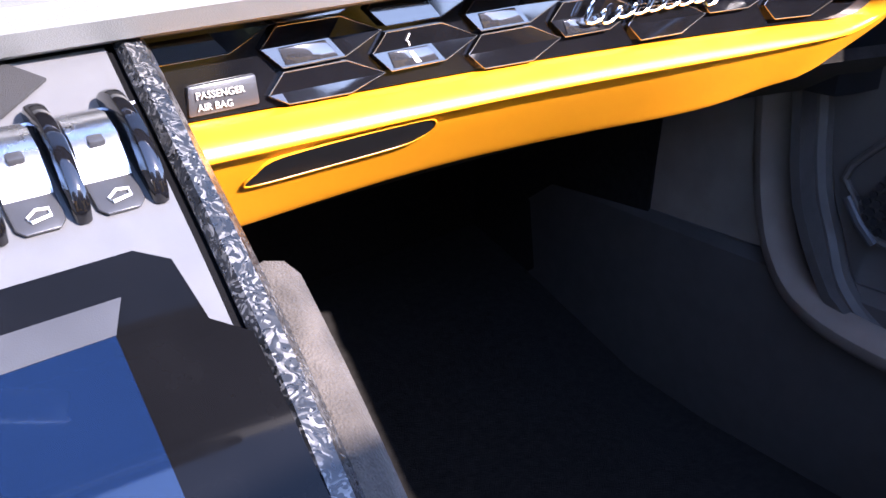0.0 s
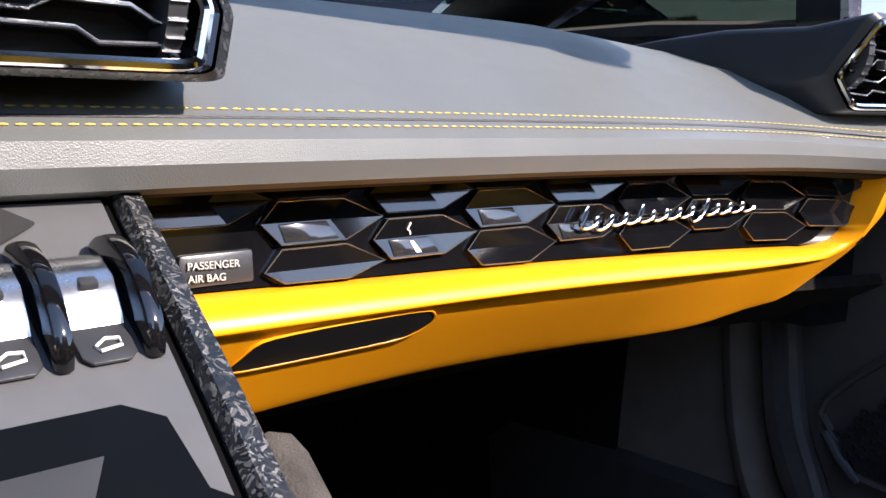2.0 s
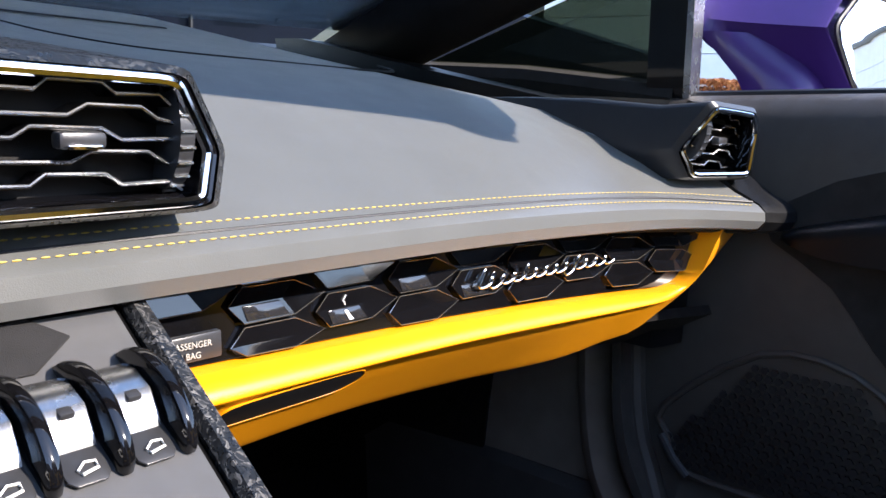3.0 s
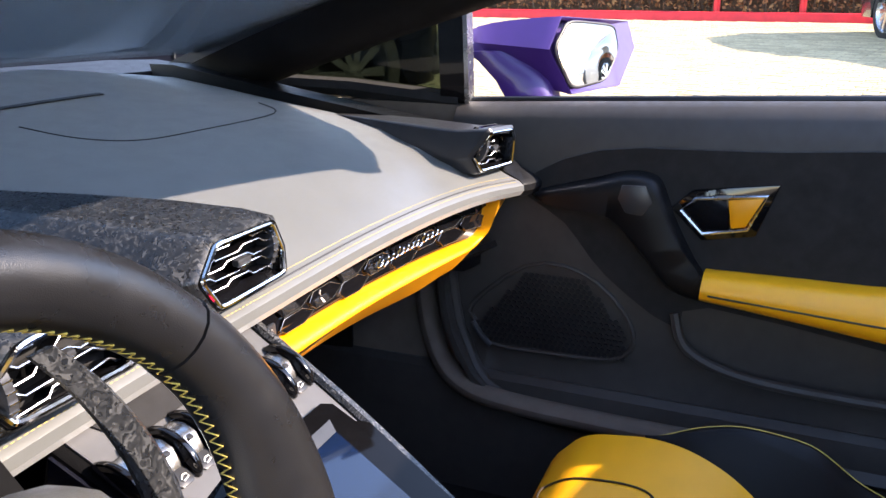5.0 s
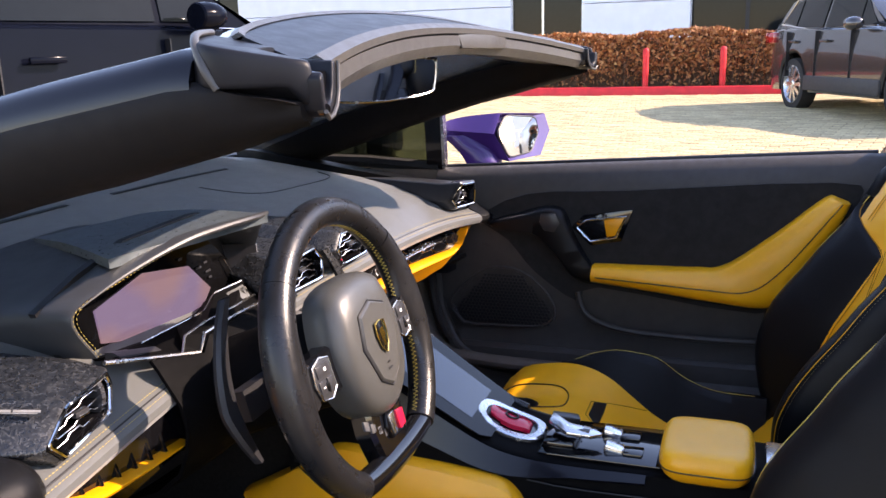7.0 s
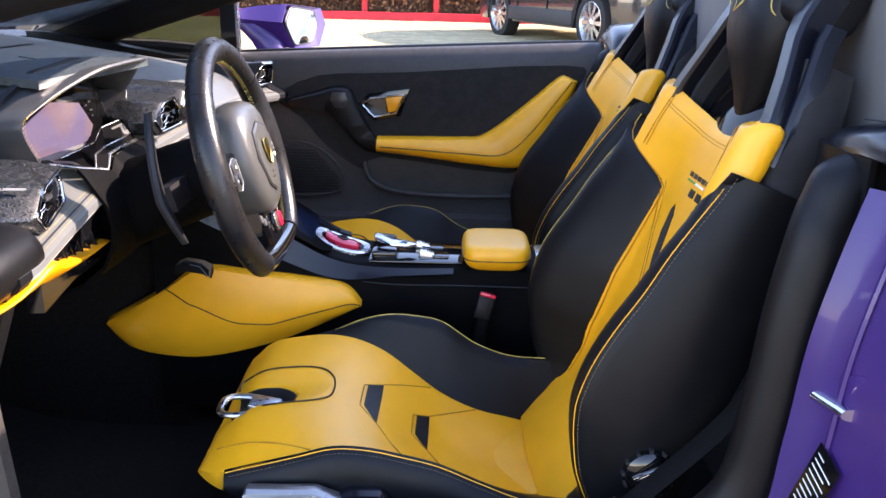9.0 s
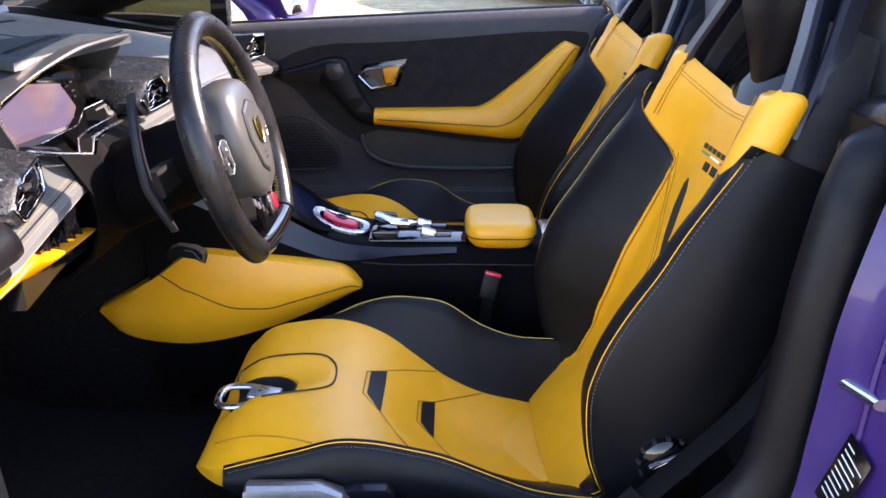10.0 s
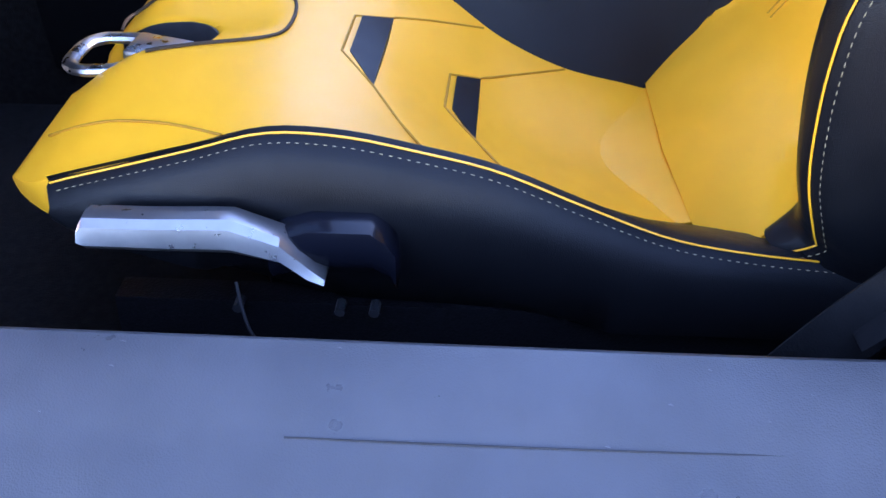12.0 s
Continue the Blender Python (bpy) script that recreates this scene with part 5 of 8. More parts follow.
def vent_pod(name, hexpts, label, wheel_left=False):
    """Carbon pod with a bright hexagon frame, vanes and a thumb wheel."""
    v = thing(name, label, "air vent", tuple(sum((Vector(p) for p in hexpts), V(0, 0, 0)) / len(hexpts)), "dashboard air vents")
    P = [Vector(p) for p in hexpts]
    c = sum(P, V(0, 0, 0)) / len(P)
    n = (P[1] - P[0]).cross(P[2] - P[1]).normalized()
    if n.y > 0:
        n = -n
    def dense(pts, k=5):
        out = []
        m = len(pts)
        for i in range(m):
            a, b, d = pts[i - 1], pts[i], pts[(i + 1) % m]
            for t in np.linspace(0, 1, k):
                p = b + (a - b) * 0.12 * (1 - t) ** 2 + (d - b) * 0.12 * t ** 2
                out.append(p)
        return out
    O = dense(P)
    grow = [c + (p - c) * 1.10 for p in O]
    inn = [c + (p - c) * 0.90 for p in O]
    rings = [[p + n * 0.0035 for p in O], [p - n * 0.001 for p in grow]]
    for q, sc2, sq in [(Vector(t[0]), t[1], t[2]) for t in tail_spec[name]]:
        rings.append([q + V((p.x - c.x) * sc2, (p.y - c.y) * sc2 * 0.3, max((p.z - c.z) * sq, -0.03)) for p in grow])
    part("pod", loft(rings, True, False), SATINB if name == "side_vent" else CARBON, v, "forged carbon pod" if name != "side_vent" else "dark satin pod")
    part("frame", tube([p + n * 0.003 for p in inn], 0.0026, 8, True), CHROME, v, "bright hexagon frame")
    part("frame_lip", loft([[c + (p - c) * 0.975 + n * 0.0035 for p in O], [c + (p - c) * 0.93 + n * 0.002 for p in O], [c + (p - c) * 0.88 - n * 0.010 for p in O]], True, False), GLOSS, v)
    part("cavity", prism([c + (p - c) * 0.9 - n * 0.022 for p in P], -n * 0.004), SUEDE, v)
    part("cavity_wall", loft([[c + (p - c) * 0.9 + n * 0.001 for p in O], [c + (p - c) * 0.9 - n * 0.024 for p in O]], True, False), GLOSS, v)
    xr = sorted(P, key=lambda p: p.x)
    right = (xr[-1] - xr[0])
    right = (right - n * right.dot(n))
    right.z = right.z * 0.4
    right.normalize()
    up = n.cross(right)
    if up.z < 0:
        up = -up
    hs = [(p - c).dot(up) for p in P]
    lo, hi = min(hs) * 0.88, max(hs) * 0.88
    def span(h):
        out = []
        m = len(P)
        for i in range(m):
            a, b = P[i], P[(i + 1) % m]
            ha, hb = (a - c).dot(up) * 0.9, (b - c).dot(up) * 0.9
            if (ha - h) * (hb - h) < 0:
                t = (h - ha) / (hb - ha)
                q = a.lerp(b, t)
                out.append((q - c).dot(right) * 0.9)
        return (min(out), max(out)) if len(out) > 1 else None
    k = 5
    for i in range(k):
        h = lo + (hi - lo) * (i + 0.75) / (k + 0.5)
        sp = span(h)
        if not sp:
            continue
        a, b = sp[0] + 0.004, sp[1] - 0.004
        L = b - a
        w = 0.0045
        zz = [(0, 0), (0.30, 0), (0.36, w), (0.62, w), (0.70, 0), (0.93, 0.001), (1.0, -w * 0.7)]
        if i % 2:
            zz = [(0, w), (0.10, w), (0.17, 0), (0.48, 0), (0.56, w), (0.80, w), (0.88, 0), (1, -w * 0.5)]
        top = [c + right * (a + L * t) + up * (h + d) - n * 0.006 for t, d in zz]
        bm = bmesh.new()
        add_loft(bm, [[p + up * 0.0008 + n * 0.001, p - up * 0.0012 + n * 0.001, p - up * 0.0035 - n * 0.014, p - up * 0.0015 - n * 0.014] for p in top])
        vn = part("vane", bm, GLOSS, v)
        part("vane_edge", tube([p + n * 0.0012 for p in top], 0.0007, 5), SILVER, vn)
    part("vane_tab", box(c + right * 0.0 - n * 0.003, (0.020, 0.008, 0.007), 0.002), SATINB, v)
    part("vane_tab_plate", box(c + n * 0.002 - up * 0.002, (0.014, 0.002, 0.0018), 0.0004), CHROME, v)
    sp = span(0.0)
    e = sp[0] + 0.012 if wheel_left else sp[1] - 0.010
    wc = c + right * e - n * 0.014
    bm = bmesh.new()
    ridges = []
    for j in range(26):
        a = math.pi * (j - 12.5) / 34
        p = wc + n * (0.016 * math.cos(a * 1.6)) + up * (0.024 * math.sin(a * 1.6))
        if j % 2 == 0:
            ridges.append(p)
    add_loft(bm, [[wc + right * dx + n * (0.0155 * math.cos(a)) + up * (0.0235 * math.sin(a)) for dx in (-0.0035, 0.0035)] + [wc + right * 0.0035 + up * (0.0235 * math.sin(a)) - n * 0.004, wc - right * 0.0035 + up * (0.0235 * math.sin(a)) - n * 0.004] for a in np.linspace(-1.3, 1.3, 12)])
    tw2 = part("thumb_wheel", bm, SATINB, v, "ridged thumb wheel")
    for p in ridges:
        part("wheel_ridge", box(p, (0.0072, 0.0016, 0.0009)), SILVER, tw2)
    return v


tail_spec = {
    "centre_vent": [((0.146, 0.345, 0.819), 1.12, 1.04), ((0.130, 0.41, 0.836), 0.98, 0.72), ((0.112, 0.50, 0.852), 0.72, 0.35), ((0.10, 0.58, 0.862), 0.4, 0.1)],
    "inner_vent": [((-0.08, 0.33, 0.829), 1.12, 1.04), ((-0.065, 0.40, 0.842), 0.98, 0.72), ((-0.05, 0.50, 0.852), 0.72, 0.35), ((-0.03, 0.58, 0.862), 0.4, 0.1)],
    "side_vent": [((0.735, 0.325, 0.808), 1.12, 1.02), ((0.74, 0.40, 0.815), 1.1, 0.9), ((0.755, 0.48, 0.828), 0.8, 0.5), ((0.77, 0.56, 0.838), 0.4, 0.15)],
    "driver_vent": [((-0.585, 0.335, 0.803), 1.25, 1.08), ((-0.59, 0.42, 0.810), 1.2, 0.9), ((-0.58, 0.52, 0.822), 0.8, 0.5), ((-0.56, 0.62, 0.835), 0.3, 0.15)],
}
vent_pod("centre_vent", [(0.106, 0.313, 0.848), (0.194, 0.311, 0.846), (0.214, 0.314, 0.813), (0.206, 0.308, 0.789), (0.098, 0.307, 0.789), (0.080, 0.311, 0.820)], "forged carbon air vent pod with bright hexagon frame")
vent_pod("inner_vent", [(-0.115, 0.286, 0.853), (-0.035, 0.290, 0.855), (-0.015, 0.286, 0.833), (-0.022, 0.283, 0.800), (-0.125, 0.289, 0.799), (-0.140, 0.296, 0.823)], "forged carbon air vent pod with bright hexagon frame", True)
vent_pod("side_vent", [(0.686, 0.276, 0.846), (0.750, 0.264, 0.842), (0.765, 0.265, 0.825), (0.776, 0.272, 0.782), (0.694, 0.296, 0.782), (0.682, 0.304, 0.806)], "dark side air vent pod with bright hexagon frame", True)
vent_pod("driver_vent", [(-0.594, 0.284, 0.817), (-0.516, 0.296, 0.824), (-0.508, 0.298, 0.806), (-0.521, 0.290, 0.778), (-0.610, 0.278, 0.764), (-0.632, 0.278, 0.787)], "forged carbon side air vent pod with bright frame")

pod_mark = thing("pod_print", "white print on the carbon vent pod shown as bars", "lettering", (-0.63, 0.31, 0.82))
for a, b, f0, f1, k in ((0.0, 0.16, 0, 1, 1), (0.24, 0.55, 0.35, 1, 1), (0.58, 0.98, 0.35, 1, 1), (0.24, 0.94, 0.0, 0.2, 1)):
    p0, p1 = V(-0.648, 0.342, 0.8245), V(-0.619, 0.285, 0.8185)
    up2 = V(0.0085, 0.0062, 0.0028) * 0.55
    q0, q1 = p0.lerp(p1, a), p0.lerp(p1, b)
    part("print_bar", prism([q0 + up2 * f0, q1 + up2 * f0, q1 + up2 * f1, q0 + up2 * f1], (0, 0, 0.0006)), PRINT, pod_mark)

# ---- instrument binnacle ----
bi = thing("instrument_binnacle", "black leather instrument binnacle with stitched hood and lit display", "instrument cluster", (-0.31, 0.36, 0.8))
hex_o = [V(-0.510, 0.338, 0.880), V(-0.44, 0.322, 0.908), V(-0.355, 0.302, 0.930), V(-0.215, 0.279, 0.936), V(-0.160, 0.297, 0.931), V(-0.148, 0.315, 0.905), V(-0.107, 0.350, 0.872), V(-0.30, 0.33, 0.790), V(-0.482, 0.335, 0.822)]
cc = V(-0.32, 0.36, 0.855)
hex_back = [V(p.x * 0.97 - 0.01, 0.62, max(p.z - 0.03, 0.80)) for p in hex_o]
vis = curve([hex_o[i] for i in (8, 0, 1, 2, 3, 4, 5, 6)], 5)
visb = curve([hex_back[i] for i in (8, 0, 1, 2, 3, 4, 5, 6)], 5)
def toward(k, dy):
    return [cc + (p - cc) * k + V(0, dy, 0) for p in vis]
part("hood", loft([toward(0.90, 0.055), toward(0.92, 0.030), toward(0.945, 0.008), toward(0.97, 0.001), toward(1.0, 0.0), toward(1.02, 0.012), [p.lerp(q, 0.35) for p, q in zip(vis, visb)], [p.lerp(q, 0.7) for p, q in zip(vis, visb)], visb], False, False), HOODL, bi, "grey-black leather hood", angle=60)
part("hood_back", prism([V(p.x, 0.385, p.z) for p in [cc + (q - cc) * 1.02 for q in hex_o[:6]]] + [V(-0.09, 0.385, 0.86), V(-0.09, 0.385, 0.79), V(-0.33, 0.385, 0.77), V(-0.48, 0.385, 0.81)], (0, 0.01, 0)), PLASTIC, bi)
bm = bmesh.new()
for k2 in (0.955, 0.985):
    add_stitches(bm, [cc + (p - cc) * k2 + V(0, 0.002, 0.0) + V(0, -0.003, 0) for p in curve(hex_o[8:] + hex_o[:3], 8)], 0.0032, 0.0026, 0.00034)
part("stitching", bm, YTHREAD, bi, "yellow stitching")
part("hood_lid", sheet([[V(-0.433 + 0.248 * f + 0.13 * g * (1 - 0.7 * f), 0.346 - 0.068 * f + g * 0.24, 0.927 + 0.010 * f + 0.006 * math.sin(g * 3) - 0.015 * g) for f in np.linspace(0, 1, 9)] for g in np.linspace(0, 1, 6)], 0.012), LIDM, bi, "smooth dark hood lid")
part("hood_lip", tube(curve([V(-0.500, 0.336, 0.886), V(-0.44, 0.320, 0.910), V(-0.355, 0.299, 0.932), V(-0.29, 0.286, 0.938), V(-0.215, 0.276, 0.939), V(-0.163, 0.293, 0.934)], 6), [0.0008 + 0.0032 * min(1.0, i / 12) for i in range(31)], 8), HOODL, bi)
scr = [V(-0.428, 0.374, 0.818), V(-0.434, 0.374, 0.861), V(-0.340, 0.374, 0.884), V(-0.245, 0.374, 0.870), V(-0.198, 0.374, 0.826), V(-0.218, 0.374, 0.806), V(-0.340, 0.374, 0.796)]
part("display", prism(scr, (0, 0.006, 0)), CLUSTER, bi, "pale lit display")
part("display_glass", prism([V(-0.455, 0.377, 0.810), V(-0.462, 0.377, 0.868), V(-0.36, 0.377, 0.905), V(-0.19, 0.377, 0.895), V(-0.148, 0.377, 0.858), V(-0.130, 0.377, 0.818), V(-0.33, 0.377, 0.785)], (0, 0.004, 0)), PIANO, bi, "black glass round the display")
part("bezel_line", tube([V(-0.162, 0.372, 0.860), V(-0.150, 0.370, 0.840), V(-0.138, 0.368, 0.820)], 0.0011, 6), SILVER, bi)
bm = bmesh.new()
for x, z, w in ((-0.222, 0.862, 0.012), (-0.205, 0.866, 0.008), (-0.200, 0.852, 0.012), (-0.196, 0.842, 0.007), (-0.262, 0.884, 0.008)):
    add_box(bm, (x, 0.3745, z), (w, 0.001, 0.0028))
part("display_readout", bm, SATINB, bi, "dim readouts shown as bars")
# bright stepped blades along the lower edge, with a black shelf between them
blade_low = [V(-0.492, 0.317, 0.822), V(-0.415, 0.312, 0.801), V(-0.338, 0.300, 0.782), V(-0.326, 0.300, 0.804), V(-0.262, 0.308, 0.802), V(-0.225, 0.315, 0.799), V(-0.14, 0.325, 0.792)]
blade_mid = [V(-0.366, 0.306, 0.790), V(-0.352, 0.311, 0.808), V(-0.292, 0.318, 0.810), V(-0.228, 0.314, 0.812), V(-0.15, 0.330, 0.806)]
blade_up = [V(-0.395, 0.345, 0.810), V(-0.320, 0.348, 0.809), V(-0.252, 0.350, 0.808), V(-0.224, 0.350, 0.827), V(-0.162, 0.345, 0.829)]
for pts, r in ((blade_low, 0.0030), (blade_mid, 0.0017), (blade_up, 0.0015)):
    part("bezel_blade", tube([p for a, b in zip(pts, pts[1:]) for p in (a, a.lerp(b, 0.5))] + [pts[-1]], r, 8), SILVER, bi, "satin silver stepped blade")
rows = [blade_low, [blade_low[0].lerp(blade_up[0], 0.5), blade_mid[0], blade_mid[0].lerp(blade_mid[1], 0.5), blade_mid[1], blade_mid[2], blade_mid[3], blade_mid[4]], [V(-0.455, 0.352, 0.812), blade_up[0], blade_up[1], blade_up[2], blade_up[3], blade_up[4], V(-0.105, 0.360, 0.822)], [V(-0.455, 0.384, 0.806), V(-0.395, 0.384, 0.800), V(-0.320, 0.384, 0.793), V(-0.252, 0.384, 0.796), V(-0.218, 0.384, 0.802), V(-0.162, 0.384, 0.812), V(-0.10, 0.384, 0.815)]]
part("lower_shelf", sheet(rows, 0.004), CAVITYBLK, bi, "black shelf below the display", angle=15)
part("shelf_plate", prism([V(-0.212, 0.338, 0.8245), V(-0.172, 0.336, 0.8265), V(-0.176, 0.322, 0.812), V(-0.225, 0.324, 0.811)], (0, 0.004, -0.003), 0.001), DASHL, bi, "grey plate with a small loop")
part("plate_loop", tube([V(-0.180 + 0.004 * math.cos(a), 0.3285 + 0.002 * math.sin(a), 0.820 + 0.005 * math.sin(a)) for a in np.linspace(0, 2 * math.pi, 12, False)], 0.0009, 5, True), GLOSS, bi)
part("side_bezel", tube(curve([V(-0.110, 0.347, 0.874), V(-0.104, 0.350, 0.850), V(-0.096, 0.353, 0.820), V(-0.060, 0.352, 0.792), V(-0.015, 0.348, 0.768)], 4), 0.0016, 6), SILVER, bi)
part("side_wall", sheet([[V(-0.110, 0.349, 0.876), V(-0.105, 0.352, 0.850), V(-0.098, 0.355, 0.818), V(-0.095, 0.355, 0.79)], [V(-0.150, 0.382, 0.880), V(-0.140, 0.382, 0.850), V(-0.130, 0.382, 0.818), V(-0.12, 0.382, 0.79)]], 0.004), PLASTIC, bi)
part("touch_pad", loft([[V(-0.462 + 0.075 * f + dx, 0.330 + dy, 0.8185 - 0.018 * f + dz) for dx, dy, dz in ((0, -0.009, 0), (0, 0.0, 0.004), (0, 0.012, 0.003), (0, 0.012, -0.006), (0, -0.009, -0.006))] for f in (0, 0.08, 0.5, 0.92, 1.0)]), SATINB, bi, "small grey key on the shelf")
def cowl_top(x):
    return interp(x, [-0.425, -0.338, -0.326, -0.225, -0.125], [0.311, 0.296, 0.296, 0.310, 0.320]), interp(x, [-0.425, -0.338, -0.326, -0.225, -0.125], [0.799, 0.778, 0.799, 0.795, 0.788])
rows = []
for f, y, z in ((0, 0, 0), (0.35, 0.284, 0.765), (1, 0.274, 0.745), (1, 0.268, 0.715), (1, 0.272, 0.685), (1, 0.285, 0.655), (1, 0.32, 0.625), (1, 0.38, 0.60)):
    rows.append([V(x, *[a + (b - a) * f for a, b in zip(cowl_top(x), (y - 0.010 * math.sin(math.pi * (x + 0.425) / 0.30), z))]) for x in np.linspace(-0.425, -0.125, 25)])
part("cowl", sheet(rows, 0.005), CAVITYBLK, bi, "black cowl under the display", angle=50)

# ---- centre console ----
co = thing("centre_console", "sloping centre console with touch screen, grey switch panel and carbon edge", "centre console", (CX, 0.1, 0.2))
def cz(y):
    """Height of the console's face along the car."""
    return smooth_interp(y, [-0.60, -0.25, -0.10, 0.0, 0.10, 0.22, 0.335], [0.525, 0.528, 0.528, 0.545, 0.602, 0.678, 0.745])
def cw(y):
    return smooth_interp(y, [-0.60, -0.3, -0.05, 0.05, 0.2, 0.335], [0.085, 0.082, 0.082, 0.088, 0.108, 0.120])
ys = np.linspace(-0.60, 0.335, 40)
rings = []
for y in ys:
    w, z = cw(y), cz(y)
    lo = interp(y, [-0.6, 0.0, 0.335], [0.18, 0.20, 0.24])
    rings.append([V(CX - w, y, z - 0.004), V(CX - w + 0.006, y, z), V(CX + w - 0.006, y, z), V(CX + w, y, z - 0.004), V(CX + w + 0.012, y, z - 0.045), V(CX + w + 0.02, y, z - 0.09), V(CX + w + 0.015, y, lo), V(CX - w - 0.015, y, lo), V(CX - w - 0.022, y, z - 0.09), V(CX - w - 0.014, y, z - 0.045)])
part("body", loft(rings), CAVITYBLK, co, "black leather console flank")
side = [[V(CX - cw(y) - 0.003 - 0.016 * f, y, cz(y) - 0.004 - 0.050 * f * interp(y, [-0.24, -0.12, -0.05, 0.1, 0.33], [0.12, 0.22, 0.5, 1.0, 1.4])) for f in np.linspace(0, 1, 4)] for y in np.linspace(-0.24, 0.33, 26)]
part("side_blade", sheet(side, 0.004), BODYBLK, co, "satin dark grey side panel")
# carbon rail at the passenger's edge
rl = [V(CX + cw(y) + 0.002, y, cz(y) + 0.001) for y in np.linspace(-0.02, 0.335, 24)]
bm = bmesh.new()
add_loft(bm, [[p + V(-0.006, 0, 0.001), p + V(-0.003, 0, 0.006), p + V(0.004, 0, 0.005), p + V(0.010, 0, -0.008), p + V(0.009, 0, -0.020), p + V(-0.004, 0, -0.012)] for p in rl])
part("edge_rail", bm, CARBON2, co, "forged carbon edge rail")
part("rail_padding", loft([[V(CX + cw(y) + 0.014 + 0.016 * math.cos(a), y, cz(y) - 0.028 + 0.020 * math.sin(a)) for a in np.linspace(0, 2 * math.pi, 12, False)] for y in np.linspace(-0.06, 0.235, 18)]), mat("grey_suede", (0.050, 0.043, 0.037), 0.95, 0, 0.1, 60, 0.35, 0.9, 900, sheen=0.1), co, "grey suede knee padding")


def face(x, y, h=0.0):
    """A place on the console's sloping face."""
    s = 0.63 if y > 0.02 else 0.0
    n = V(0, -s, 1).normalized()
    return V(x, y, cz(y)) + n * h


sp = sheet([[face(CX + (cw(y) - 0.008) * s, y, 0.002) for s in np.linspace(-1, 1, 9)] for y in np.linspace(0.196, 0.33, 12)], 0.004)
panel = part("switch_panel", sp, TOGGLEP, co, "satin grey switch panel")
part("panel_groove", tube([face(CX + s * 0.11, 0.300, 0.0035) for s in np.linspace(-1, 1, 5)], 0.0009, 5), SILVER, panel)
part("phone_slot", prism([face(CX - 0.075, 0.305, 0.0032), face(CX + 0.065, 0.305, 0.0032), face(CX + 0.085, 0.318, 0.0032), face(CX + 0.07, 0.332, 0.0032), face(CX - 0.09, 0.332, 0.0032)], (0, 0, 0.001)), SUEDE, panel)
for i in range(8):
    x = 0.1475 - 0.0265 * i
    tg = part("toggle", loft([[face(x + dx, y, h) for dx in (-0.008, 0.008)] + [face(x + 0.008, y, -0.002), face(x - 0.008, y, -0.002)] for y, h in ((0.270, 0.004), (0.273, 0.007), (0.282, 0.0125), (0.292, 0.0115), (0.300, 0.005))]), RED if i == 3 else SILVER, panel, "red toggle switch" if i == 3 else "bright toggle switch")
    part("toggle_notch", box(face(x, 0.281, 0.0115), (0.006, 0.005, 0.003), 0.001, turn=turned(20)), SATINB, tg)
    part("toggle_label", prism([face(x - 0.0085, 0.2705, 0.0046), face(x + 0.0085, 0.2705, 0.0046), face(x + 0.008, 0.260, 0.0042), face(x + 0.0055, 0.2575, 0.0042), face(x - 0.0055, 0.2575, 0.0042), face(x - 0.008, 0.260, 0.0042)], (0, 0.0006, -0.001), 0.0005), SATINB, panel, "dark key with pale symbol")
    bm = bmesh.new()
    add_tube(bm, [face(x - 0.0035, 0.2625, 0.0052), face(x + 0.0, 0.265, 0.0052), face(x + 0.004, 0.2645, 0.0052), face(x + 0.004, 0.2620, 0.0052), face(x - 0.0025, 0.2608, 0.0052)], 0.0006, 4, True)
    part("symbol", bm, WHITEP, panel)
for i in range(9):
    x = 0.1607 - 0.0265 * i
    gp2 = [(0.257, 0.003), (0.259, 0.009), (0.266, 0.015), (0.279, 0.0195), (0.294, 0.017), (0.303, 0.010), (0.307, 0.003)]
    bm = bmesh.new()
    gq2 = [(p.x, p.y) for p in curve([(a, b, 0) for a, b in gp2], 4)]
    add_loft(bm, [[face(x + dx, 0.282 + (y - 0.282) * k, 0.003 + (h - 0.003) * k) for y, h in gq2] for dx, k in ((-0.0030, 0.90), (-0.0024, 0.975), (-0.0012, 1.0), (0.0012, 1.0), (0.0024, 0.975), (0.0030, 0.90))])
    part("toggle_guard", bm, GLOSS, panel, "gloss black toggle guard")
# screen surround and screen
def skin(rows, half, h, n=9, x0=-1.0, x1=1.0):
    """A skin laid on the console's face: rows along the car, half-width by row."""
    return [[face(CX + half(y) * t, y, h) for t in np.linspace(x0, x1, n)] for y in rows]
def sur_half(y):
    return interp(y, [0.0, 0.02, 0.204, 0.2045, 0.212, 0.234, 0.2405], [0.072, 0.088, 0.104, 0.103, 0.0935, 0.092, 0.082])
part("screen_surround", sheet(skin([0.004, 0.02, 0.05, 0.08, 0.11, 0.14, 0.17, 0.19, 0.204, 0.2045, 0.212, 0.223, 0.234, 0.2405], sur_half, 0.0046), -0.003), PIANO, co, "gloss black screen surround")
def scr_half(y):
    return 0.058 + (y - 0.045) * 0.045
part("screen", sheet(skin(np.linspace(0.045, 0.216, 12), scr_half, 0.0062), -0.002), SCREEN, co, "dark touch screen reflecting the sky")
part("screen_bevel", sheet([[face(CX + (0.066 + 0.006 * f) * t, 0.2165 + 0.010 * f, 0.0058 + 0.0012 * f) for t in np.linspace(-1, 1, 9)] for f in (0, 0.5, 1)], -0.002), SATINB, co, "light catching bevel above the screen")
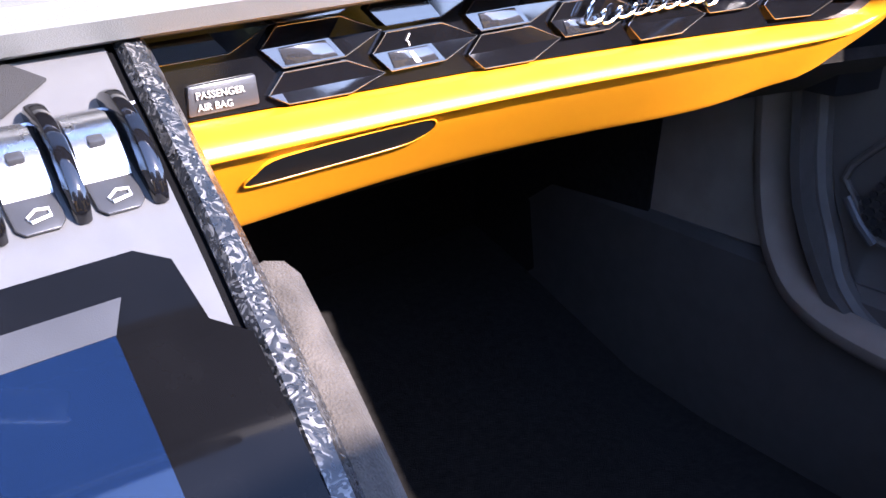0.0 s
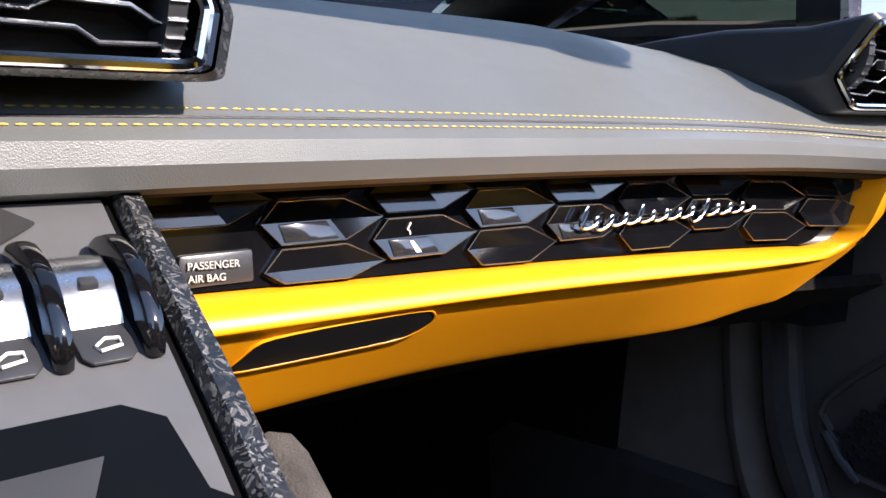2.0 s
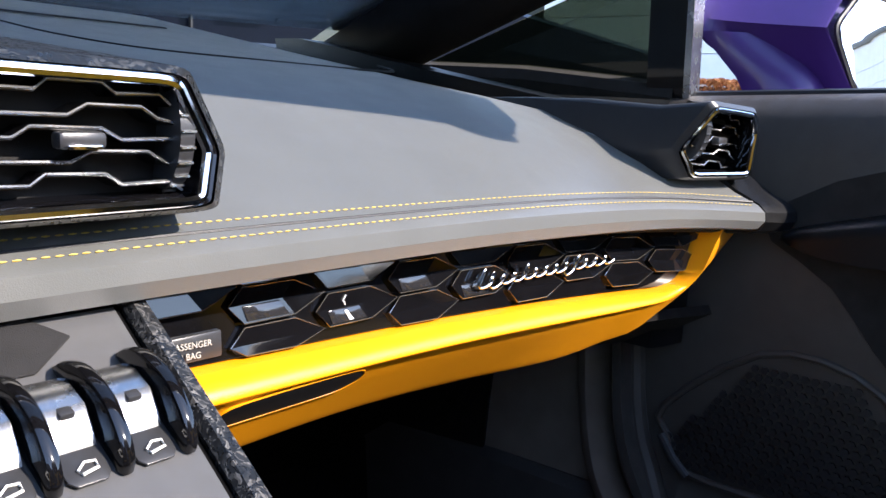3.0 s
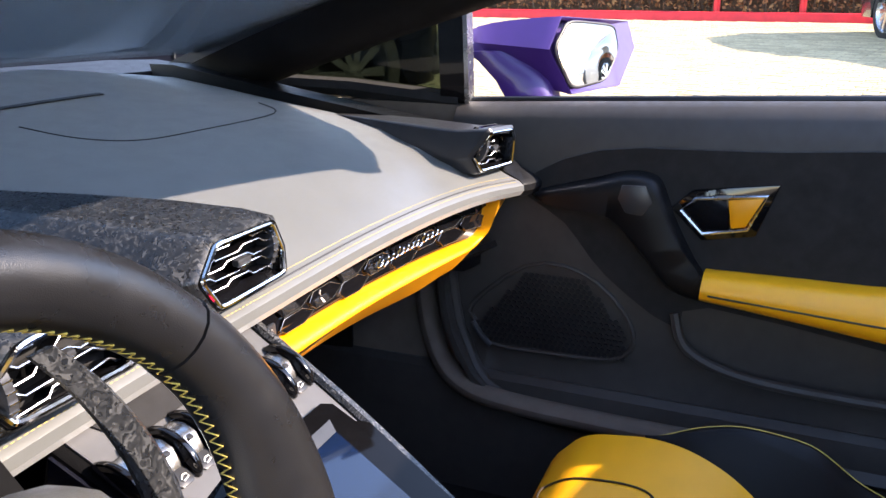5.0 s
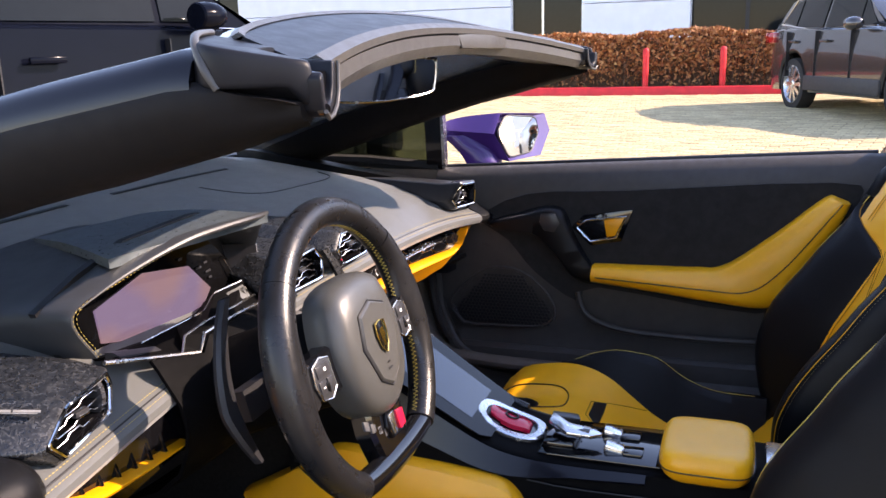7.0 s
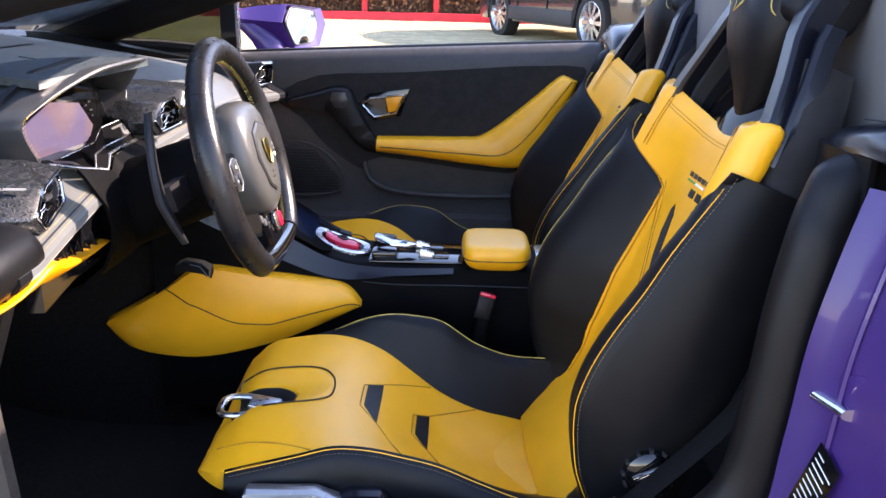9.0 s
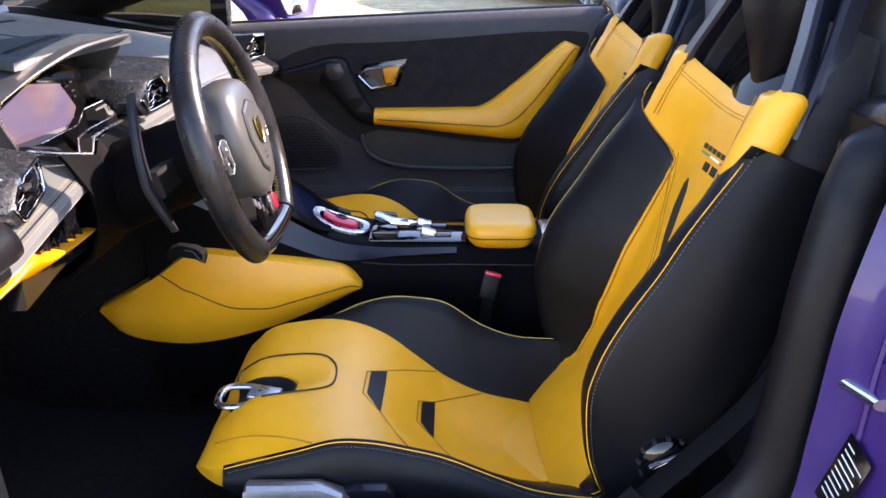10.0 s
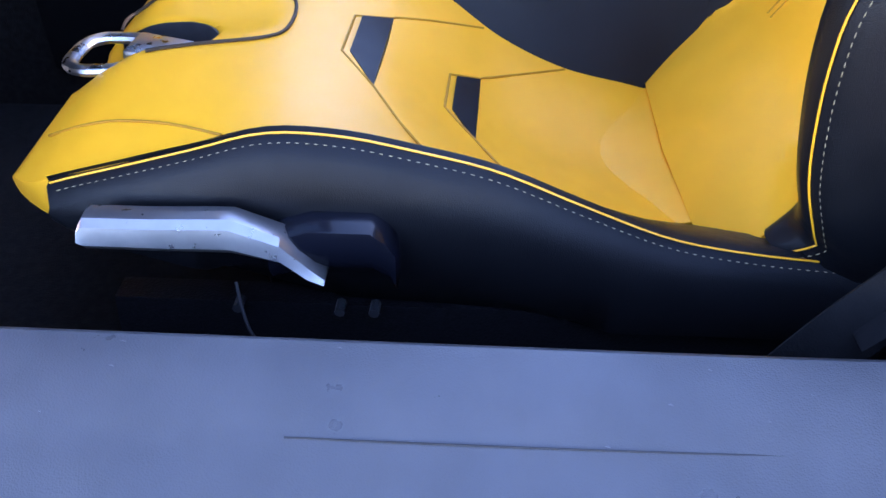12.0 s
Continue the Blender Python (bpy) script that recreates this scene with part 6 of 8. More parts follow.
for sg in (-1, 1):
    part("screen_side_bevel", sheet([[face(CX + sg * (scr_half(y) + e), y, 0.0060 + e * 0.1) for e in (0.0005, 0.004)] for y in np.linspace(0.045, 0.217, 10)], 0.001), GLOSS, co)
for x0, x1 in ((0.033, 0.062), (-0.002, 0.0315), (-0.038, -0.0035)):
    part("key_outline", tube([face(CX + x, y, 0.0073) for x, y in ((x0, 0.201), (x1, 0.201), (x1, 0.2145), (x0, 0.2145))], 0.00022, 4, True), SATINB, co)
    part("screen_key", sheet([[face(CX + x, y, 0.0072) for x in np.linspace(x0, x1, 4)] for y in (0.201, 0.207, 0.214)], -0.0008), DARKGLASS, co, "glass screen key")
bm = bmesh.new()
add_tube(bm, [face(CX + 0.040, 0.2065, 0.0076), face(CX + 0.043, 0.209, 0.0076), face(CX + 0.046, 0.211, 0.0076), face(CX + 0.050, 0.211, 0.0076), face(CX + 0.053, 0.209, 0.0076), face(CX + 0.056, 0.2065, 0.0076)], 0.00036, 4)
add_tube(bm, [face(CX + x, y, 0.0076) for x, y in ((0.0385, 0.2055), (0.0425, 0.2048), (0.0535, 0.2048), (0.0575, 0.2055))], 0.0003, 4)
for x in (0.0435, 0.0525):
    add_tube(bm, [face(CX + x + 0.0016 * math.cos(a), 0.2055 + 0.0016 * math.sin(a), 0.0076) for a in np.linspace(0, 2 * math.pi, 8, False)], 0.0003, 4, True)
part("symbol", bm, PRINT, co)
# start button with red flap
def oval(rx, ry, h, n=28):
    return [face(CX + rx * math.copysign(abs(math.cos(a)) ** 0.7, math.cos(a)), -0.010 + ry * math.copysign(abs(math.sin(a)) ** 0.8, math.sin(a)), h) for a in np.linspace(0, 2 * math.pi, n, False)]
part("button_frame", loft([oval(0.046, 0.060, 0.001), oval(0.046, 0.060, 0.006), oval(0.043, 0.057, 0.009), oval(0.033, 0.045, 0.008), oval(0.031, 0.043, 0.001)], True, False), SILVER, co, "satin silver oval frame", 40)
part("button_well", loft([oval(0.033, 0.045, 0.0015), oval(0.02, 0.03, 0.001), oval(0.004, 0.006, 0.001)]), GLOSS, co)
part("start_flap", loft([[V(CX + dx, y, z) for dx, z in ((-w, z0), (-w, z0 + 0.008), (-w * 0.6, z0 + 0.013), (w * 0.6, z0 + 0.013), (w, z0 + 0.008), (w, z0))] for y, z0, w in ((-0.044, 0.534, 0.010), (-0.036, 0.539, 0.016), (-0.014, 0.544, 0.019), (0.010, 0.553, 0.017), (0.022, 0.560, 0.011))], True), RED, co, "red start button flap")
part("flap_ring", tube([V(CX + 0.009 * math.cos(a), -0.012 + 0.010 * math.sin(a), 0.5600 + 0.003 * math.sin(a)) for a in np.linspace(0, 2 * math.pi, 16, False)], 0.0018, 6, True), PLASTIC, co)
# deck behind, gear levers
part("deck_plate", box((CX, -0.165, 0.531), (0.135, 0.19, 0.006), 0.002), GLOSS, co)
part("reverse_lever", prism([V(CX - 0.046, -0.112, 0.556), V(CX - 0.040, -0.150, 0.552), V(CX - 0.026, -0.166, 0.551), V(CX - 0.012, -0.150, 0.554), V(CX - 0.016, -0.112, 0.560), V(CX + 0.002, -0.090, 0.563), V(CX + 0.012, -0.078, 0.562), V(CX - 0.018, -0.078, 0.561)], (0, 0, 0.007), 0.002), SILVER, co, "satin silver reverse lever")
part("lever_slot", box((CX - 0.028, -0.132, 0.5612), (0.010, 0.028, 0.003), 0.001), GLOSS, co)
part("lever_base", box((CX - 0.01, -0.10, 0.540), (0.09, 0.05, 0.016), 0.004), GLOSS, co)
part("lever_cap", box((CX + 0.025, -0.098, 0.556), (0.022, 0.045, 0.010), 0.003, turn=turned(10, 0, 20)), SATINB, co)
for dx, dy in ((0.025, -0.175), (-0.030, -0.185)):
    part("rocker_key", box((CX + dx, dy, 0.538), (0.024, 0.03, 0.014), 0.003, turn=turned(15)), SILVER, co)
    part("key_well", box((CX + dx, dy - 0.03, 0.5355), (0.03, 0.03, 0.006), 0.002), GLOSS, co)
part("rear_tray", box((CX + 0.01, -0.44, 0.528), (0.12, 0.06, 0.012), 0.003), SILVER, co, "silver tray behind the armrest")
part("seam_line", tube([V(CX - 0.085 - 0.012, y, cz(y) - 0.032) for y in np.linspace(-0.55, -0.06, 12)], 0.0013, 6), PLASTIC, co)

ar = thing("console_armrest", "small padded yellow leather console armrest with dark piping", "armrest", (0.025, -0.325, 0.53))
def pad_ring(z, k):
    return [V(0.025 + 0.080 * k * math.copysign(abs(math.cos(t)) ** 0.42, math.cos(t)), -0.325 + 0.068 * k * math.copysign(abs(math.sin(t)) ** 0.42, math.sin(t)), z) for t in np.linspace(0, 2 * math.pi, 44, False)]
part("pad", loft([pad_ring(z, k) for z, k in ((0.528, 0.74), (0.531, 0.82), (0.540, 0.93), (0.549, 0.985), (0.553, 1.0), (0.562, 0.995), (0.570, 0.97), (0.575, 0.92), (0.578, 0.84), (0.579, 0.70), (0.5795, 0.4))]), YELLOW, ar, "", 60)
part("piping", tube([p + V(0, 0, 0.0) for p in pad_ring(0.553, 1.002)], 0.0012, 6, True), PLASTIC, ar)

# yellow knee pad on the driver's side of the tunnel
kp = thing("knee_pad", "yellow leather knee pad with a dark seam on the tunnel", "knee pad", (-0.08, 0.2, 0.36))
top = curve([V(-0.050, 0.445, 0.412), V(-0.066, 0.385, 0.448), V(-0.080, 0.316, 0.492), V(-0.085, 0.245, 0.537), V(-0.082, 0.15, 0.528), V(-0.070, 0.06, 0.514), V(-0.062, -0.026, 0.496), V(-0.060, -0.060, 0.462)], 5)
bot = curve([V(-0.050, 0.449, 0.398), V(-0.068, 0.395, 0.358), V(-0.082, 0.305, 0.347), V(-0.085, 0.22, 0.353), V(-0.080, 0.12, 0.378), V(-0.070, 0.04, 0.407), V(-0.062, -0.032, 0.440), V(-0.060, -0.060, 0.454)], 5)
rings = []
for a, b in zip(top, bot):
    m = (a + b) / 2
    bul = min(0.016, (a - b).length * 0.20)
    rings.append([a + V(0.05, 0, -0.004), a + V(0.012, 0, 0.002), a + V(-0.004, 0, -0.004), a.lerp(b, 0.22) + V(-bul * 0.7, 0, 0), m + V(-bul, 0, 0), a.lerp(b, 0.8) + V(-bul * 0.75, 0, 0), b + V(-0.003, 0, 0.004), b + V(0.012, 0, -0.002), b + V(0.05, 0, 0.004)])
part("pad", loft(rings), YELLOW, kp)
def pad_pt(i, f):
    a, b = top[i], bot[i]
    bul = min(0.016, (a - b).length * 0.20)
    return a.lerp(b, f) + V(interp(f, [0, 0.22, 0.5, 0.8, 1.0], [-0.004, -0.7 * bul, -bul, -0.75 * bul, -0.003]) - 0.0004, 0, 0)
n0 = 10
seam = [pad_pt(i, interp((i - n0) / (len(top) - 1 - n0), [0, 0.12, 0.3, 0.45, 0.75, 1.0], [0.0, 0.32, 0.62, 0.70, 0.62, 0.5])) for i in range(n0, len(top))]
part("seam", tube(curve(seam, 3), 0.0012, 6), SEAMD, kp)
# steering column lever housing under the wheel, ignition side
uc = thing("column_lever_bracket", "black bracket with bright edge under the column", "bracket", (-0.14, 0.27, 0.55))
part("bracket", loft([[V(-0.185 + dx, y, z + dz) for dx, dz in ((-0.016, 0.0), (-0.012, 0.012), (0.014, 0.014), (0.018, 0.0), (0.0, -0.008))] for y, z in ((0.195, 0.560), (0.21, 0.568), (0.240, 0.572), (0.255, 0.565))]), BELT, uc)
part("edge", tube([V(-0.201, 0.196, 0.561), V(-0.198, 0.210, 0.578), V(-0.197, 0.240, 0.584)], 0.0011, 6), GLOSS, uc)
# pedals
for x, w, h, l in ((-0.30, 0.05, 0.32, "accelerator"), (-0.42, 0.07, 0.34, "brake")):
    pd = thing("pedal", "metal " + l + " pedal in the dark footwell", "pedal", (x, 0.68, h))
    part("pad", box((x, 0.66, h), (w, 0.015, 0.10), 0.004, turn=turned(-25)), SILVER, pd)
    part("arm", tube([V(x, 0.67, h), V(x, 0.74, h + 0.15), V(x, 0.76, h + 0.28)], 0.01, 8), PLASTIC, pd)

# ---- steering wheel ----
WC = V(-0.2897, 0.107, 0.7887)
TI = radians(15.7)
WU = V(0, math.sin(TI), math.cos(TI))
WN = V(0, -math.cos(TI), math.sin(TI))
WR = V(1, 0, 0)
def wp(a, b, d=0.0):
    """A place by the wheel: right, up in its plane, towards the driver."""
    return WC + WR * a + WU * b + WN * d
sw = thing("steering_wheel", "black leather flat-bottomed steering wheel with yellow baseball stitching", "steering wheel", tuple(WC))
RR = 0.177
def rim_xy(t):
    """Outline of the rim with a flat foot; t in turns from the top, clockwise."""
    a = 2 * math.pi * t
    x, y = RR * 1.0 * math.sin(a), RR * math.cos(a)
    floor_y = -0.145
    if y < floor_y:
        y = floor_y - (floor_y - y) * 0.25
    return x, y
def rim_piece(t0, t1, r, n=44, m=18):
    """A stretch of the rim; the grips swell inwards into thumb rests at the spokes."""
    rings = []
    for t in np.linspace(t0, t1, n):
        x, y = rim_xy(t)
        k = math.hypot(x, y)
        side = abs(((t + 0.5) % 1) - 0.5)
        swell = 0.019 * math.exp(-((side - 0.232) / 0.050) ** 2)
        thick = 1 + 0.06 * math.exp(-((side - 0.232) / 0.06) ** 2)
        ring = []
        for j in range(m):
            a = 2 * math.pi * j / m
            c = math.cos(a)
            q = k + (r * c if c > 0 else (r + swell) * c)
            ring.append(wp(x / k * q, y / k * q, 0.012 + r * thick * math.sin(a) * (1 - 0.25 * swell / 0.019 * max(0.0, -c) ** 2)))
        rings.append(ring)
    return loft(rings)
part("rim_top", rim_piece(-0.137, 0.137, 0.0192), RUBBER, sw, "smooth black leather rim")
part("rim_right", rim_piece(0.138, 0.405, 0.0200), RUBBER, sw, "black leather grip")
part("rim_left", rim_piece(-0.405, -0.138, 0.0200), RUBBER, sw, "black leather grip")
part("rim_foot", rim_piece(0.4055, 0.5945, 0.0180), GLOSS, sw, "gloss black flat foot of the rim")
for sg in (-1, 1):
    bm = bmesh.new()
    pts = []
    for i, t in enumerate(np.linspace(0.02, 0.40, 130)):
        x, y = rim_xy(t)
        k = 1 - ((0.0190 if t < 0.138 else 0.0200) + 0.019 * math.exp(-((t - 0.232) / 0.050) ** 2)) / math.hypot(x, y)
        off = 0.0034 if i % 2 else -0.0034
        pts.append(wp(sg * x * k, y * k, 0.0125 + off))
    for a, b in zip(pts, pts[1:]):
        add_tube(bm, [a, b], 0.00042, 4)
    part("stitching", bm, YTHREAD, sw, "yellow baseball stitching")
# hub
hub = [(-0.075, 0.055), (-0.055, 0.085), (0.0, 0.094), (0.055, 0.085), (0.075, 0.055), (0.082, 0.0), (0.070, -0.050), (0.040, -0.082), (0.0, -0.092), (-0.040, -0.082), (-0.070, -0.050), (-0.082, 0.0)]
hp = curve([(a, b, 0) for a, b in hub], 3, True)
part("hub", loft([[wp(p.x * k, p.y * k, d) for p in hp] for k, d in ((0.96, -0.012), (1.0, 0.004), (0.99, 0.020), (0.93, 0.033), (0.80, 0.041), (0.50, 0.043), (0.2, 0.043))]), HUB, sw, "grey-black leather airbag hub", angle=60)
ins = [(-0.036, 0.044), (0.0, 0.056), (0.036, 0.044), (0.046, 0.005), (0.026, -0.042), (0.0, -0.056), (-0.026, -0.042), (-0.046, 0.005)]
hb = part("hub_inset", loft([[wp(a * k, b * k, d) for a, b in ins] for k, d in ((1.0, 0.0405), (0.985, 0.0445), (0.94, 0.0465))]), HUB, sw)
part("inset_groove", tube([wp(a * 1.01, b * 1.01, 0.0435) for a, b in ins], 0.0012, 6, True), PLASTIC, sw)
shd = [(-0.0125, 0.026), (0.0, 0.0285), (0.0125, 0.026), (0.0135, 0.012), (0.009, -0.004), (0.0, -0.013), (-0.009, -0.004), (-0.0135, 0.012)]
em = part("badge", prism([wp(a, b, 0.0470) for a, b in shd], WN * 0.0022, 0.0006), GLOSS, sw, "black shield badge with gold edge")
part("badge_rim", tube([wp(a, b, 0.0495) for a, b in shd], 0.0013, 6, True), GOLD, em)
part("badge_mark", prism([wp(a, b, 0.0494) for a, b in ((-0.006, 0.018), (0.004, 0.019), (0.007, 0.009), (0.002, 0.003), (0.003, -0.005), (-0.002, -0.004), (-0.004, 0.006))], WN * 0.0008), GOLD, em)
bm = bmesh.new()
for w, b in ((0.006, -0.026), (0.012, -0.034)):
    add_box(bm, wp(0, b, 0.0473), (w, 0.0006, 0.0022), turned(-15.7))
part("print_bars", bm, PLASTIC, sw)
# spokes
for sg in (-1, 1):
    part("spoke", loft([[wp(sg * a, b, d) for b, d in ((h, -0.006), (h, 0.014), (h - 0.004, 0.019), (-h + 0.004, 0.019), (-h, 0.014), (-h, -0.006))] for a, h in ((0.07, 0.030), (0.10, 0.026), (0.135, 0.028), (0.163, 0.034))]), GLOSS, sw, "black spoke")
    part("spoke_cover", loft([[wp(sg * a, b, d) for b, d in ((h + 0.005, 0.0), (h, 0.021), (-h, 0.021), (-h - 0.005, 0.0))] for a, h in ((0.136, 0.024), (0.152, 0.030), (0.167, 0.036))]), RUBBER, sw)
    bx = [(0.098, 0.020), (0.118, 0.025), (0.137, 0.019), (0.140, -0.003), (0.132, -0.022), (0.112, -0.026), (0.097, -0.016)]
    pod = part("switch_pod", prism([wp(sg * a, b, 0.016) for a, b in bx], WN * 0.008, 0.002), SATINB, sw, "dark thumb switch pod")
    part("pod_rim", tube([wp(sg * a, b, 0.0235) for a, b in bx], 0.0012, 6, True), SILVER, pod)
    for a0, a1, b0, b1 in ((0.104, 0.133, 0.004, 0.018), (0.103, 0.115, -0.018, 0.000), (0.121, 0.134, -0.016, 0.000)):
        part("thumb_key", prism([wp(sg * a0, b0, 0.0235), wp(sg * a1, b0, 0.0235), wp(sg * a1, b1, 0.0235), wp(sg * a0, b1, 0.0235)], WN * 0.0025, 0.0007), SATINB, pod)
    part("thumb_roller", box(wp(sg * 0.118, -0.010, 0.025), (0.005, 0.005, 0.010), 0.001, turn=turned(-15.7)), GLOSS, pod)
    bm = bmesh.new()
    add_box(bm, wp(sg * 0.116, 0.011, 0.0265), (0.005, 0.0005, 0.004), turned(-15.7))
    add_box(bm, wp(sg * 0.127, -0.008, 0.0265), (0.005, 0.0005, 0.0015), turned(-15.7))
    part("symbol", bm, WHITEP, pod)
part("lower_spoke", loft([[wp(a, b, d) for a, d in ((-w, -0.004), (-w, 0.016), (-w + 0.005, 0.022), (w - 0.005, 0.022), (w, 0.016), (w, -0.004))] for b, w in ((-0.075, 0.045), (-0.10, 0.048), (-0.125, 0.042), (-0.147, 0.036))]), GLOSS, sw, "gloss black lower spoke")
mode = part("mode_switch", prism([wp(a, b, 0.022) for a, b in ((-0.012, -0.088), (0.030, -0.088), (0.034, -0.108), (0.026, -0.124), (-0.010, -0.124), (-0.018, -0.106))], WN * 0.005, 0.0015), GLOSS, sw)
part("silver_key", prism([wp(a, b, 0.0262) for a, b in ((-0.010, -0.092), (0.005, -0.092), (0.004, -0.120), (-0.008, -0.120))], WN * 0.003, 0.001), SILVER, mode)
part("red_key", prism([wp(a, b, 0.0262) for a, b in ((0.008, -0.094), (0.027, -0.096), (0.026, -0.118), (0.008, -0.119))], WN * 0.005, 0.0015), RED, mode, "glossy red mode key")
for i in range(4):
    a = -0.062 + 0.014 * i
    part("small_key", prism([wp(a, -0.078 - 0.009 * i, 0.018), wp(a + 0.011, -0.083 - 0.008 * i, 0.018), wp(a + 0.010, -0.095 - 0.008 * i, 0.018), wp(a - 0.001, -0.090 - 0.009 * i, 0.018)], WN * 0.004, 0.001), TOGGLEP, sw)
# column shroud and paddles
cs = thing("steering_column", "black column shroud with forged carbon shift paddles", "steering column", tuple(wp(0, 0, -0.1)))
part("shroud", loft([[wp(0.075 * k * math.cos(a), 0.062 * k * math.sin(a) - 0.004 - e, d) for a in np.linspace(0, 2 * math.pi, 24, False)] for k, d, e in ((0.9, -0.018, 0), (1.0, -0.03, 0), (1.05, -0.10, 0.006), (1.1, -0.22, 0.02), (1.0, -0.33, 0.03))]), CAVITYBLK, cs)
def paddle(sg, m):
    pts = [(0.126, 0.118, 0.016, 0), (0.148, 0.085, 0.020, 0), (0.166, 0.04, 0.024, 0), (0.172, 0.0, 0.027, 0), (0.171, -0.02, 0.024, 0), (0.166, -0.045, 0.018, 0), (0.158, -0.072, 0.009, 0)]
    rings = []
    for q in curve([(a, b, w) for a, b, w, d in pts], 4):
        d = interp(q.y, [-0.135, 0, 0.132], [-0.062, -0.074, -0.066])
        rings.append([wp(sg * (q.x - q.z * 0.5), q.y, d + 0.003), wp(sg * (q.x + q.z * 0.3), q.y, d + 0.005), wp(sg * (q.x + q.z * 0.5), q.y, d + 0.001), wp(sg * (q.x + q.z * 0.45), q.y, d - 0.004), wp(sg * (q.x - q.z * 0.4), q.y, d - 0.003)])
    return part("shift_paddle", loft(rings), m, cs, "forged carbon shift paddle" if m is CARBON else "dark shift paddle")
paddle(1, CARBON)
paddle(-1, PLASTIC)
for sg in (-1, 1):
    part("paddle_bracket", loft([[wp(sg * a, b, d) for b, d in ((0.012, -0.085), (0.012, -0.065), (-0.025, -0.065), (-0.025, -0.085))] for a in (0.06, 0.11, 0.150)]), PLASTIC, cs)

# ---- seats ----
SX, BKY, REC = -0.36, 0.0, 0.0
VV = [-0.47, -0.40, -0.34, -0.28, -0.22, -0.17, -0.12, -0.07, -0.02, 0.03, 0.08, 0.115]
OP = [0.349, 0.355, 0.366, 0.390, 0.416, 0.429, 0.439, 0.440, 0.426, 0.412, 0.398, 0.385]
OBU = [-0.10, -0.10, -0.115, -0.135, -0.155, -0.175, -0.187, -0.194, -0.198, -0.200, -0.199, -0.194]
OBW = [0.308, 0.303, 0.318, 0.342, 0.372, 0.398, 0.418, 0.428, 0.424, 0.412, 0.398, 0.385]
CW = [0.310, 0.298, 0.305, 0.318, 0.340, 0.372, 0.406, 0.426, 0.432, 0.431, 0.424, 0.405]
IBU = [0.14, 0.133, 0.126, 0.123, 0.126, 0.132, 0.142, 0.152, 0.165, 0.172, 0.175, 0.175]
IBW = [0.320, 0.304, 0.318, 0.335, 0.364, 0.400, 0.434, 0.452, 0.454, 0.446, 0.434, 0.412]
IP = [0.412, 0.412, 0.417, 0.440, 0.480, 0.490, 0.491, 0.478, 0.455, 0.44, 0.425, 0.40]
def tab(v, T):
    return smooth_interp(v, VV, T)
def cushion_z(u, v):
    """Height of the yellow seat face."""
    a, b, c = (tab(v, OBU), tab(v, OBW)), (0.0, tab(v, CW)), (tab(v, IBU), tab(v, IBW))
    if u < 0:
        t = min(1.0, u / a[0])
        z = b[1] + (a[1] - b[1]) * (t * t * (1.5 - 0.5 * t))
    else:
        t = min(1.0, u / c[0])
        z = b[1] + (c[1] - b[1]) * (t * t * (1.5 - 0.5 * t))
    # scooped mouth at the front
    du, dv = (u - 0.005) / 0.06, (v - 0.05) / 0.09
    r = du * du + dv * dv
    if r < 1:
        z -= 0.010 * (1 - r) ** 1.2
    # pocket for the lever
    e = min(u - pocket_l(v), pocket_r(v) - u, (v - 0.010) * 0.9)
    if e > 0:
        t = min(1.0, e / 0.010)
        z -= 0.024 * t * t * (3 - 2 * t)
    return z
def pocket_r(v):
    return interp(v, [0.010, 0.018, 0.03, 0.046, 0.075, 0.12], [-0.020, -0.002, 0.012, 0.020, 0.023, 0.022])
def pocket_l(v):
    return interp(v, [0.010, 0.03, 0.06, 0.12], [-0.046, -0.048, -0.050, -0.054])
def sp_(u, v, d=0.0):
    return V(SX + u, v, cushion_z(u, v) + d)


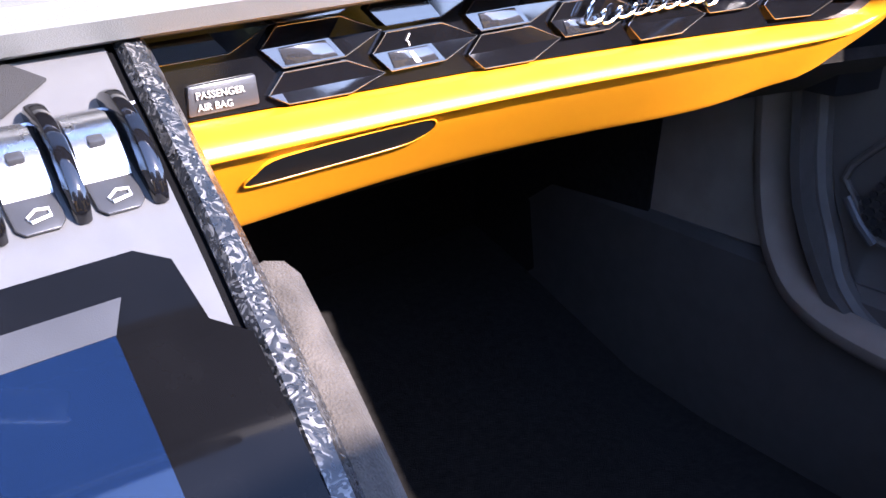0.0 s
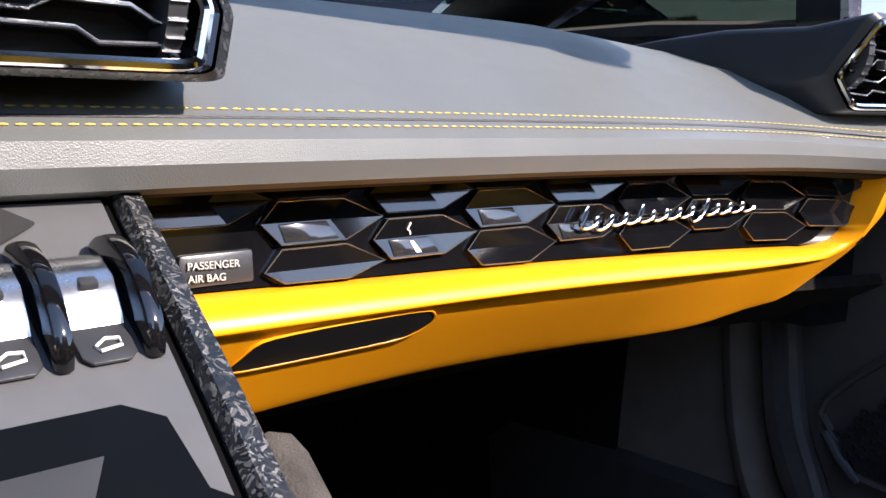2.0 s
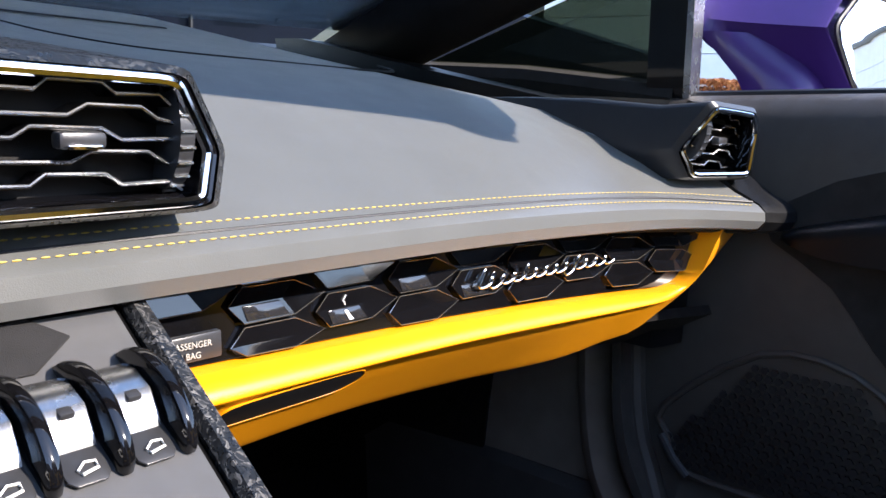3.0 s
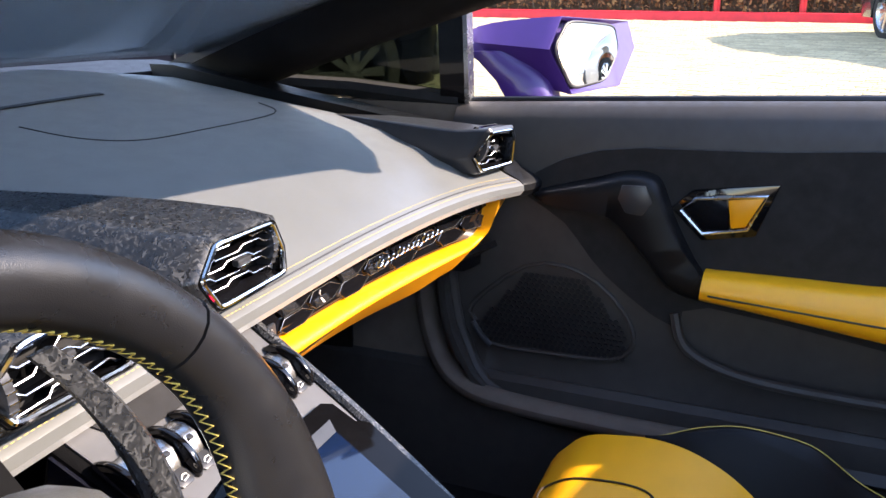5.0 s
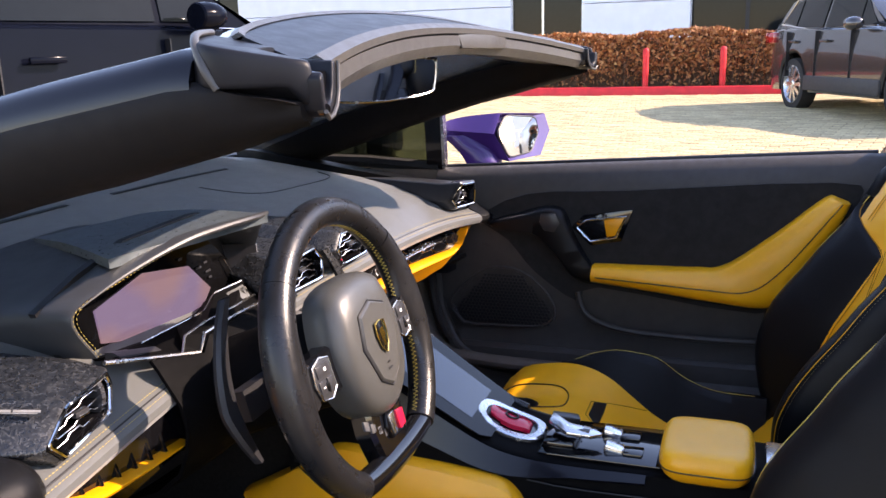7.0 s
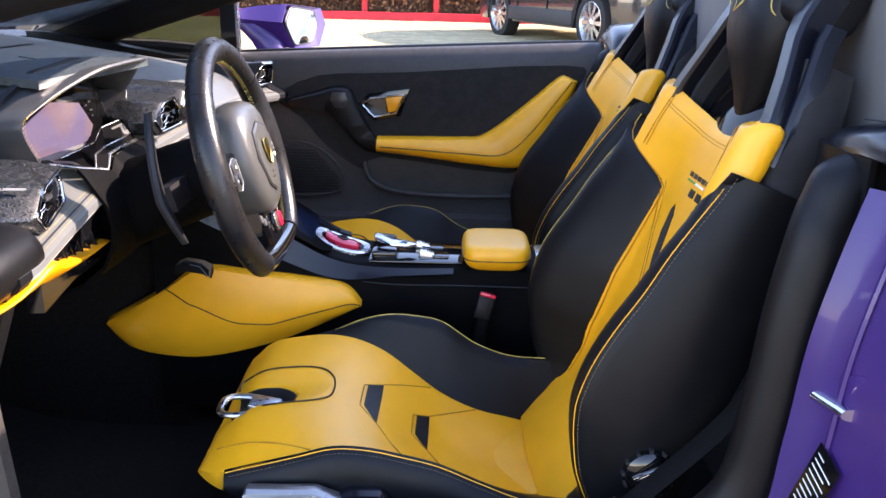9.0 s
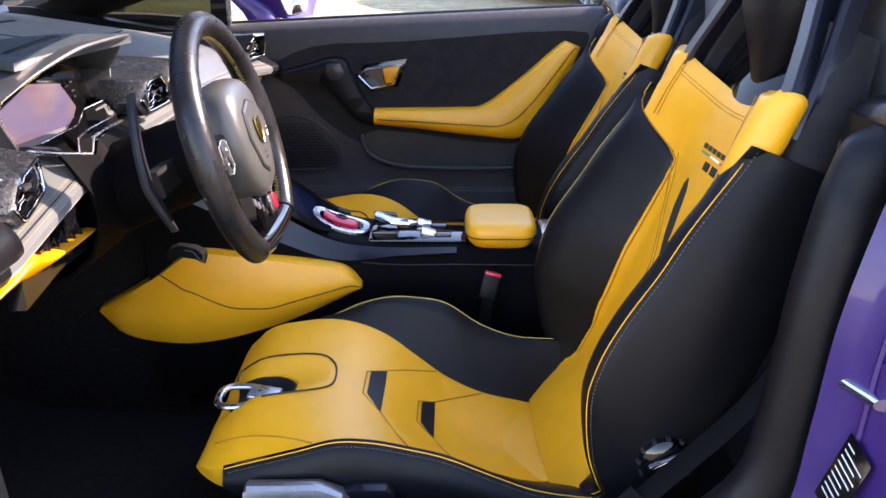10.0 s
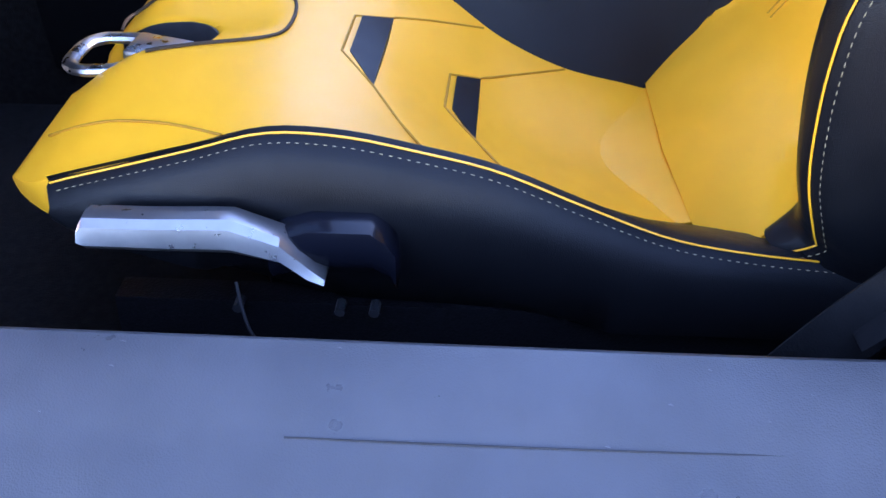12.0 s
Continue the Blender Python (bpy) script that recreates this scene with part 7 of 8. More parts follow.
def seat(label):
    s = thing("sports_seat", label, "seat", (SX, -0.2, 0.18), "sports seats")
    vs = np.concatenate([np.linspace(-0.47, 0.10, 96), [0.112, 0.122, 0.130, 0.135]])
    def drop(v):
        return 0.0 if v < 0.10 else (1 - math.sqrt(max(0, 1 - ((v - 0.10) / 0.036) ** 2)))
    rings = []
    for v in vs:
        vq = min(v, 0.112)
        d = drop(v)
        a, c = tab(vq, OBU), tab(vq, IBU)
        pinch = 0.03 * max(0.0, (v - 0.092) / 0.043) ** 2
        a, c = a + pinch, c - pinch
        top = []
        for k in np.linspace(0, 1, 71):
            u = a + (c - a) * k
            bay = 0.05 * max(0.0, 1 - abs((u + 0.025) / 0.045) ** 3) if v > 0.05 else 0
            z = cushion_z(u, vq)
            top.append(V(SX + u, v - 0.5 * bay * max(0, (v - 0.05) / 0.085), z - d * (z - 0.366)))
        lowz = interp(v, [-0.1, 0.05, 0.10, 0.135], [0.31, 0.352, 0.367, 0.373])
        rings.append(top + [V(SX + c, v, lowz), V(SX + a, v, lowz)])
    cu = part("cushion", loft(rings), YELLOW, s, "yellow leather cushion", angle=50)
    # inner bolster
    rings = []
    for v in np.linspace(-0.455, 0.0, 40):
        a, az = tab(v, IBU), tab(v, IBW)
        t, tz = 0.172, tab(v, IP)
        rings.append([V(SX + a - 0.002, v, az - 0.004), V(SX + a, v, az + 0.002), V(SX + a + (t - a) * 0.35, v, az + (tz - az) * 0.30 + 0.004), V(SX + a + (t - a) * 0.72, v, az + (tz - az) * 0.78 + 0.004), V(SX + t - 0.004, v, tz - 0.001), V(SX + t + 0.004, v, tz), V(SX + t + 0.016, v, tz - 0.010), V(SX + t + 0.026, v, tz - 0.04), V(SX + t + 0.026, v, 0.33), V(SX + t + 0.01, v, 0.27), V(SX + a, v, 0.27)])
    part("inner_bolster", loft(rings), BLACK, s, "black leather thigh bolster", angle=60)
    part("piping", tube([V(SX + 0.174, v, tab(v, IP) + 0.001) for v in np.linspace(-0.43, 0.0, 36)], 0.0008, 6), YTHREAD, s)
    # outer bolster
    rings = []
    for v in np.linspace(-0.50, 0.085, 46):
        vq = max(v, -0.47)
        a, az = tab(vq, OBU), tab(vq, OBW)
        t, tz = -0.205, tab(vq, OP)
        f = max(0.0, (v - 0.05) / 0.035)
        w = 1 - 0.5 * f * f
        lowb = interp(v, [-0.25, -0.12, -0.03, 0.05, 0.085], [0.285, 0.298, 0.325, 0.350, 0.366])
        crease = 0.006 * math.exp(-((v + 0.26) / 0.05) ** 2) * math.sin(v * 90)
        rings.append([V(SX + a + 0.002, v, az - 0.006), V(SX + a, v, az + 0.001), V(SX + a + (t - a) * 0.5, v, az + (tz - az) * 0.55 + 0.004), V(SX + t + 0.008, v, tz + 0.001), V(SX + t, v, tz - 0.002), V(SX + t - 0.010 * w, v, tz - 0.016), V(SX + t - 0.016 * w, v, max(tz - 0.042 + crease, lowb + 0.012)), V(SX + t - 0.012 * w, v, max(tz - 0.07 - 0.02 * w, lowb + 0.005)), V(SX + t + 0.006, v, lowb), V(SX + t + 0.03, v, lowb - 0.006), V(SX + a + 0.01, v, lowb - 0.006)])
    part("outer_bolster", loft(rings), BLACK, s, "black leather outer bolster, creased", angle=60)
    part("piping", tube([V(SX - 0.2035, v, tab(max(v, -0.47), OP) - 0.0005) for v in np.linspace(-0.50, 0.083, 46)], 0.0008, 6), YELLOW, s)
    part("stitching", stitches([V(SX - 0.2075, v, tab(max(v, -0.47), OP) - 0.0058) for v in np.linspace(-0.50, 0.08, 46)], 0.0034, 0.0026, 0.00036), WTHREAD, s)
    # mouth with lever ring
    mouth = [(0.030, 0.117), (0.050, 0.118), (0.063, 0.110), (0.066, 0.064), (0.065, 0.012), (0.059, -0.020), (0.046, -0.035), (0.028, -0.044), (0.0, -0.047), (-0.027, -0.044), (-0.041, -0.030), (-0.050, -0.003), (-0.054, 0.03), (-0.058, 0.06)]
    part("mouth_piping", tube([sp_(a, b, 0.0012) for a, b in [(p.x, p.y) for p in curve([(a, b, 0) for a, b in mouth], 4)]], 0.0016, 6), SEAMD, s)
    part("mouth_hollow", sheet([[sp_(pocket_l(b) + 0.004 + (pocket_r(b) - pocket_l(b) - 0.006) * f, b, 0.0012) for f in np.linspace(0, 1, 16)] for b in np.linspace(0.013, 0.112, 16)], -0.002), SUEDE, s, "black lined lever pocket")
    ringp = [(-0.062, 0.098), (-0.063, 0.112), (-0.058, 0.124), (-0.046, 0.130), (-0.016, 0.130), (-0.004, 0.123), (0.000, 0.112), (-0.001, 0.086), (-0.010, 0.078), (-0.048, 0.078), (-0.058, 0.085)]
    lv = part("lever", tube([V(SX + a, b, 0.411) for a, b in [(p.x, p.y) for p in curve([(a, b, 0) for a, b in ringp], 4, True)]], 0.0062, 10, True, 0.8), LEVERM, s, "satin silver fore-aft lever ring")
    part("lever_plate", box((SX - 0.026, 0.062, 0.412), (0.040, 0.048, 0.010), 0.003, turn=turned(8, 0, -4)), LEVERM, lv)
    # inlaid black slots and seams on the face
    for tl, tr, b0, b1, far, near in (((0.038, -0.099), (0.056, -0.124), (-0.072, -0.122), (-0.030, -0.098), [(0.058, -0.125), (0.085, -0.155), (0.122, -0.203)], [(-0.072, -0.122), (-0.11, -0.146), (-0.155, -0.176)]), ((0.032, -0.182), (0.050, -0.203), (-0.064, -0.202), (-0.030, -0.181), [(0.052, -0.204), (0.082, -0.236), (0.120, -0.285)], [(-0.064, -0.202), (-0.095, -0.220), (-0.140, -0.246)])):
        part("inlay", prism([sp_(*tl, 0.0008), sp_(*tr, 0.0008), sp_(*b0, 0.0008), sp_(*b1, 0.0008)], (0, 0, -0.006)), BLACK, s, "black inlaid slot")
        part("seam", tube([sp_(a, b, 0.0) for a, b in [(tl[0] - 0.004, tl[1] + 0.006)] + [tr] + far], 0.0012, 6), SEAMY, s)
        part("seam", tube([sp_(a, b, 0.0) for a, b in [(tl[0] - 0.004, tl[1] + 0.006), (b1[0] - 0.004, b1[1] + 0.006), b0] + near], 0.0012, 6), SEAMY, s)
    part("seam", tube(curve([sp_(u, v, 0.0002) for u, v in ((-0.139, 0.112), (-0.146, 0.080), (-0.150, 0.050), (-0.164, 0.008), (-0.186, -0.036))], 4), 0.0012, 6), SEAMY, s)
    # backrest
    def bk(u, w, d=0.0):
        """A place on the backrest: across, height, towards the front."""
        d = d + 0.09 * u * (1.0 if u < 0 else interp(w, [0.38, 0.58], [0.0, 1.0]))
        return V(SX + u, -0.437 + BKY - (0.366 + REC) * (w - 0.34) + d * 0.94, w + d * 0.34)
    EW = [0.29, 0.345, 0.37, 0.40, 0.44, 0.472, 0.50, 0.55, 0.605, 0.664, 0.717, 0.769, 0.81, 0.85, 0.91]
    ED = [0.005, 0.012, 0.036, 0.062, 0.086, 0.101, 0.110, 0.113, 0.106, 0.092, 0.082, 0.068, 0.056, 0.048, 0.036]
    def edge_d(w):
        return smooth_interp(w, EW, ED)
    def face_d(u, w):
        c = interp(w, [0.29, 0.34, 0.40, 0.46], [0.058, 0.034, 0.006, 0.0])
        u0 = interp(w, [0.36, 0.42, 0.50, 0.60], [0.150, 0.135, 0.105, 0.085]) if u > 0 else 0.085
        t = min(1.0, max(0.0, (abs(u) - u0) / (0.2 - u0)))
        e = max(edge_d(w), c)
        if w > 0.76:
            t = t + (min(1.0, max(0.0, (abs(u) - 0.03) / 0.17)) - t) * min(1.0, (w - 0.76) / 0.08) * 0.8
            if u < 0:
                e += 0.018 * min(1.0, (w - 0.76) / 0.09)
        return c + (e - c) * t * t * (3 - 2 * t)
    def top_w(u):
        return smooth_interp(abs(u), [0, 0.05, 0.09, 0.13, 0.16, 0.18, 0.20], [0.874, 0.876, 0.882, 0.890, 0.897, 0.904, 0.902])
    grid = []
    for f in list(np.linspace(0, 0.97, 40)) + [0.985, 0.995, 1.0]:
        row = []
        for k in np.linspace(-1, 1, 33):
            u = k * interp(f, [0, 0.15, 0.3, 0.72, 0.80, 0.9, 1.0], [0.165, 0.16, 0.15, 0.15, 0.172, 0.184, 0.180])
            w = 0.295 + (top_w(u) - 0.295) * f
            rnd = 0.007 * max(0, (f - 0.965) / 0.035) ** 2
            row.append(bk(u, w, face_d(u, w) - rnd))
        grid.append(row)
    part("backrest", sheet(grid, -0.012), YELLOW, s, "yellow leather backrest face", angle=70)
    def ui_of(w):
        return smooth_interp(w, [0.30, 0.345, 0.40, 0.47, 0.555, 0.69, 0.74, 0.757, 0.785, 0.806, 0.822, 0.84], [0.165, 0.160, 0.143, 0.126, 0.111, 0.101, 0.098, 0.101, 0.152, 0.192, 0.203, 0.212])
    for sg in (1, -1):
        rings, pp = [], []
        for w in list(np.linspace(0.340, 0.40, 10)) + list(np.linspace(0.41, 0.838, 46)):
            ui, uo = ui_of(w), 0.203 + 0.014 * math.sin(math.pi * min(1, max(0, (w - 0.34) / 0.48)))
            low = max(0.0, (0.375 - w) / 0.035)
            uo -= 0.012 * low ** 2
            ring = []
            for k in np.linspace(0, 1, 9):
                u = ui + (uo - ui) * k
                lift3 = -0.004 + 0.008 * min(1.0, k * 8) + 0.006 * math.sin(math.pi * k)
                ring.append(bk(sg * u, w, face_d(min(u, 0.2), w) + lift3 - (0.004 if k == 1 else 0)))
            e = face_d(0.2, w)
            pp.append(bk(sg * (uo - 0.001), w, e + 0.0025))
            ring += [bk(sg * (uo + 0.009), w, e - 0.014), bk(sg * (uo + 0.014), w, e * 0.4 - 0.02), bk(sg * (uo + 0.012), w, -0.05), bk(sg * (uo - 0.008), w, -0.085), bk(sg * (ui - 0.02), w, -0.085), bk(sg * (ui - 0.004), w, face_d(ui, w) - 0.02)]
            rings.append(ring)
        part("side_bolster", loft(rings), BLACK, s, "black leather side bolster", angle=60)
        part("piping", tube(pp, 0.0008, 6), YTHREAD if sg > 0 else YELLOW, s)
        part("edge_seam", tube([bk(sg * (ui_of(w) - 0.001), w, face_d(ui_of(w), w) + 0.0012) for w in np.linspace(0.40, 0.82, 40)], 0.0010, 5), SEAMY, s)
        if sg < 0:
            part("stitching", stitches([p + V(-0.0065, -0.005, 0) for p in pp], 0.0034, 0.0026, 0.00036), WTHREAD, s)
        # shoulder: yellow leather wrapped over the horn
        def wing_low(d):
            return interp(d, [0.012, 0.038, 0.05, 0.062], [0.842, 0.825, 0.811, 0.790])
        def wing_pt(u, d, f):
            hi = min(interp(d, [0.0, 0.016, 0.030, 0.045, 0.055, 0.064], [0.898, 0.903, 0.908, 0.906, 0.901, 0.890]), interp(u, [0.10, 0.14, 0.165, 0.18], [0.880, 0.890, 0.903, 0.912]))
            lo = wing_low(d) if u > 0.17 else 0.792
            return lo + (hi - lo) * f
        rings = []
        tall = 1.0 if sg < 0 else 0.72
        for f, k in ((0.0, 0.94), (0.03, 0.985), (0.12, 1.0), (0.3, 1.0), (0.5, 1.0), (0.7, 1.0), (0.86, 1.0), (0.95, 0.98), (1.0, 0.90)):
            ring = []
            for u, d in ((0.115, None), (0.130, None), (0.145, None), (0.158, None), (0.170, 0.0615), (0.180, 0.0635), (0.190, 0.060), (0.199, 0.052), (0.205, 0.040), (0.206, 0.028), (0.203, 0.019), (0.195, 0.013), (0.170, 0.008), (0.140, 0.0), (0.115, -0.012)):
                if sg > 0 and u < 0.15:
                    continue
                if d is None:
                    w = wing_pt(u, 0.05, f)
                    d = face_d(sg * u, w) + (0.0016 * min(1.0, (u - 0.113) / 0.03) if f > 0.05 or sg < 0 else -0.004)
                    ring.append(bk(sg * u, w, d - 0.004 * max(0.0, (f - 0.9) / 0.1)))
                    continue
                w = wing_pt(u, d, f)
                d *= tall * (1.0 + 0.06 * (1 - f) if d > 0.05 else 1.0)
                ring.append(bk(sg * (0.165 + (u - 0.165) * k), w, 0.03 + (d - 0.03) * k))
            rings.append(ring)
        part("shoulder", loft(rings), YELLOW, s, "yellow leather shoulder", angle=75)
        for e in (0.168, 0.174) if sg < 0 else (0.150, 0.156):
            part("shoulder_seam", tube([bk(sg * e, w, (0.0630 if e > 0.16 else face_d(sg * e, w) + 0.0018)) for w in np.linspace(0.80, 0.888, 12)], 0.0006, 5), SEAMY, s)
        for e in (0.022, 0.027):
            if sg > 0:
                part("shoulder_seam", tube([bk(u, top_w(u) - e, face_d(u, top_w(u) - e) + 0.0002) for u in np.linspace(-0.10, 0.165, 20)], 0.0005, 5), SEAMY, s)
        part("upper_shell", loft([[bk(sg * (u + o), w, d) for u, d in ((0.150, 0.006), (0.192, 0.010), (0.203, 0.006), (0.209, -0.012), (0.205, -0.040), (0.185, -0.062), (0.145, -0.066))] for w, o in ((0.80, 0.008), (0.838, 0.006), (0.875, 0.0), (0.90, -0.006), (0.935, -0.016), (0.97, -0.032), (0.99, -0.042))]), SUEDE, s, "matt black upper shell", angle=50)
        up1 = [(0.170, 0.880, 0.028), (0.166, 0.91, 0.026), (0.143, 0.96, 0.024), (0.118, 1.01, 0.024), (0.110, 1.035, 0.022), (0.108, 1.07, 0.016)]
        part("upright", loft([[bk(sg * (u + dx), w, d + dd) for dx, dd in ((-0.016, 0.0), (-0.013, 0.006), (0.012, 0.006), (0.016, 0.0), (0.014, -0.035), (-0.012, -0.038))] for u, w, d in up1]), BODYBLK, s, "gloss black headrest upright", angle=20)
        up2 = [(0.192, 0.86, 0.010), (0.189, 0.905, 0.012), (0.173, 0.96, 0.010), (0.156, 1.012, 0.010), (0.150, 1.034, 0.006)]
        part("brace", loft([[bk(sg * (u + dx), w, d + dd) for dx, dd in ((-0.007, 0.002), (0.003, 0.004), (0.007, -0.002), (0.008, -0.022), (-0.006, -0.024))] for u, w, d in up2]), BODYBLK, s, angle=20)
        # arm of the black frame from the upright in to the headrest
        part("frame_arm", loft([[bk(sg * (u + dx), w, d + dd) for dx, dd in ((-0.018, 0.0), (0.016, 0.0), (0.016, -0.012), (-0.018, -0.012))] for u, w, d in ((0.135, 0.868, -0.012), (0.125, 0.91, -0.014), (0.105, 0.95, -0.016), (0.085, 0.99, -0.018), (0.078, 1.02, -0.02))]), GLOSS, s, angle=25)
        wr_ = []
        for u, k in ((0.071, 0.90), (0.076, 1.0), (0.092, 1.0), (0.108, 0.97), (0.116, 0.86), (0.119, 0.65)):
            f0 = interp(u, [0.07, 0.095, 0.119], [0.047, 0.036, 0.008])
            ring = []
            for j in range(18):
                a = 2 * math.pi * j / 18
                cx3, sx3 = math.copysign(abs(math.cos(a)) ** 0.55, math.cos(a)), math.copysign(abs(math.sin(a)) ** 0.55, math.sin(a))
                ring.append(bk(sg * u, 1.068 + 0.044 * k * sx3, (f0 - 0.052) / 2 + (f0 + 0.052) / 2 * k * cx3))
            wr_.append(ring)
        part("headrest_wing", loft(wr_), BLACK, s, "black leather headrest side pad", angle=60)
        part("wing_seam", tube(curve([bk(sg * 0.0705, w, d) for w, d in ((1.026, 0.026), (1.031, 0.046), (1.05, 0.054), (1.08, 0.053), (1.104, 0.046))], 4), 0.0008, 6), YTHREAD, s)
    shl = [[bk(u, w, d - 0.075 + 0.02 * math.cos(u * 9)) for u in np.linspace(-0.19, 0.19, 15)] for w, d in ((0.28, 0.0), (0.45, 0.0), (0.65, 0.0), (0.82, 0.0), (0.87, 0.02))]
    part("shell", sheet(shl, -0.02), GLOSS, s, "gloss black rear shell")
    part("opening_panel", sheet([[bk(u * (1 - 0.35 * f), top_w(u) - 0.014 + (1.0 - top_w(u)) * f, -0.016 - 0.030 * f - 0.8 * u * u * (1 - f)) for u in np.linspace(-0.140, 0.140, 15)] for f in np.linspace(0, 1, 7)], 0.006), SUEDE, s, "black panel below the headrest")
    part("opening_lip", sheet([[bk(u, top_w(u) - 0.012 + e, d - 0.9 * abs(u) ** 2) for u in np.linspace(-0.148, 0.148, 17)] for e, d in ((0.0, -0.010), (0.02, -0.013), (0.045, -0.018), (0.07, -0.024))], 0.008), PIANO, s, "gloss black opening below the headrest")
    rings = []
    for w, hw2, df, db in ((0.893, 0.016, -0.010, -0.036), (0.905, 0.026, -0.002, -0.042), (0.925, 0.038, 0.008, -0.048), (0.95, 0.052, 0.024, -0.055), (0.975, 0.068, 0.040, -0.058), (1.0, 0.078, 0.052, -0.06), (1.03, 0.082, 0.061, -0.06), (1.06, 0.082, 0.063, -0.06), (1.09, 0.080, 0.056, -0.058), (1.11, 0.074, 0.042, -0.05), (1.119, 0.060, 0.024, -0.04), (1.122, 0.04, 0.008, -0.025)):
        ring = []
        for j in range(28):
            a = 2 * math.pi * j / 28
            cx3, sx3 = math.copysign(abs(math.cos(a)) ** 0.75, math.cos(a)), math.copysign(abs(math.sin(a)) ** 0.75, math.sin(a))
            ring.append(bk(hw2 * cx3, w, (df + db) / 2 + (df - db) / 2 * sx3))
        rings.append(ring)
    hr = part("headrest", loft(rings), BLACK, s, "black leather headrest", angle=60)
    part("headrest_mark", tube([bk(a, 1.055 + b, 0.0655 - abs(a) * 0.25) for a, b in ((-0.020, 0.032), (0.0, 0.036), (0.020, 0.032), (0.022, 0.008), (0.012, -0.018), (0.0, -0.036), (-0.012, -0.018), (-0.022, 0.008))], 0.0012, 6, True), GOLD, hr, "plain gold shield outline")
    part("headrest_mark_fill", prism([bk(a, 1.055 + b, 0.0640 - abs(a) * 0.2) for a, b in ((-0.010, 0.020), (0.006, 0.024), (0.012, 0.006), (0.003, -0.006), (0.002, -0.018), (-0.004, -0.004))], (0, 0.001, 0.0004)), GOLD, hr)
    # openings down the backrest
    for sg in (1,):
        sl = [(0.037, 0.745), (0.043, 0.735), (0.040, 0.70), (0.029, 0.665), (0.010, 0.628), (0.004, 0.640), (0.012, 0.68), (0.026, 0.73)]
        part("slit", prism([bk(sg * a, w, face_d(a, w) + 0.0012) for a, w in sl], (0, -0.006, -0.002)), SUEDE, s, "dark narrow slit")
        for k in (0, 0.010):
            part("seam", tube(curve([bk(sg * (a + k), w, face_d(a + k, w) + 0.0004) for a, w in ((0.100, 0.765), (0.092, 0.745), (0.066, 0.69), (0.024, 0.622), (0.020, 0.59), (0.048, 0.51), (0.052, 0.46), (0.066, 0.41))], 4), 0.0009, 5), SEAMY, s)
    for w in (0.592, 0.498):
        part("inlay", prism([bk(a, w + b, 0.0012) for a, b in ((0.020, 0.012), (0.004, 0.002), (-0.055, -0.030), (-0.060, -0.055), (-0.010, -0.040), (0.014, -0.026), (0.021, -0.010))], (0, -0.004, -0.001)), BLACK, s, "black inlaid slot")
    # woven badge shown as bars
    for i in range(10):
        a0, w0, wd, hh = (0.037 - 0.016 * i, 0.792, 0.012, 0.007) if i < 7 else (0.010 - 0.026 * (i - 7), 0.766, 0.018, 0.012)
        cor = [(a0, w0), (a0 - wd, w0), (a0 - wd, w0 + hh), (a0, w0 + hh)]
        part("embroidery_bar", prism([bk(p, q, face_d(p, q) + 0.001) for p, q in cor], (0, -0.002, -0.0008)), PLASTIC, s, "dark embroidered bar")
    for m3, a0, a1 in ((mat("green_thread", (0.05, 0.25, 0.06), 0.6), 0.036, 0.004), (WHITEP, 0.004, -0.03), (RED, -0.03, -0.06)):
        part("embroidery_stripe", prism([bk(a0, 0.785, face_d(a0, 0.78) + 0.001), bk(a1, 0.785, face_d(a1, 0.78) + 0.001), bk(a1, 0.788, face_d(a1, 0.78) + 0.001), bk(a0, 0.788, face_d(a0, 0.78) + 0.001)], (0, -0.002, -0.0008)), m3, s)
    # rails, recliner, side carbon pan
    part("side_pan", loft([[V(SX - 0.20, v, z0), V(SX - 0.214, v, z0 + 0.01), V(SX - 0.208, v, z1), V(SX - 0.185, v, z1)] for v, z0, z1 in ((-0.50, 0.20, 0.30), (-0.3, 0.20, 0.30), (0.0, 0.21, 0.30), (0.06, 0.25, 0.30))]), WEAVE, s, "carbon weave side pan")
    part("release_handle", loft([[V(SX - 0.24 + dx, v, z + dz) for dx, dz in ((-0.009, -0.012 * k), (-0.0125, -0.007 * k), (-0.009, 0.006 * k), (-0.004, 0.011 * k), (0.003, 0.0125 * k), (0.012, 0.010 * k), (0.010, -0.011 * k))] for v, z, k in ((0.048, 0.387, 0.45), (0.044, 0.388, 0.88), (0.0, 0.388, 0.92), (-0.040, 0.389, 0.97), (-0.052, 0.389, 0.97), (-0.083, 0.379, 0.72), (-0.100, 0.363, 0.55), (-0.110, 0.356, 0.15))]), HANDLE, s, "brushed silver release handle", angle=25)
    part("handle_hub", loft([[V(SX - 0.236 + dx, v, z + dz) for dx, dz in ((0, -0.020), (-0.005, -0.012), (-0.006, 0.0), (-0.003, 0.010), (0.004, 0.014), (0.03, 0.014), (0.03, -0.020))] for v, z in ((-0.072, 0.368), (-0.10, 0.378), (-0.140, 0.378), (-0.150, 0.370), (-0.156, 0.360))]), BODYBLK, s, "black hub of the release handle", angle=40)
    part("rail", box((SX - 0.19, -0.17, 0.195), (0.03, 0.62, 0.03), 0.004), PLASTIC, s)
    part("rail", box((SX + 0.16, -0.17, 0.195), (0.03, 0.62, 0.03), 0.004), PLASTIC, s)
    part("seat_base", box((SX + 0.0, -0.24, 0.25), (0.28, 0.42, 0.08), 0.02), PLASTIC, s)
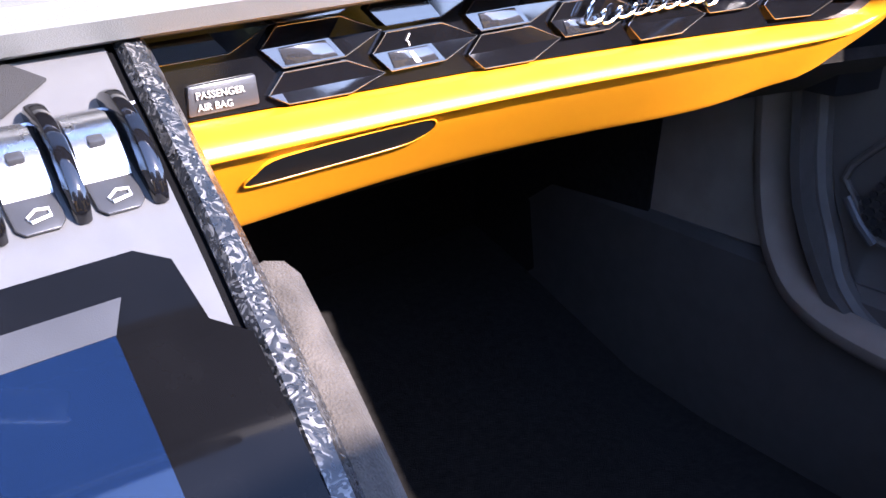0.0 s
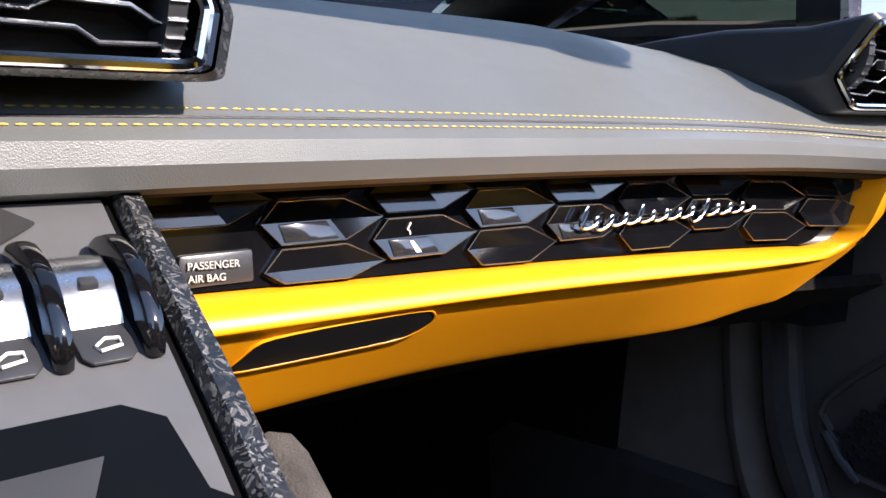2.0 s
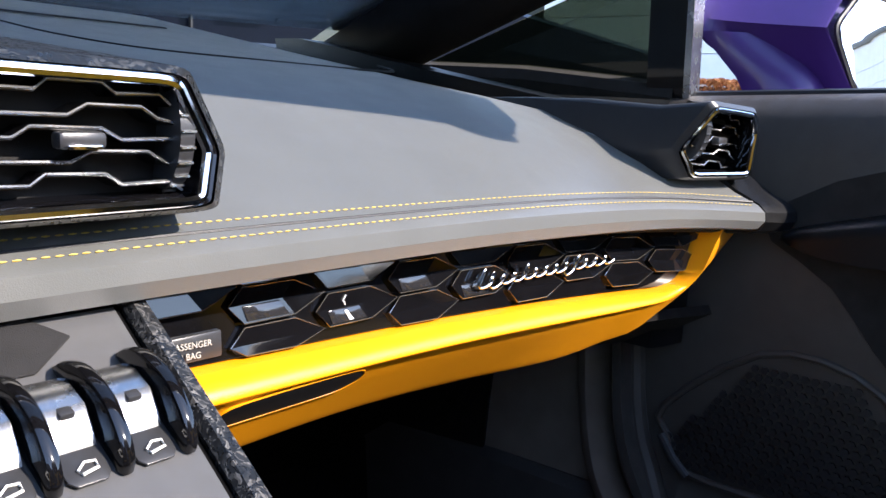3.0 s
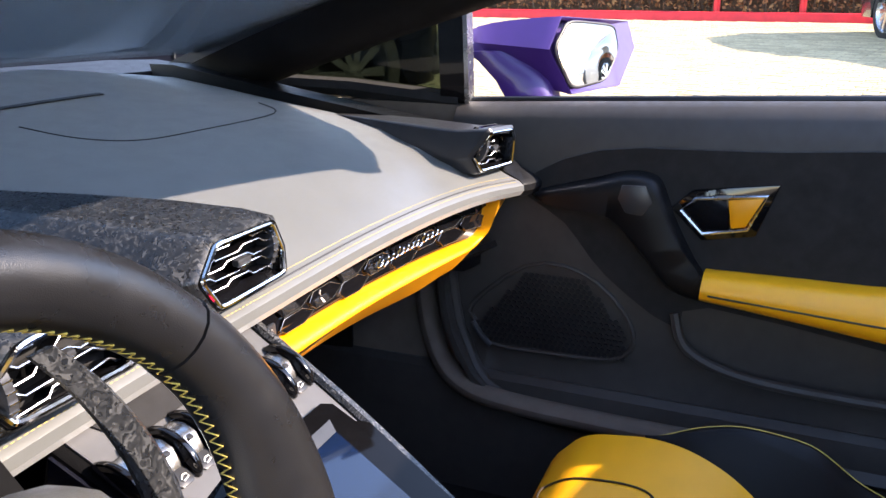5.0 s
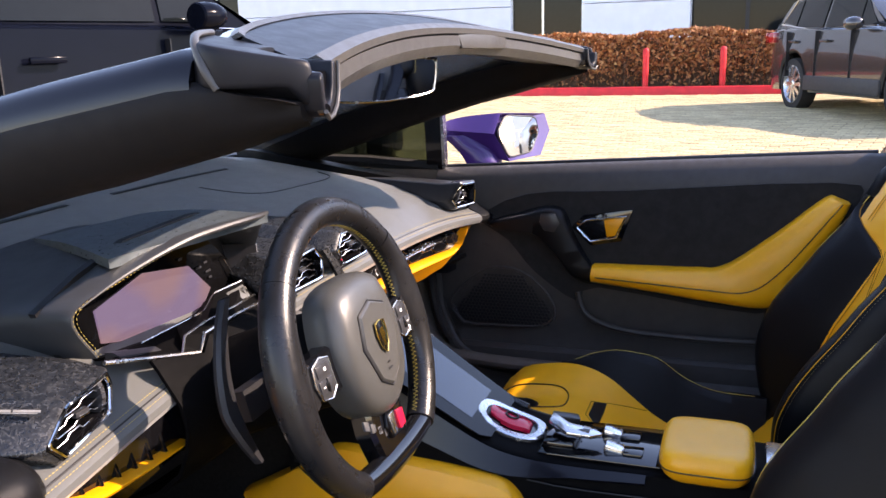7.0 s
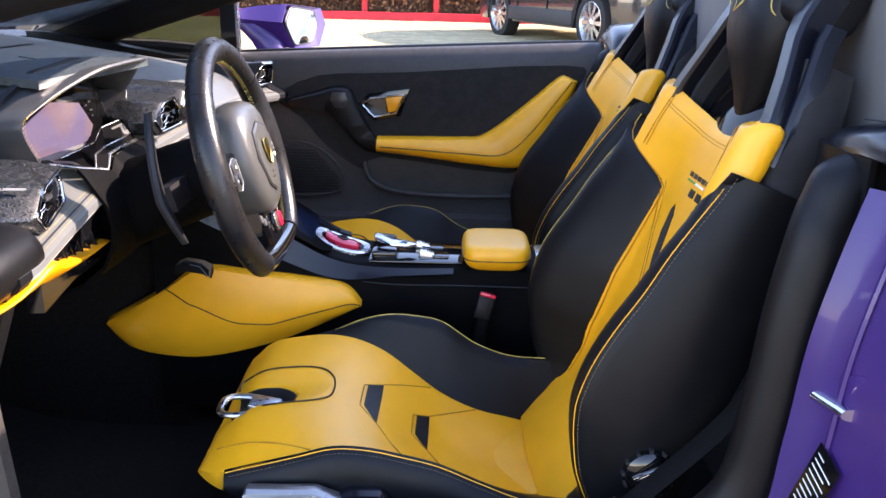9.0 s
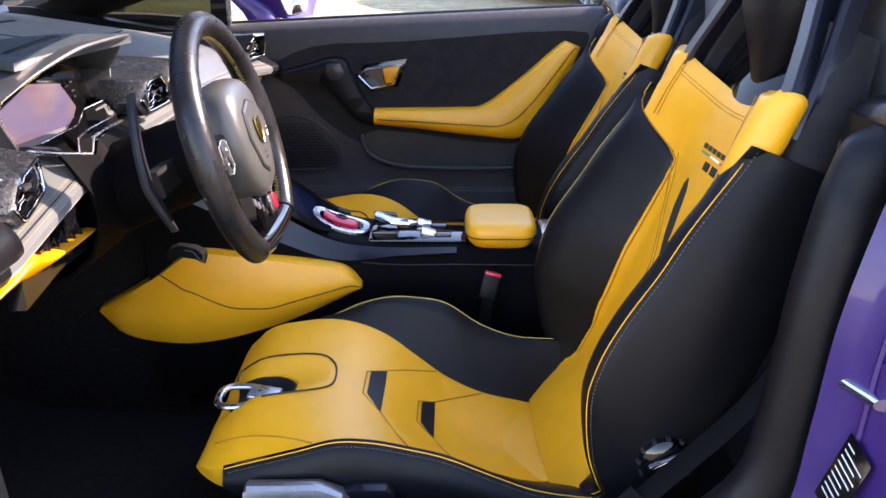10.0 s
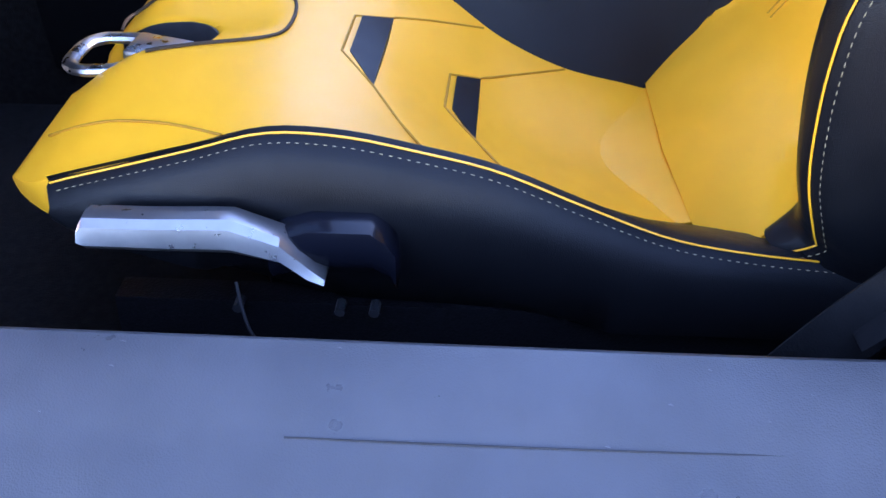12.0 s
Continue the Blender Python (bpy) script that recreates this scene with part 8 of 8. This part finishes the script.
    rc = V(SX - 0.230, -0.512, 0.430)
    rk = part("recliner_knob", loft([[rc + V(-x, r * math.cos(a), r * math.sin(a)) for a in np.linspace(0, 2 * math.pi, 20, False)] for x, r in ((-0.03, 0.035), (-0.005, 0.036), (0.006, 0.034), (0.012, 0.026), (0.013, 0.01))]), GLOSS, s, "gloss black backrest recliner knob")
    for i in range(12):
        a = 2 * math.pi * i / 12
        part("knob_ridge", box(rc + V(0.004, 0.0355 * math.cos(a), 0.0355 * math.sin(a)), (0.018, 0.005, 0.005), 0, turn=turned(math.degrees(a))), SATINB, rk)
    # loose wire and rail bolts under the cushion
    part("wire", tube(curve([V(SX - 0.222, -0.040, 0.330), V(SX - 0.236, -0.048, 0.300), V(SX - 0.238, -0.060, 0.280), V(SX - 0.236, -0.080, 0.262)], 5), 0.0013, 6), SATINB, s, "loose dark wire")
    for v in (-0.035, -0.11, -0.135):
        part("rail_bolt", tube([V(SX - 0.205, v, 0.30), V(SX - 0.217, v, 0.30)], 0.004, 8), SATINB, s)
    part("knob_bar", box(rc + V(-0.013, -0.004, 0.004), (0.012, 0.058, 0.022), 0.004, turn=turned(-25)), CHROME, rk)
    return s


WEAVE = mat("carbon_weave", (0.005, 0.005, 0.006), 0.45, 0, 0.2, 300, 0.5, 0.5, 500)
seat("yellow and black leather sports seat on the driver's side")
SX, BKY, REC = 0.485, -0.040, 0.07
pas = seat("yellow and black leather sports seat beside the closed door")
pas.location += V(0.0, 0.025, -0.02)
SX = -0.36

# belts
bu = thing("belt_buckle", "black seat belt buckle with red release key", "seat belt buckle", (-0.088, -0.30, 0.40))
part("stalk", tube([V(-0.078, -0.29, 0.33), V(-0.082, -0.295, 0.41), V(-0.088, -0.300, 0.465)], 0.012, 8, False, 0.6), BELT, bu)
part("buckle", box((-0.090, -0.301, 0.474), (0.018, 0.032, 0.050), 0.004, turn=turned(14, 8, 0)), BLACK, bu)
part("release_key", box((-0.092, -0.307, 0.4985), (0.016, 0.031, 0.007), 0.002, turn=turned(14, 8, 0)), RED, bu)
sb = thing("seat_belt", "black seat belt hanging by the sill", "seat belt", (-0.65, -0.5, 0.38))
def strap(pts, w, side):
    rings = []
    for p in curve(pts, 8):
        rings.append([p + side * w, p + side * w + V(-0.002, 0, 0.001), p - side * w + V(-0.002, 0, 0.001), p - side * w])
    return loft(rings)
part("webbing", strap([V(-0.655, -0.425, 0.375), V(-0.640, -0.50, 0.44), V(-0.625, -0.60, 0.54), V(-0.60, -0.70, 0.68), V(-0.58, -0.78, 0.80)], 0.017, V(0.97, 0.14, 0.18).normalized()), BELT, sb)
part("anchor_sleeve", strap([V(-0.668, -0.395, 0.345), V(-0.658, -0.425, 0.375), V(-0.645, -0.47, 0.415)], 0.019, V(0.3, 0.75, 0.58).normalized()), BELT, sb)

# ---- passenger door ----
dr = thing("passenger_door", "closed black leather passenger door with yellow armrest", "car door", (0.87, -0.1, 0.35))
def belt_z(y):
    return interp(y, [-0.62, 0.0, 0.42], [0.903, 0.872, 0.850])
def door_low(y):
    """Lower edge of the door panel, swept up towards its front."""
    return interp(y, [0.06, 0.24, 0.30, 0.34, 0.362, 0.38, 0.390, 0.398], [0.34, 0.350, 0.368, 0.398, 0.436, 0.475, 0.52, 0.60])
ysd = np.concatenate([np.linspace(-0.66, 0.20, 28), np.linspace(0.22, 0.398, 22)])
grid = []
for y in ysd:
    bz = belt_z(y)
    grid.append([V(x, y, max(z, door_low(y))) for x, z in ((0.905, bz - 0.01), (0.900, bz), (0.885, bz + 0.003), (0.868, bz - 0.004), (0.852, bz - 0.022), (0.842, bz - 0.06), (0.836, bz - 0.13), (0.834, bz - 0.20), (0.834, 0.60), (0.838, 0.52), (0.842, 0.45), (0.838, 0.40), (0.825, 0.36), (0.80, 0.34))])
part("panel", sheet(grid, -0.01), DOORL, dr, "black leather door panel", angle=60)
part("outer_skin", sheet([[V(x, y, z) for x, z in ((0.91, belt_z(y)), (0.96, belt_z(y) - 0.04), (1.0, 0.65), (0.99, 0.40), (0.95, 0.28))] for y in np.linspace(-0.66, 0.55, 12)], 0.01), PURPLE, dr, "purple outer skin")
part("window_seal", tube([V(0.902, y, belt_z(y) + 0.003) for y in np.linspace(-0.64, 0.41, 14)], 0.006, 8), PLASTIC, dr)
edge = [V(0.836, 0.400, z) for z in (0.80, 0.72, 0.65)] + [V(0.836, y, door_low(y)) for y in (0.398, 0.394, 0.390, 0.38, 0.362, 0.34, 0.30, 0.24, 0.14, 0.02, -0.12)]
edge = [V(p.x - 0.02 * max(0.0, (0.45 - p.z) / 0.1), p.y, p.z) for p in curve(edge, 4)]
part("edge_roll", tube(edge, 0.012, 10), DOORL, dr, "black leather front edge of the door")
part("edge_groove", tube([p + V(-0.004, 0.014 if p.z > 0.45 else 0.010, -0.012 if p.z < 0.5 else 0.0) for p in edge], 0.006, 8), RUBBERSEAL, dr, "black rubber door seal")
# insert field, slightly recessed darker suede
ins_o = [(0.27, 0.735), (0.15, 0.80), (-0.1, 0.815), (-0.55, 0.845), (-0.60, 0.80), (-0.50, 0.60), (-0.40, 0.53), (-0.03, 0.57), (0.02, 0.53), (0.13, 0.60), (0.20, 0.68)]
part("insert", prism([V(0.8325, y, z) for y, z in [(p.x, p.y) for p in curve([(a, b, 0) for a, b in ins_o], 3, True)]], (0.006, 0, 0)), SUEDE, dr, "black suede insert")
# grab arm
ao = curve([(y, z, 0) for y, z in ((0.25, 0.728), (0.15, 0.757), (0.10, 0.771), (0.06, 0.765), (0.043, 0.735), (0.028, 0.70), (0.0, 0.650), (-0.030, 0.605), (-0.015, 0.585), (0.03, 0.600), (0.06, 0.636), (0.09, 0.670), (0.118, 0.698), (0.15, 0.711), (0.22, 0.712))], 4, True)
ac = sum(ao, V(0, 0, 0)) / len(ao)
ac = V(0.085, 0.705, 0)
layers = []
for k, x in ((1.06, 0.840), (1.02, 0.826), (0.99, 0.812), (0.94, 0.803), (0.86, 0.798), (0.70, 0.796)):
    layers.append([V(x + 0.10 * max(0.0, p.x - 0.14) ** 1.2 * 2.2, ac.x + (p.x - ac.x) * (0.5 + 0.5 * k), ac.y + (p.y - ac.y) * k) for p in ao])
part("grab_arm", loft(layers), BLACK, dr, "black leather grab handle", angle=60)
hx = [(0.106, 0.758), (0.072, 0.759), (0.060, 0.735), (0.074, 0.714), (0.099, 0.716), (0.111, 0.736)]
part("arm_plate", prism([V(0.7950, y, z) for y, z in hx], (0.004, 0, 0), 0.0012), SATINB, dr, "dark hexagon plate")
# release handle: bright surround, yellow lever
hh = part("handle_recess", prism([V(0.829, y, z) for y, z in [(0.038, 0.722), (-0.01, 0.676), (-0.085, 0.690), (-0.112, 0.770), (0.008, 0.752)]], (0.006, 0, 0), 0.002), GLOSS, dr, "dark door handle recess")
part("handle_frame", tube([V(0.8285, y, z) for y, z in ((0.024, 0.720), (-0.010, 0.687), (-0.072, 0.700), (-0.096, 0.752), (0.002, 0.740))], 0.0035, 8, True), SILVER, hh, "bright handle surround")
part("handle_lever", prism([V(0.822, y, z) for y, z in ((-0.043, 0.742), (-0.092, 0.750), (-0.070, 0.704), (-0.050, 0.700))], (0.007, 0, 0), 0.002), YTRIM, hh, "yellow pull lever")
part("handle_well", prism([V(0.8275, y, z) for y, z in ((0.016, 0.719), (-0.010, 0.693), (-0.048, 0.698), (-0.040, 0.740), (0.002, 0.736))], (0.003, 0, 0)), GLOSS, hh)
# armrest
at_ = curve([V(0.795, -0.020, 0.632), V(0.79, -0.15, 0.634), V(0.80, -0.26, 0.636), V(0.805, -0.325, 0.645), V(0.80, -0.42, 0.715), V(0.795, -0.52, 0.803), V(0.797, -0.545, 0.818)], 7)
ab_ = curve([V(0.80, -0.018, 0.592), V(0.795, -0.15, 0.580), V(0.798, -0.30, 0.562), V(0.802, -0.425, 0.555), V(0.80, -0.475, 0.60), V(0.797, -0.560, 0.755), V(0.797, -0.580, 0.800)], 7)
rings = []
for a, b in zip(at_, ab_):
    rings.append([V(0.838, a.y, a.z), a + V(0.004, 0, 0.002), a + V(-0.012, 0, -0.005), a.lerp(b, 0.3) + V(-0.020, 0, 0), a.lerp(b, 0.65) + V(-0.022, 0, 0), b + V(-0.012, 0, 0.006), b + V(0.002, 0, -0.001), V(0.838, b.y, b.z + 0.004)])
ar2 = part("armrest", loft(rings), YELLOW, dr, "yellow leather armrest running up the door", angle=60)
part("armrest_piping", tube([a.lerp(b, 0.55) + V(-0.0215, 0, 0) for a, b in zip(at_, ab_)][1:-1], 0.0016, 6), PLASTIC, ar2)
# pocket and speaker
part("pocket_edge", tube(curve([V(0.83, 0.02, 0.555), V(0.822, -0.005, 0.50), V(0.818, -0.10, 0.468), V(0.816, -0.30, 0.462), V(0.82, -0.45, 0.465)], 6), 0.008, 8), DOORL, dr)
spk = [(0.355, 0.52), (0.345, 0.485), (0.32, 0.452), (0.23, 0.45), (0.115, 0.458), (0.080, 0.49), (0.10, 0.545), (0.17, 0.60), (0.26, 0.60)]
part("speaker_ring", tube([V(0.834, y, z) for y, z in [(p.x, p.y) for p in curve([(a, b, 0) for a, b in spk], 3, True)]], 0.004, 8, True), DOORL, dr)
part("speaker_blade", tube([V(0.826, 0.352, 0.490), V(0.824, 0.335, 0.468), V(0.824, 0.318, 0.452)], 0.0045, 8), SATINB, dr)
bm = bmesh.new()
for i in range(26):
    for j in range(15):
        y, z = 0.095 + 0.0098 * i + 0.0049 * (j % 2), 0.462 + 0.0088 * j
        if z < 0.46 + 0.14 * min(1, (0.37 - y) / 0.12) and z < 0.49 + (y - 0.08) * 1.2:
            add_prism(bm, [V(0.831, y + 0.0042 * math.cos(a), z + 0.0042 * math.sin(a)) for a in np.arange(6) * math.pi / 3], (0.002, 0, 0))
part("speaker_grille", bm, PLASTIC, dr)

# ---- door mirror ----
mi = thing("door_mirror", "purple painted door mirror with faceted shell", "door mirror", (1.05, 0.36, 0.9))
FR = [V(*p) for p in ((1.031, 0.268, 0.978), (1.191, 0.221, 0.962), (1.204, 0.209, 0.920), (1.150, 0.212, 0.868), (1.025, 0.245, 0.865), (0.983, 0.272, 0.935))]
cm = sum(FR, V(0, 0, 0)) / 6
FRo = [V(*p) for p in ((1.020, 0.270, 0.986), (1.263, 0.203, 0.967), (1.276, 0.190, 0.917), (1.195, 0.199, 0.852), (1.021, 0.247, 0.855), (0.970, 0.276, 0.935))]
tc = V(0.940, 0.415, 0.946)
rings = [[cm + (p - cm) * 0.98 + V(0, 0.022, 0) for p in FR], [cm + (p - cm) * 1.03 + V(0, 0.004, 0) for p in FR], [cm + (p - cm) * 0.985 - V(0, 0.002, 0) for p in FRo], FRo]
for f in (0.08, 0.2, 0.35, 0.5, 0.65, 0.8, 0.92, 1.0):
    w = max(0.10, (1 - f) ** 0.62)
    c = cm.lerp(tc, f) + V(0.015, 0.03, 0.0) * math.sin(math.pi * f)
    rings.append([c + V((p - cm).x * w * (1 - 0.25 * f), (p - cm).y * w, (p - cm).z * w) for p in FRo])
part("shell", loft(rings), PURPLE, mi, "purple mirror shell", angle=38)
rings = []
for z, quad in ((0.79, ((0.975, 0.340), (1.03, 0.325), (1.050, 0.272), (0.985, 0.275))), (0.845, ((0.972, 0.346), (1.03, 0.330), (1.052, 0.274), (0.985, 0.278))), (0.880, ((0.964, 0.364), (1.035, 0.342), (1.06, 0.285), (0.990, 0.290))), (0.905, ((0.953, 0.384), (1.045, 0.355), (1.075, 0.296), (1.0, 0.302))), (0.930, ((0.945, 0.406), (1.055, 0.365), (1.09, 0.305), (1.01, 0.318)))):
    rings.append(curve([V(x, y, z) for x, y in quad], 4, True))
part("arm", loft(rings), PURPLE, mi, "purple mirror arm", angle=50)
# gently domed glass
def glass_ring(k):
    pts = []
    for i in range(6):
        a, b, d = FR[i - 1], FR[i], FR[(i + 1) % 6]
        for t in (0.0, 0.33, 0.67, 1.0):
            pts.append(b + (a - b) * 0.22 * (1 - t) ** 2 + (d - b) * 0.22 * t ** 2)
    out = []
    for p in pts:
        e = (p - cm) * 0.97 * k
        out.append(cm + e + V(0, -0.11 * e.z + (e.x * e.x + e.z * e.z) * 0.20 - 0.006, 0))
    return out
part("glass", loft([glass_ring(k) for k in (1.0, 0.85, 0.7, 0.55, 0.4, 0.27, 0.15, 0.06)]), MIRROR, mi, "domed mirror glass", angle=60)
part("glass_rim", tube([p + V(0, 0.002, 0) for p in glass_ring(1.04)], 0.0028, 6, True), PLASTIC, mi)

# ---- pavers, nearest stretch as single stones ----
def paver_mesh(w, d, h=0.02):
    e = 0.006
    v = [(-w, -d, -h), (w, -d, -h), (w, d, -h), (-w, d, -h), (-w, -d, -e), (w, -d, -e), (w, d, -e), (-w, d, -e), (-w + e, -d + e, 0), (w - e, -d + e, 0), (w - e, d - e, 0), (-w + e, d - e, 0)]
    f = [(0, 1, 5, 4), (1, 2, 6, 5), (2, 3, 7, 6), (3, 0, 4, 7), (4, 5, 9, 8), (5, 6, 10, 9), (6, 7, 11, 10), (7, 4, 8, 11), (8, 9, 10, 11)]
    return v, f


PW, PD = 0.112, 0.056
pv, pf = paver_mesh(PW - 0.004, PD - 0.004)
me = bpy.data.meshes.new("paver")
me.from_pydata(pv, [], pf)
me.materials.append(PAVER)
tiltm = Euler((0, -math.atan(0.017), 0)).to_matrix()
rng = np.random.default_rng(11)
AV, AF = [], []
turn = Matrix.Rotation(radians(78), 3, "Z")
cells = []
for i in range(-110, 111):
    for j in range(-190, 191):
        p = turn @ V((i + 0.5 * (j % 2)) * PW * 2, j * PD * 2, 0) + V(8.5, 1.0, 0)
        if 1.6 < p.x < KX - 0.08 and -7.5 < p.y < 9.5:
            cells.append(p)
cells.sort(key=lambda p: (p.x - 4.2) ** 2 + (p.y - 0.4) ** 2)
for n_, p in enumerate(cells):
    z = lift(p.x) + 0.012 + rng.normal(0, 0.0012)
    m = tiltm @ turn @ Euler((rng.normal(0, 0.006), rng.normal(0, 0.006), rng.normal(0, 0.01))).to_matrix()
    if n_ < 300:
        ob = new("paver", me)
        ob.parent = ground
        ob.matrix_local = Matrix.Translation((p.x, p.y, z)) @ m.to_4x4()
    else:
        k = len(AV)
        AV += [tuple(m @ Vector(q) + V(p.x, p.y, z)) for q in pv[4:]]
        AF += [tuple(a - 4 + k for a in f) for f in pf[4:]]
rest = bpy.data.meshes.new("paving")
rest.from_pydata(AV, [], AF)
rest.materials.append(PAVER)
pav = tagged(new("paving", rest), kind="stuff")
pav.parent = ground
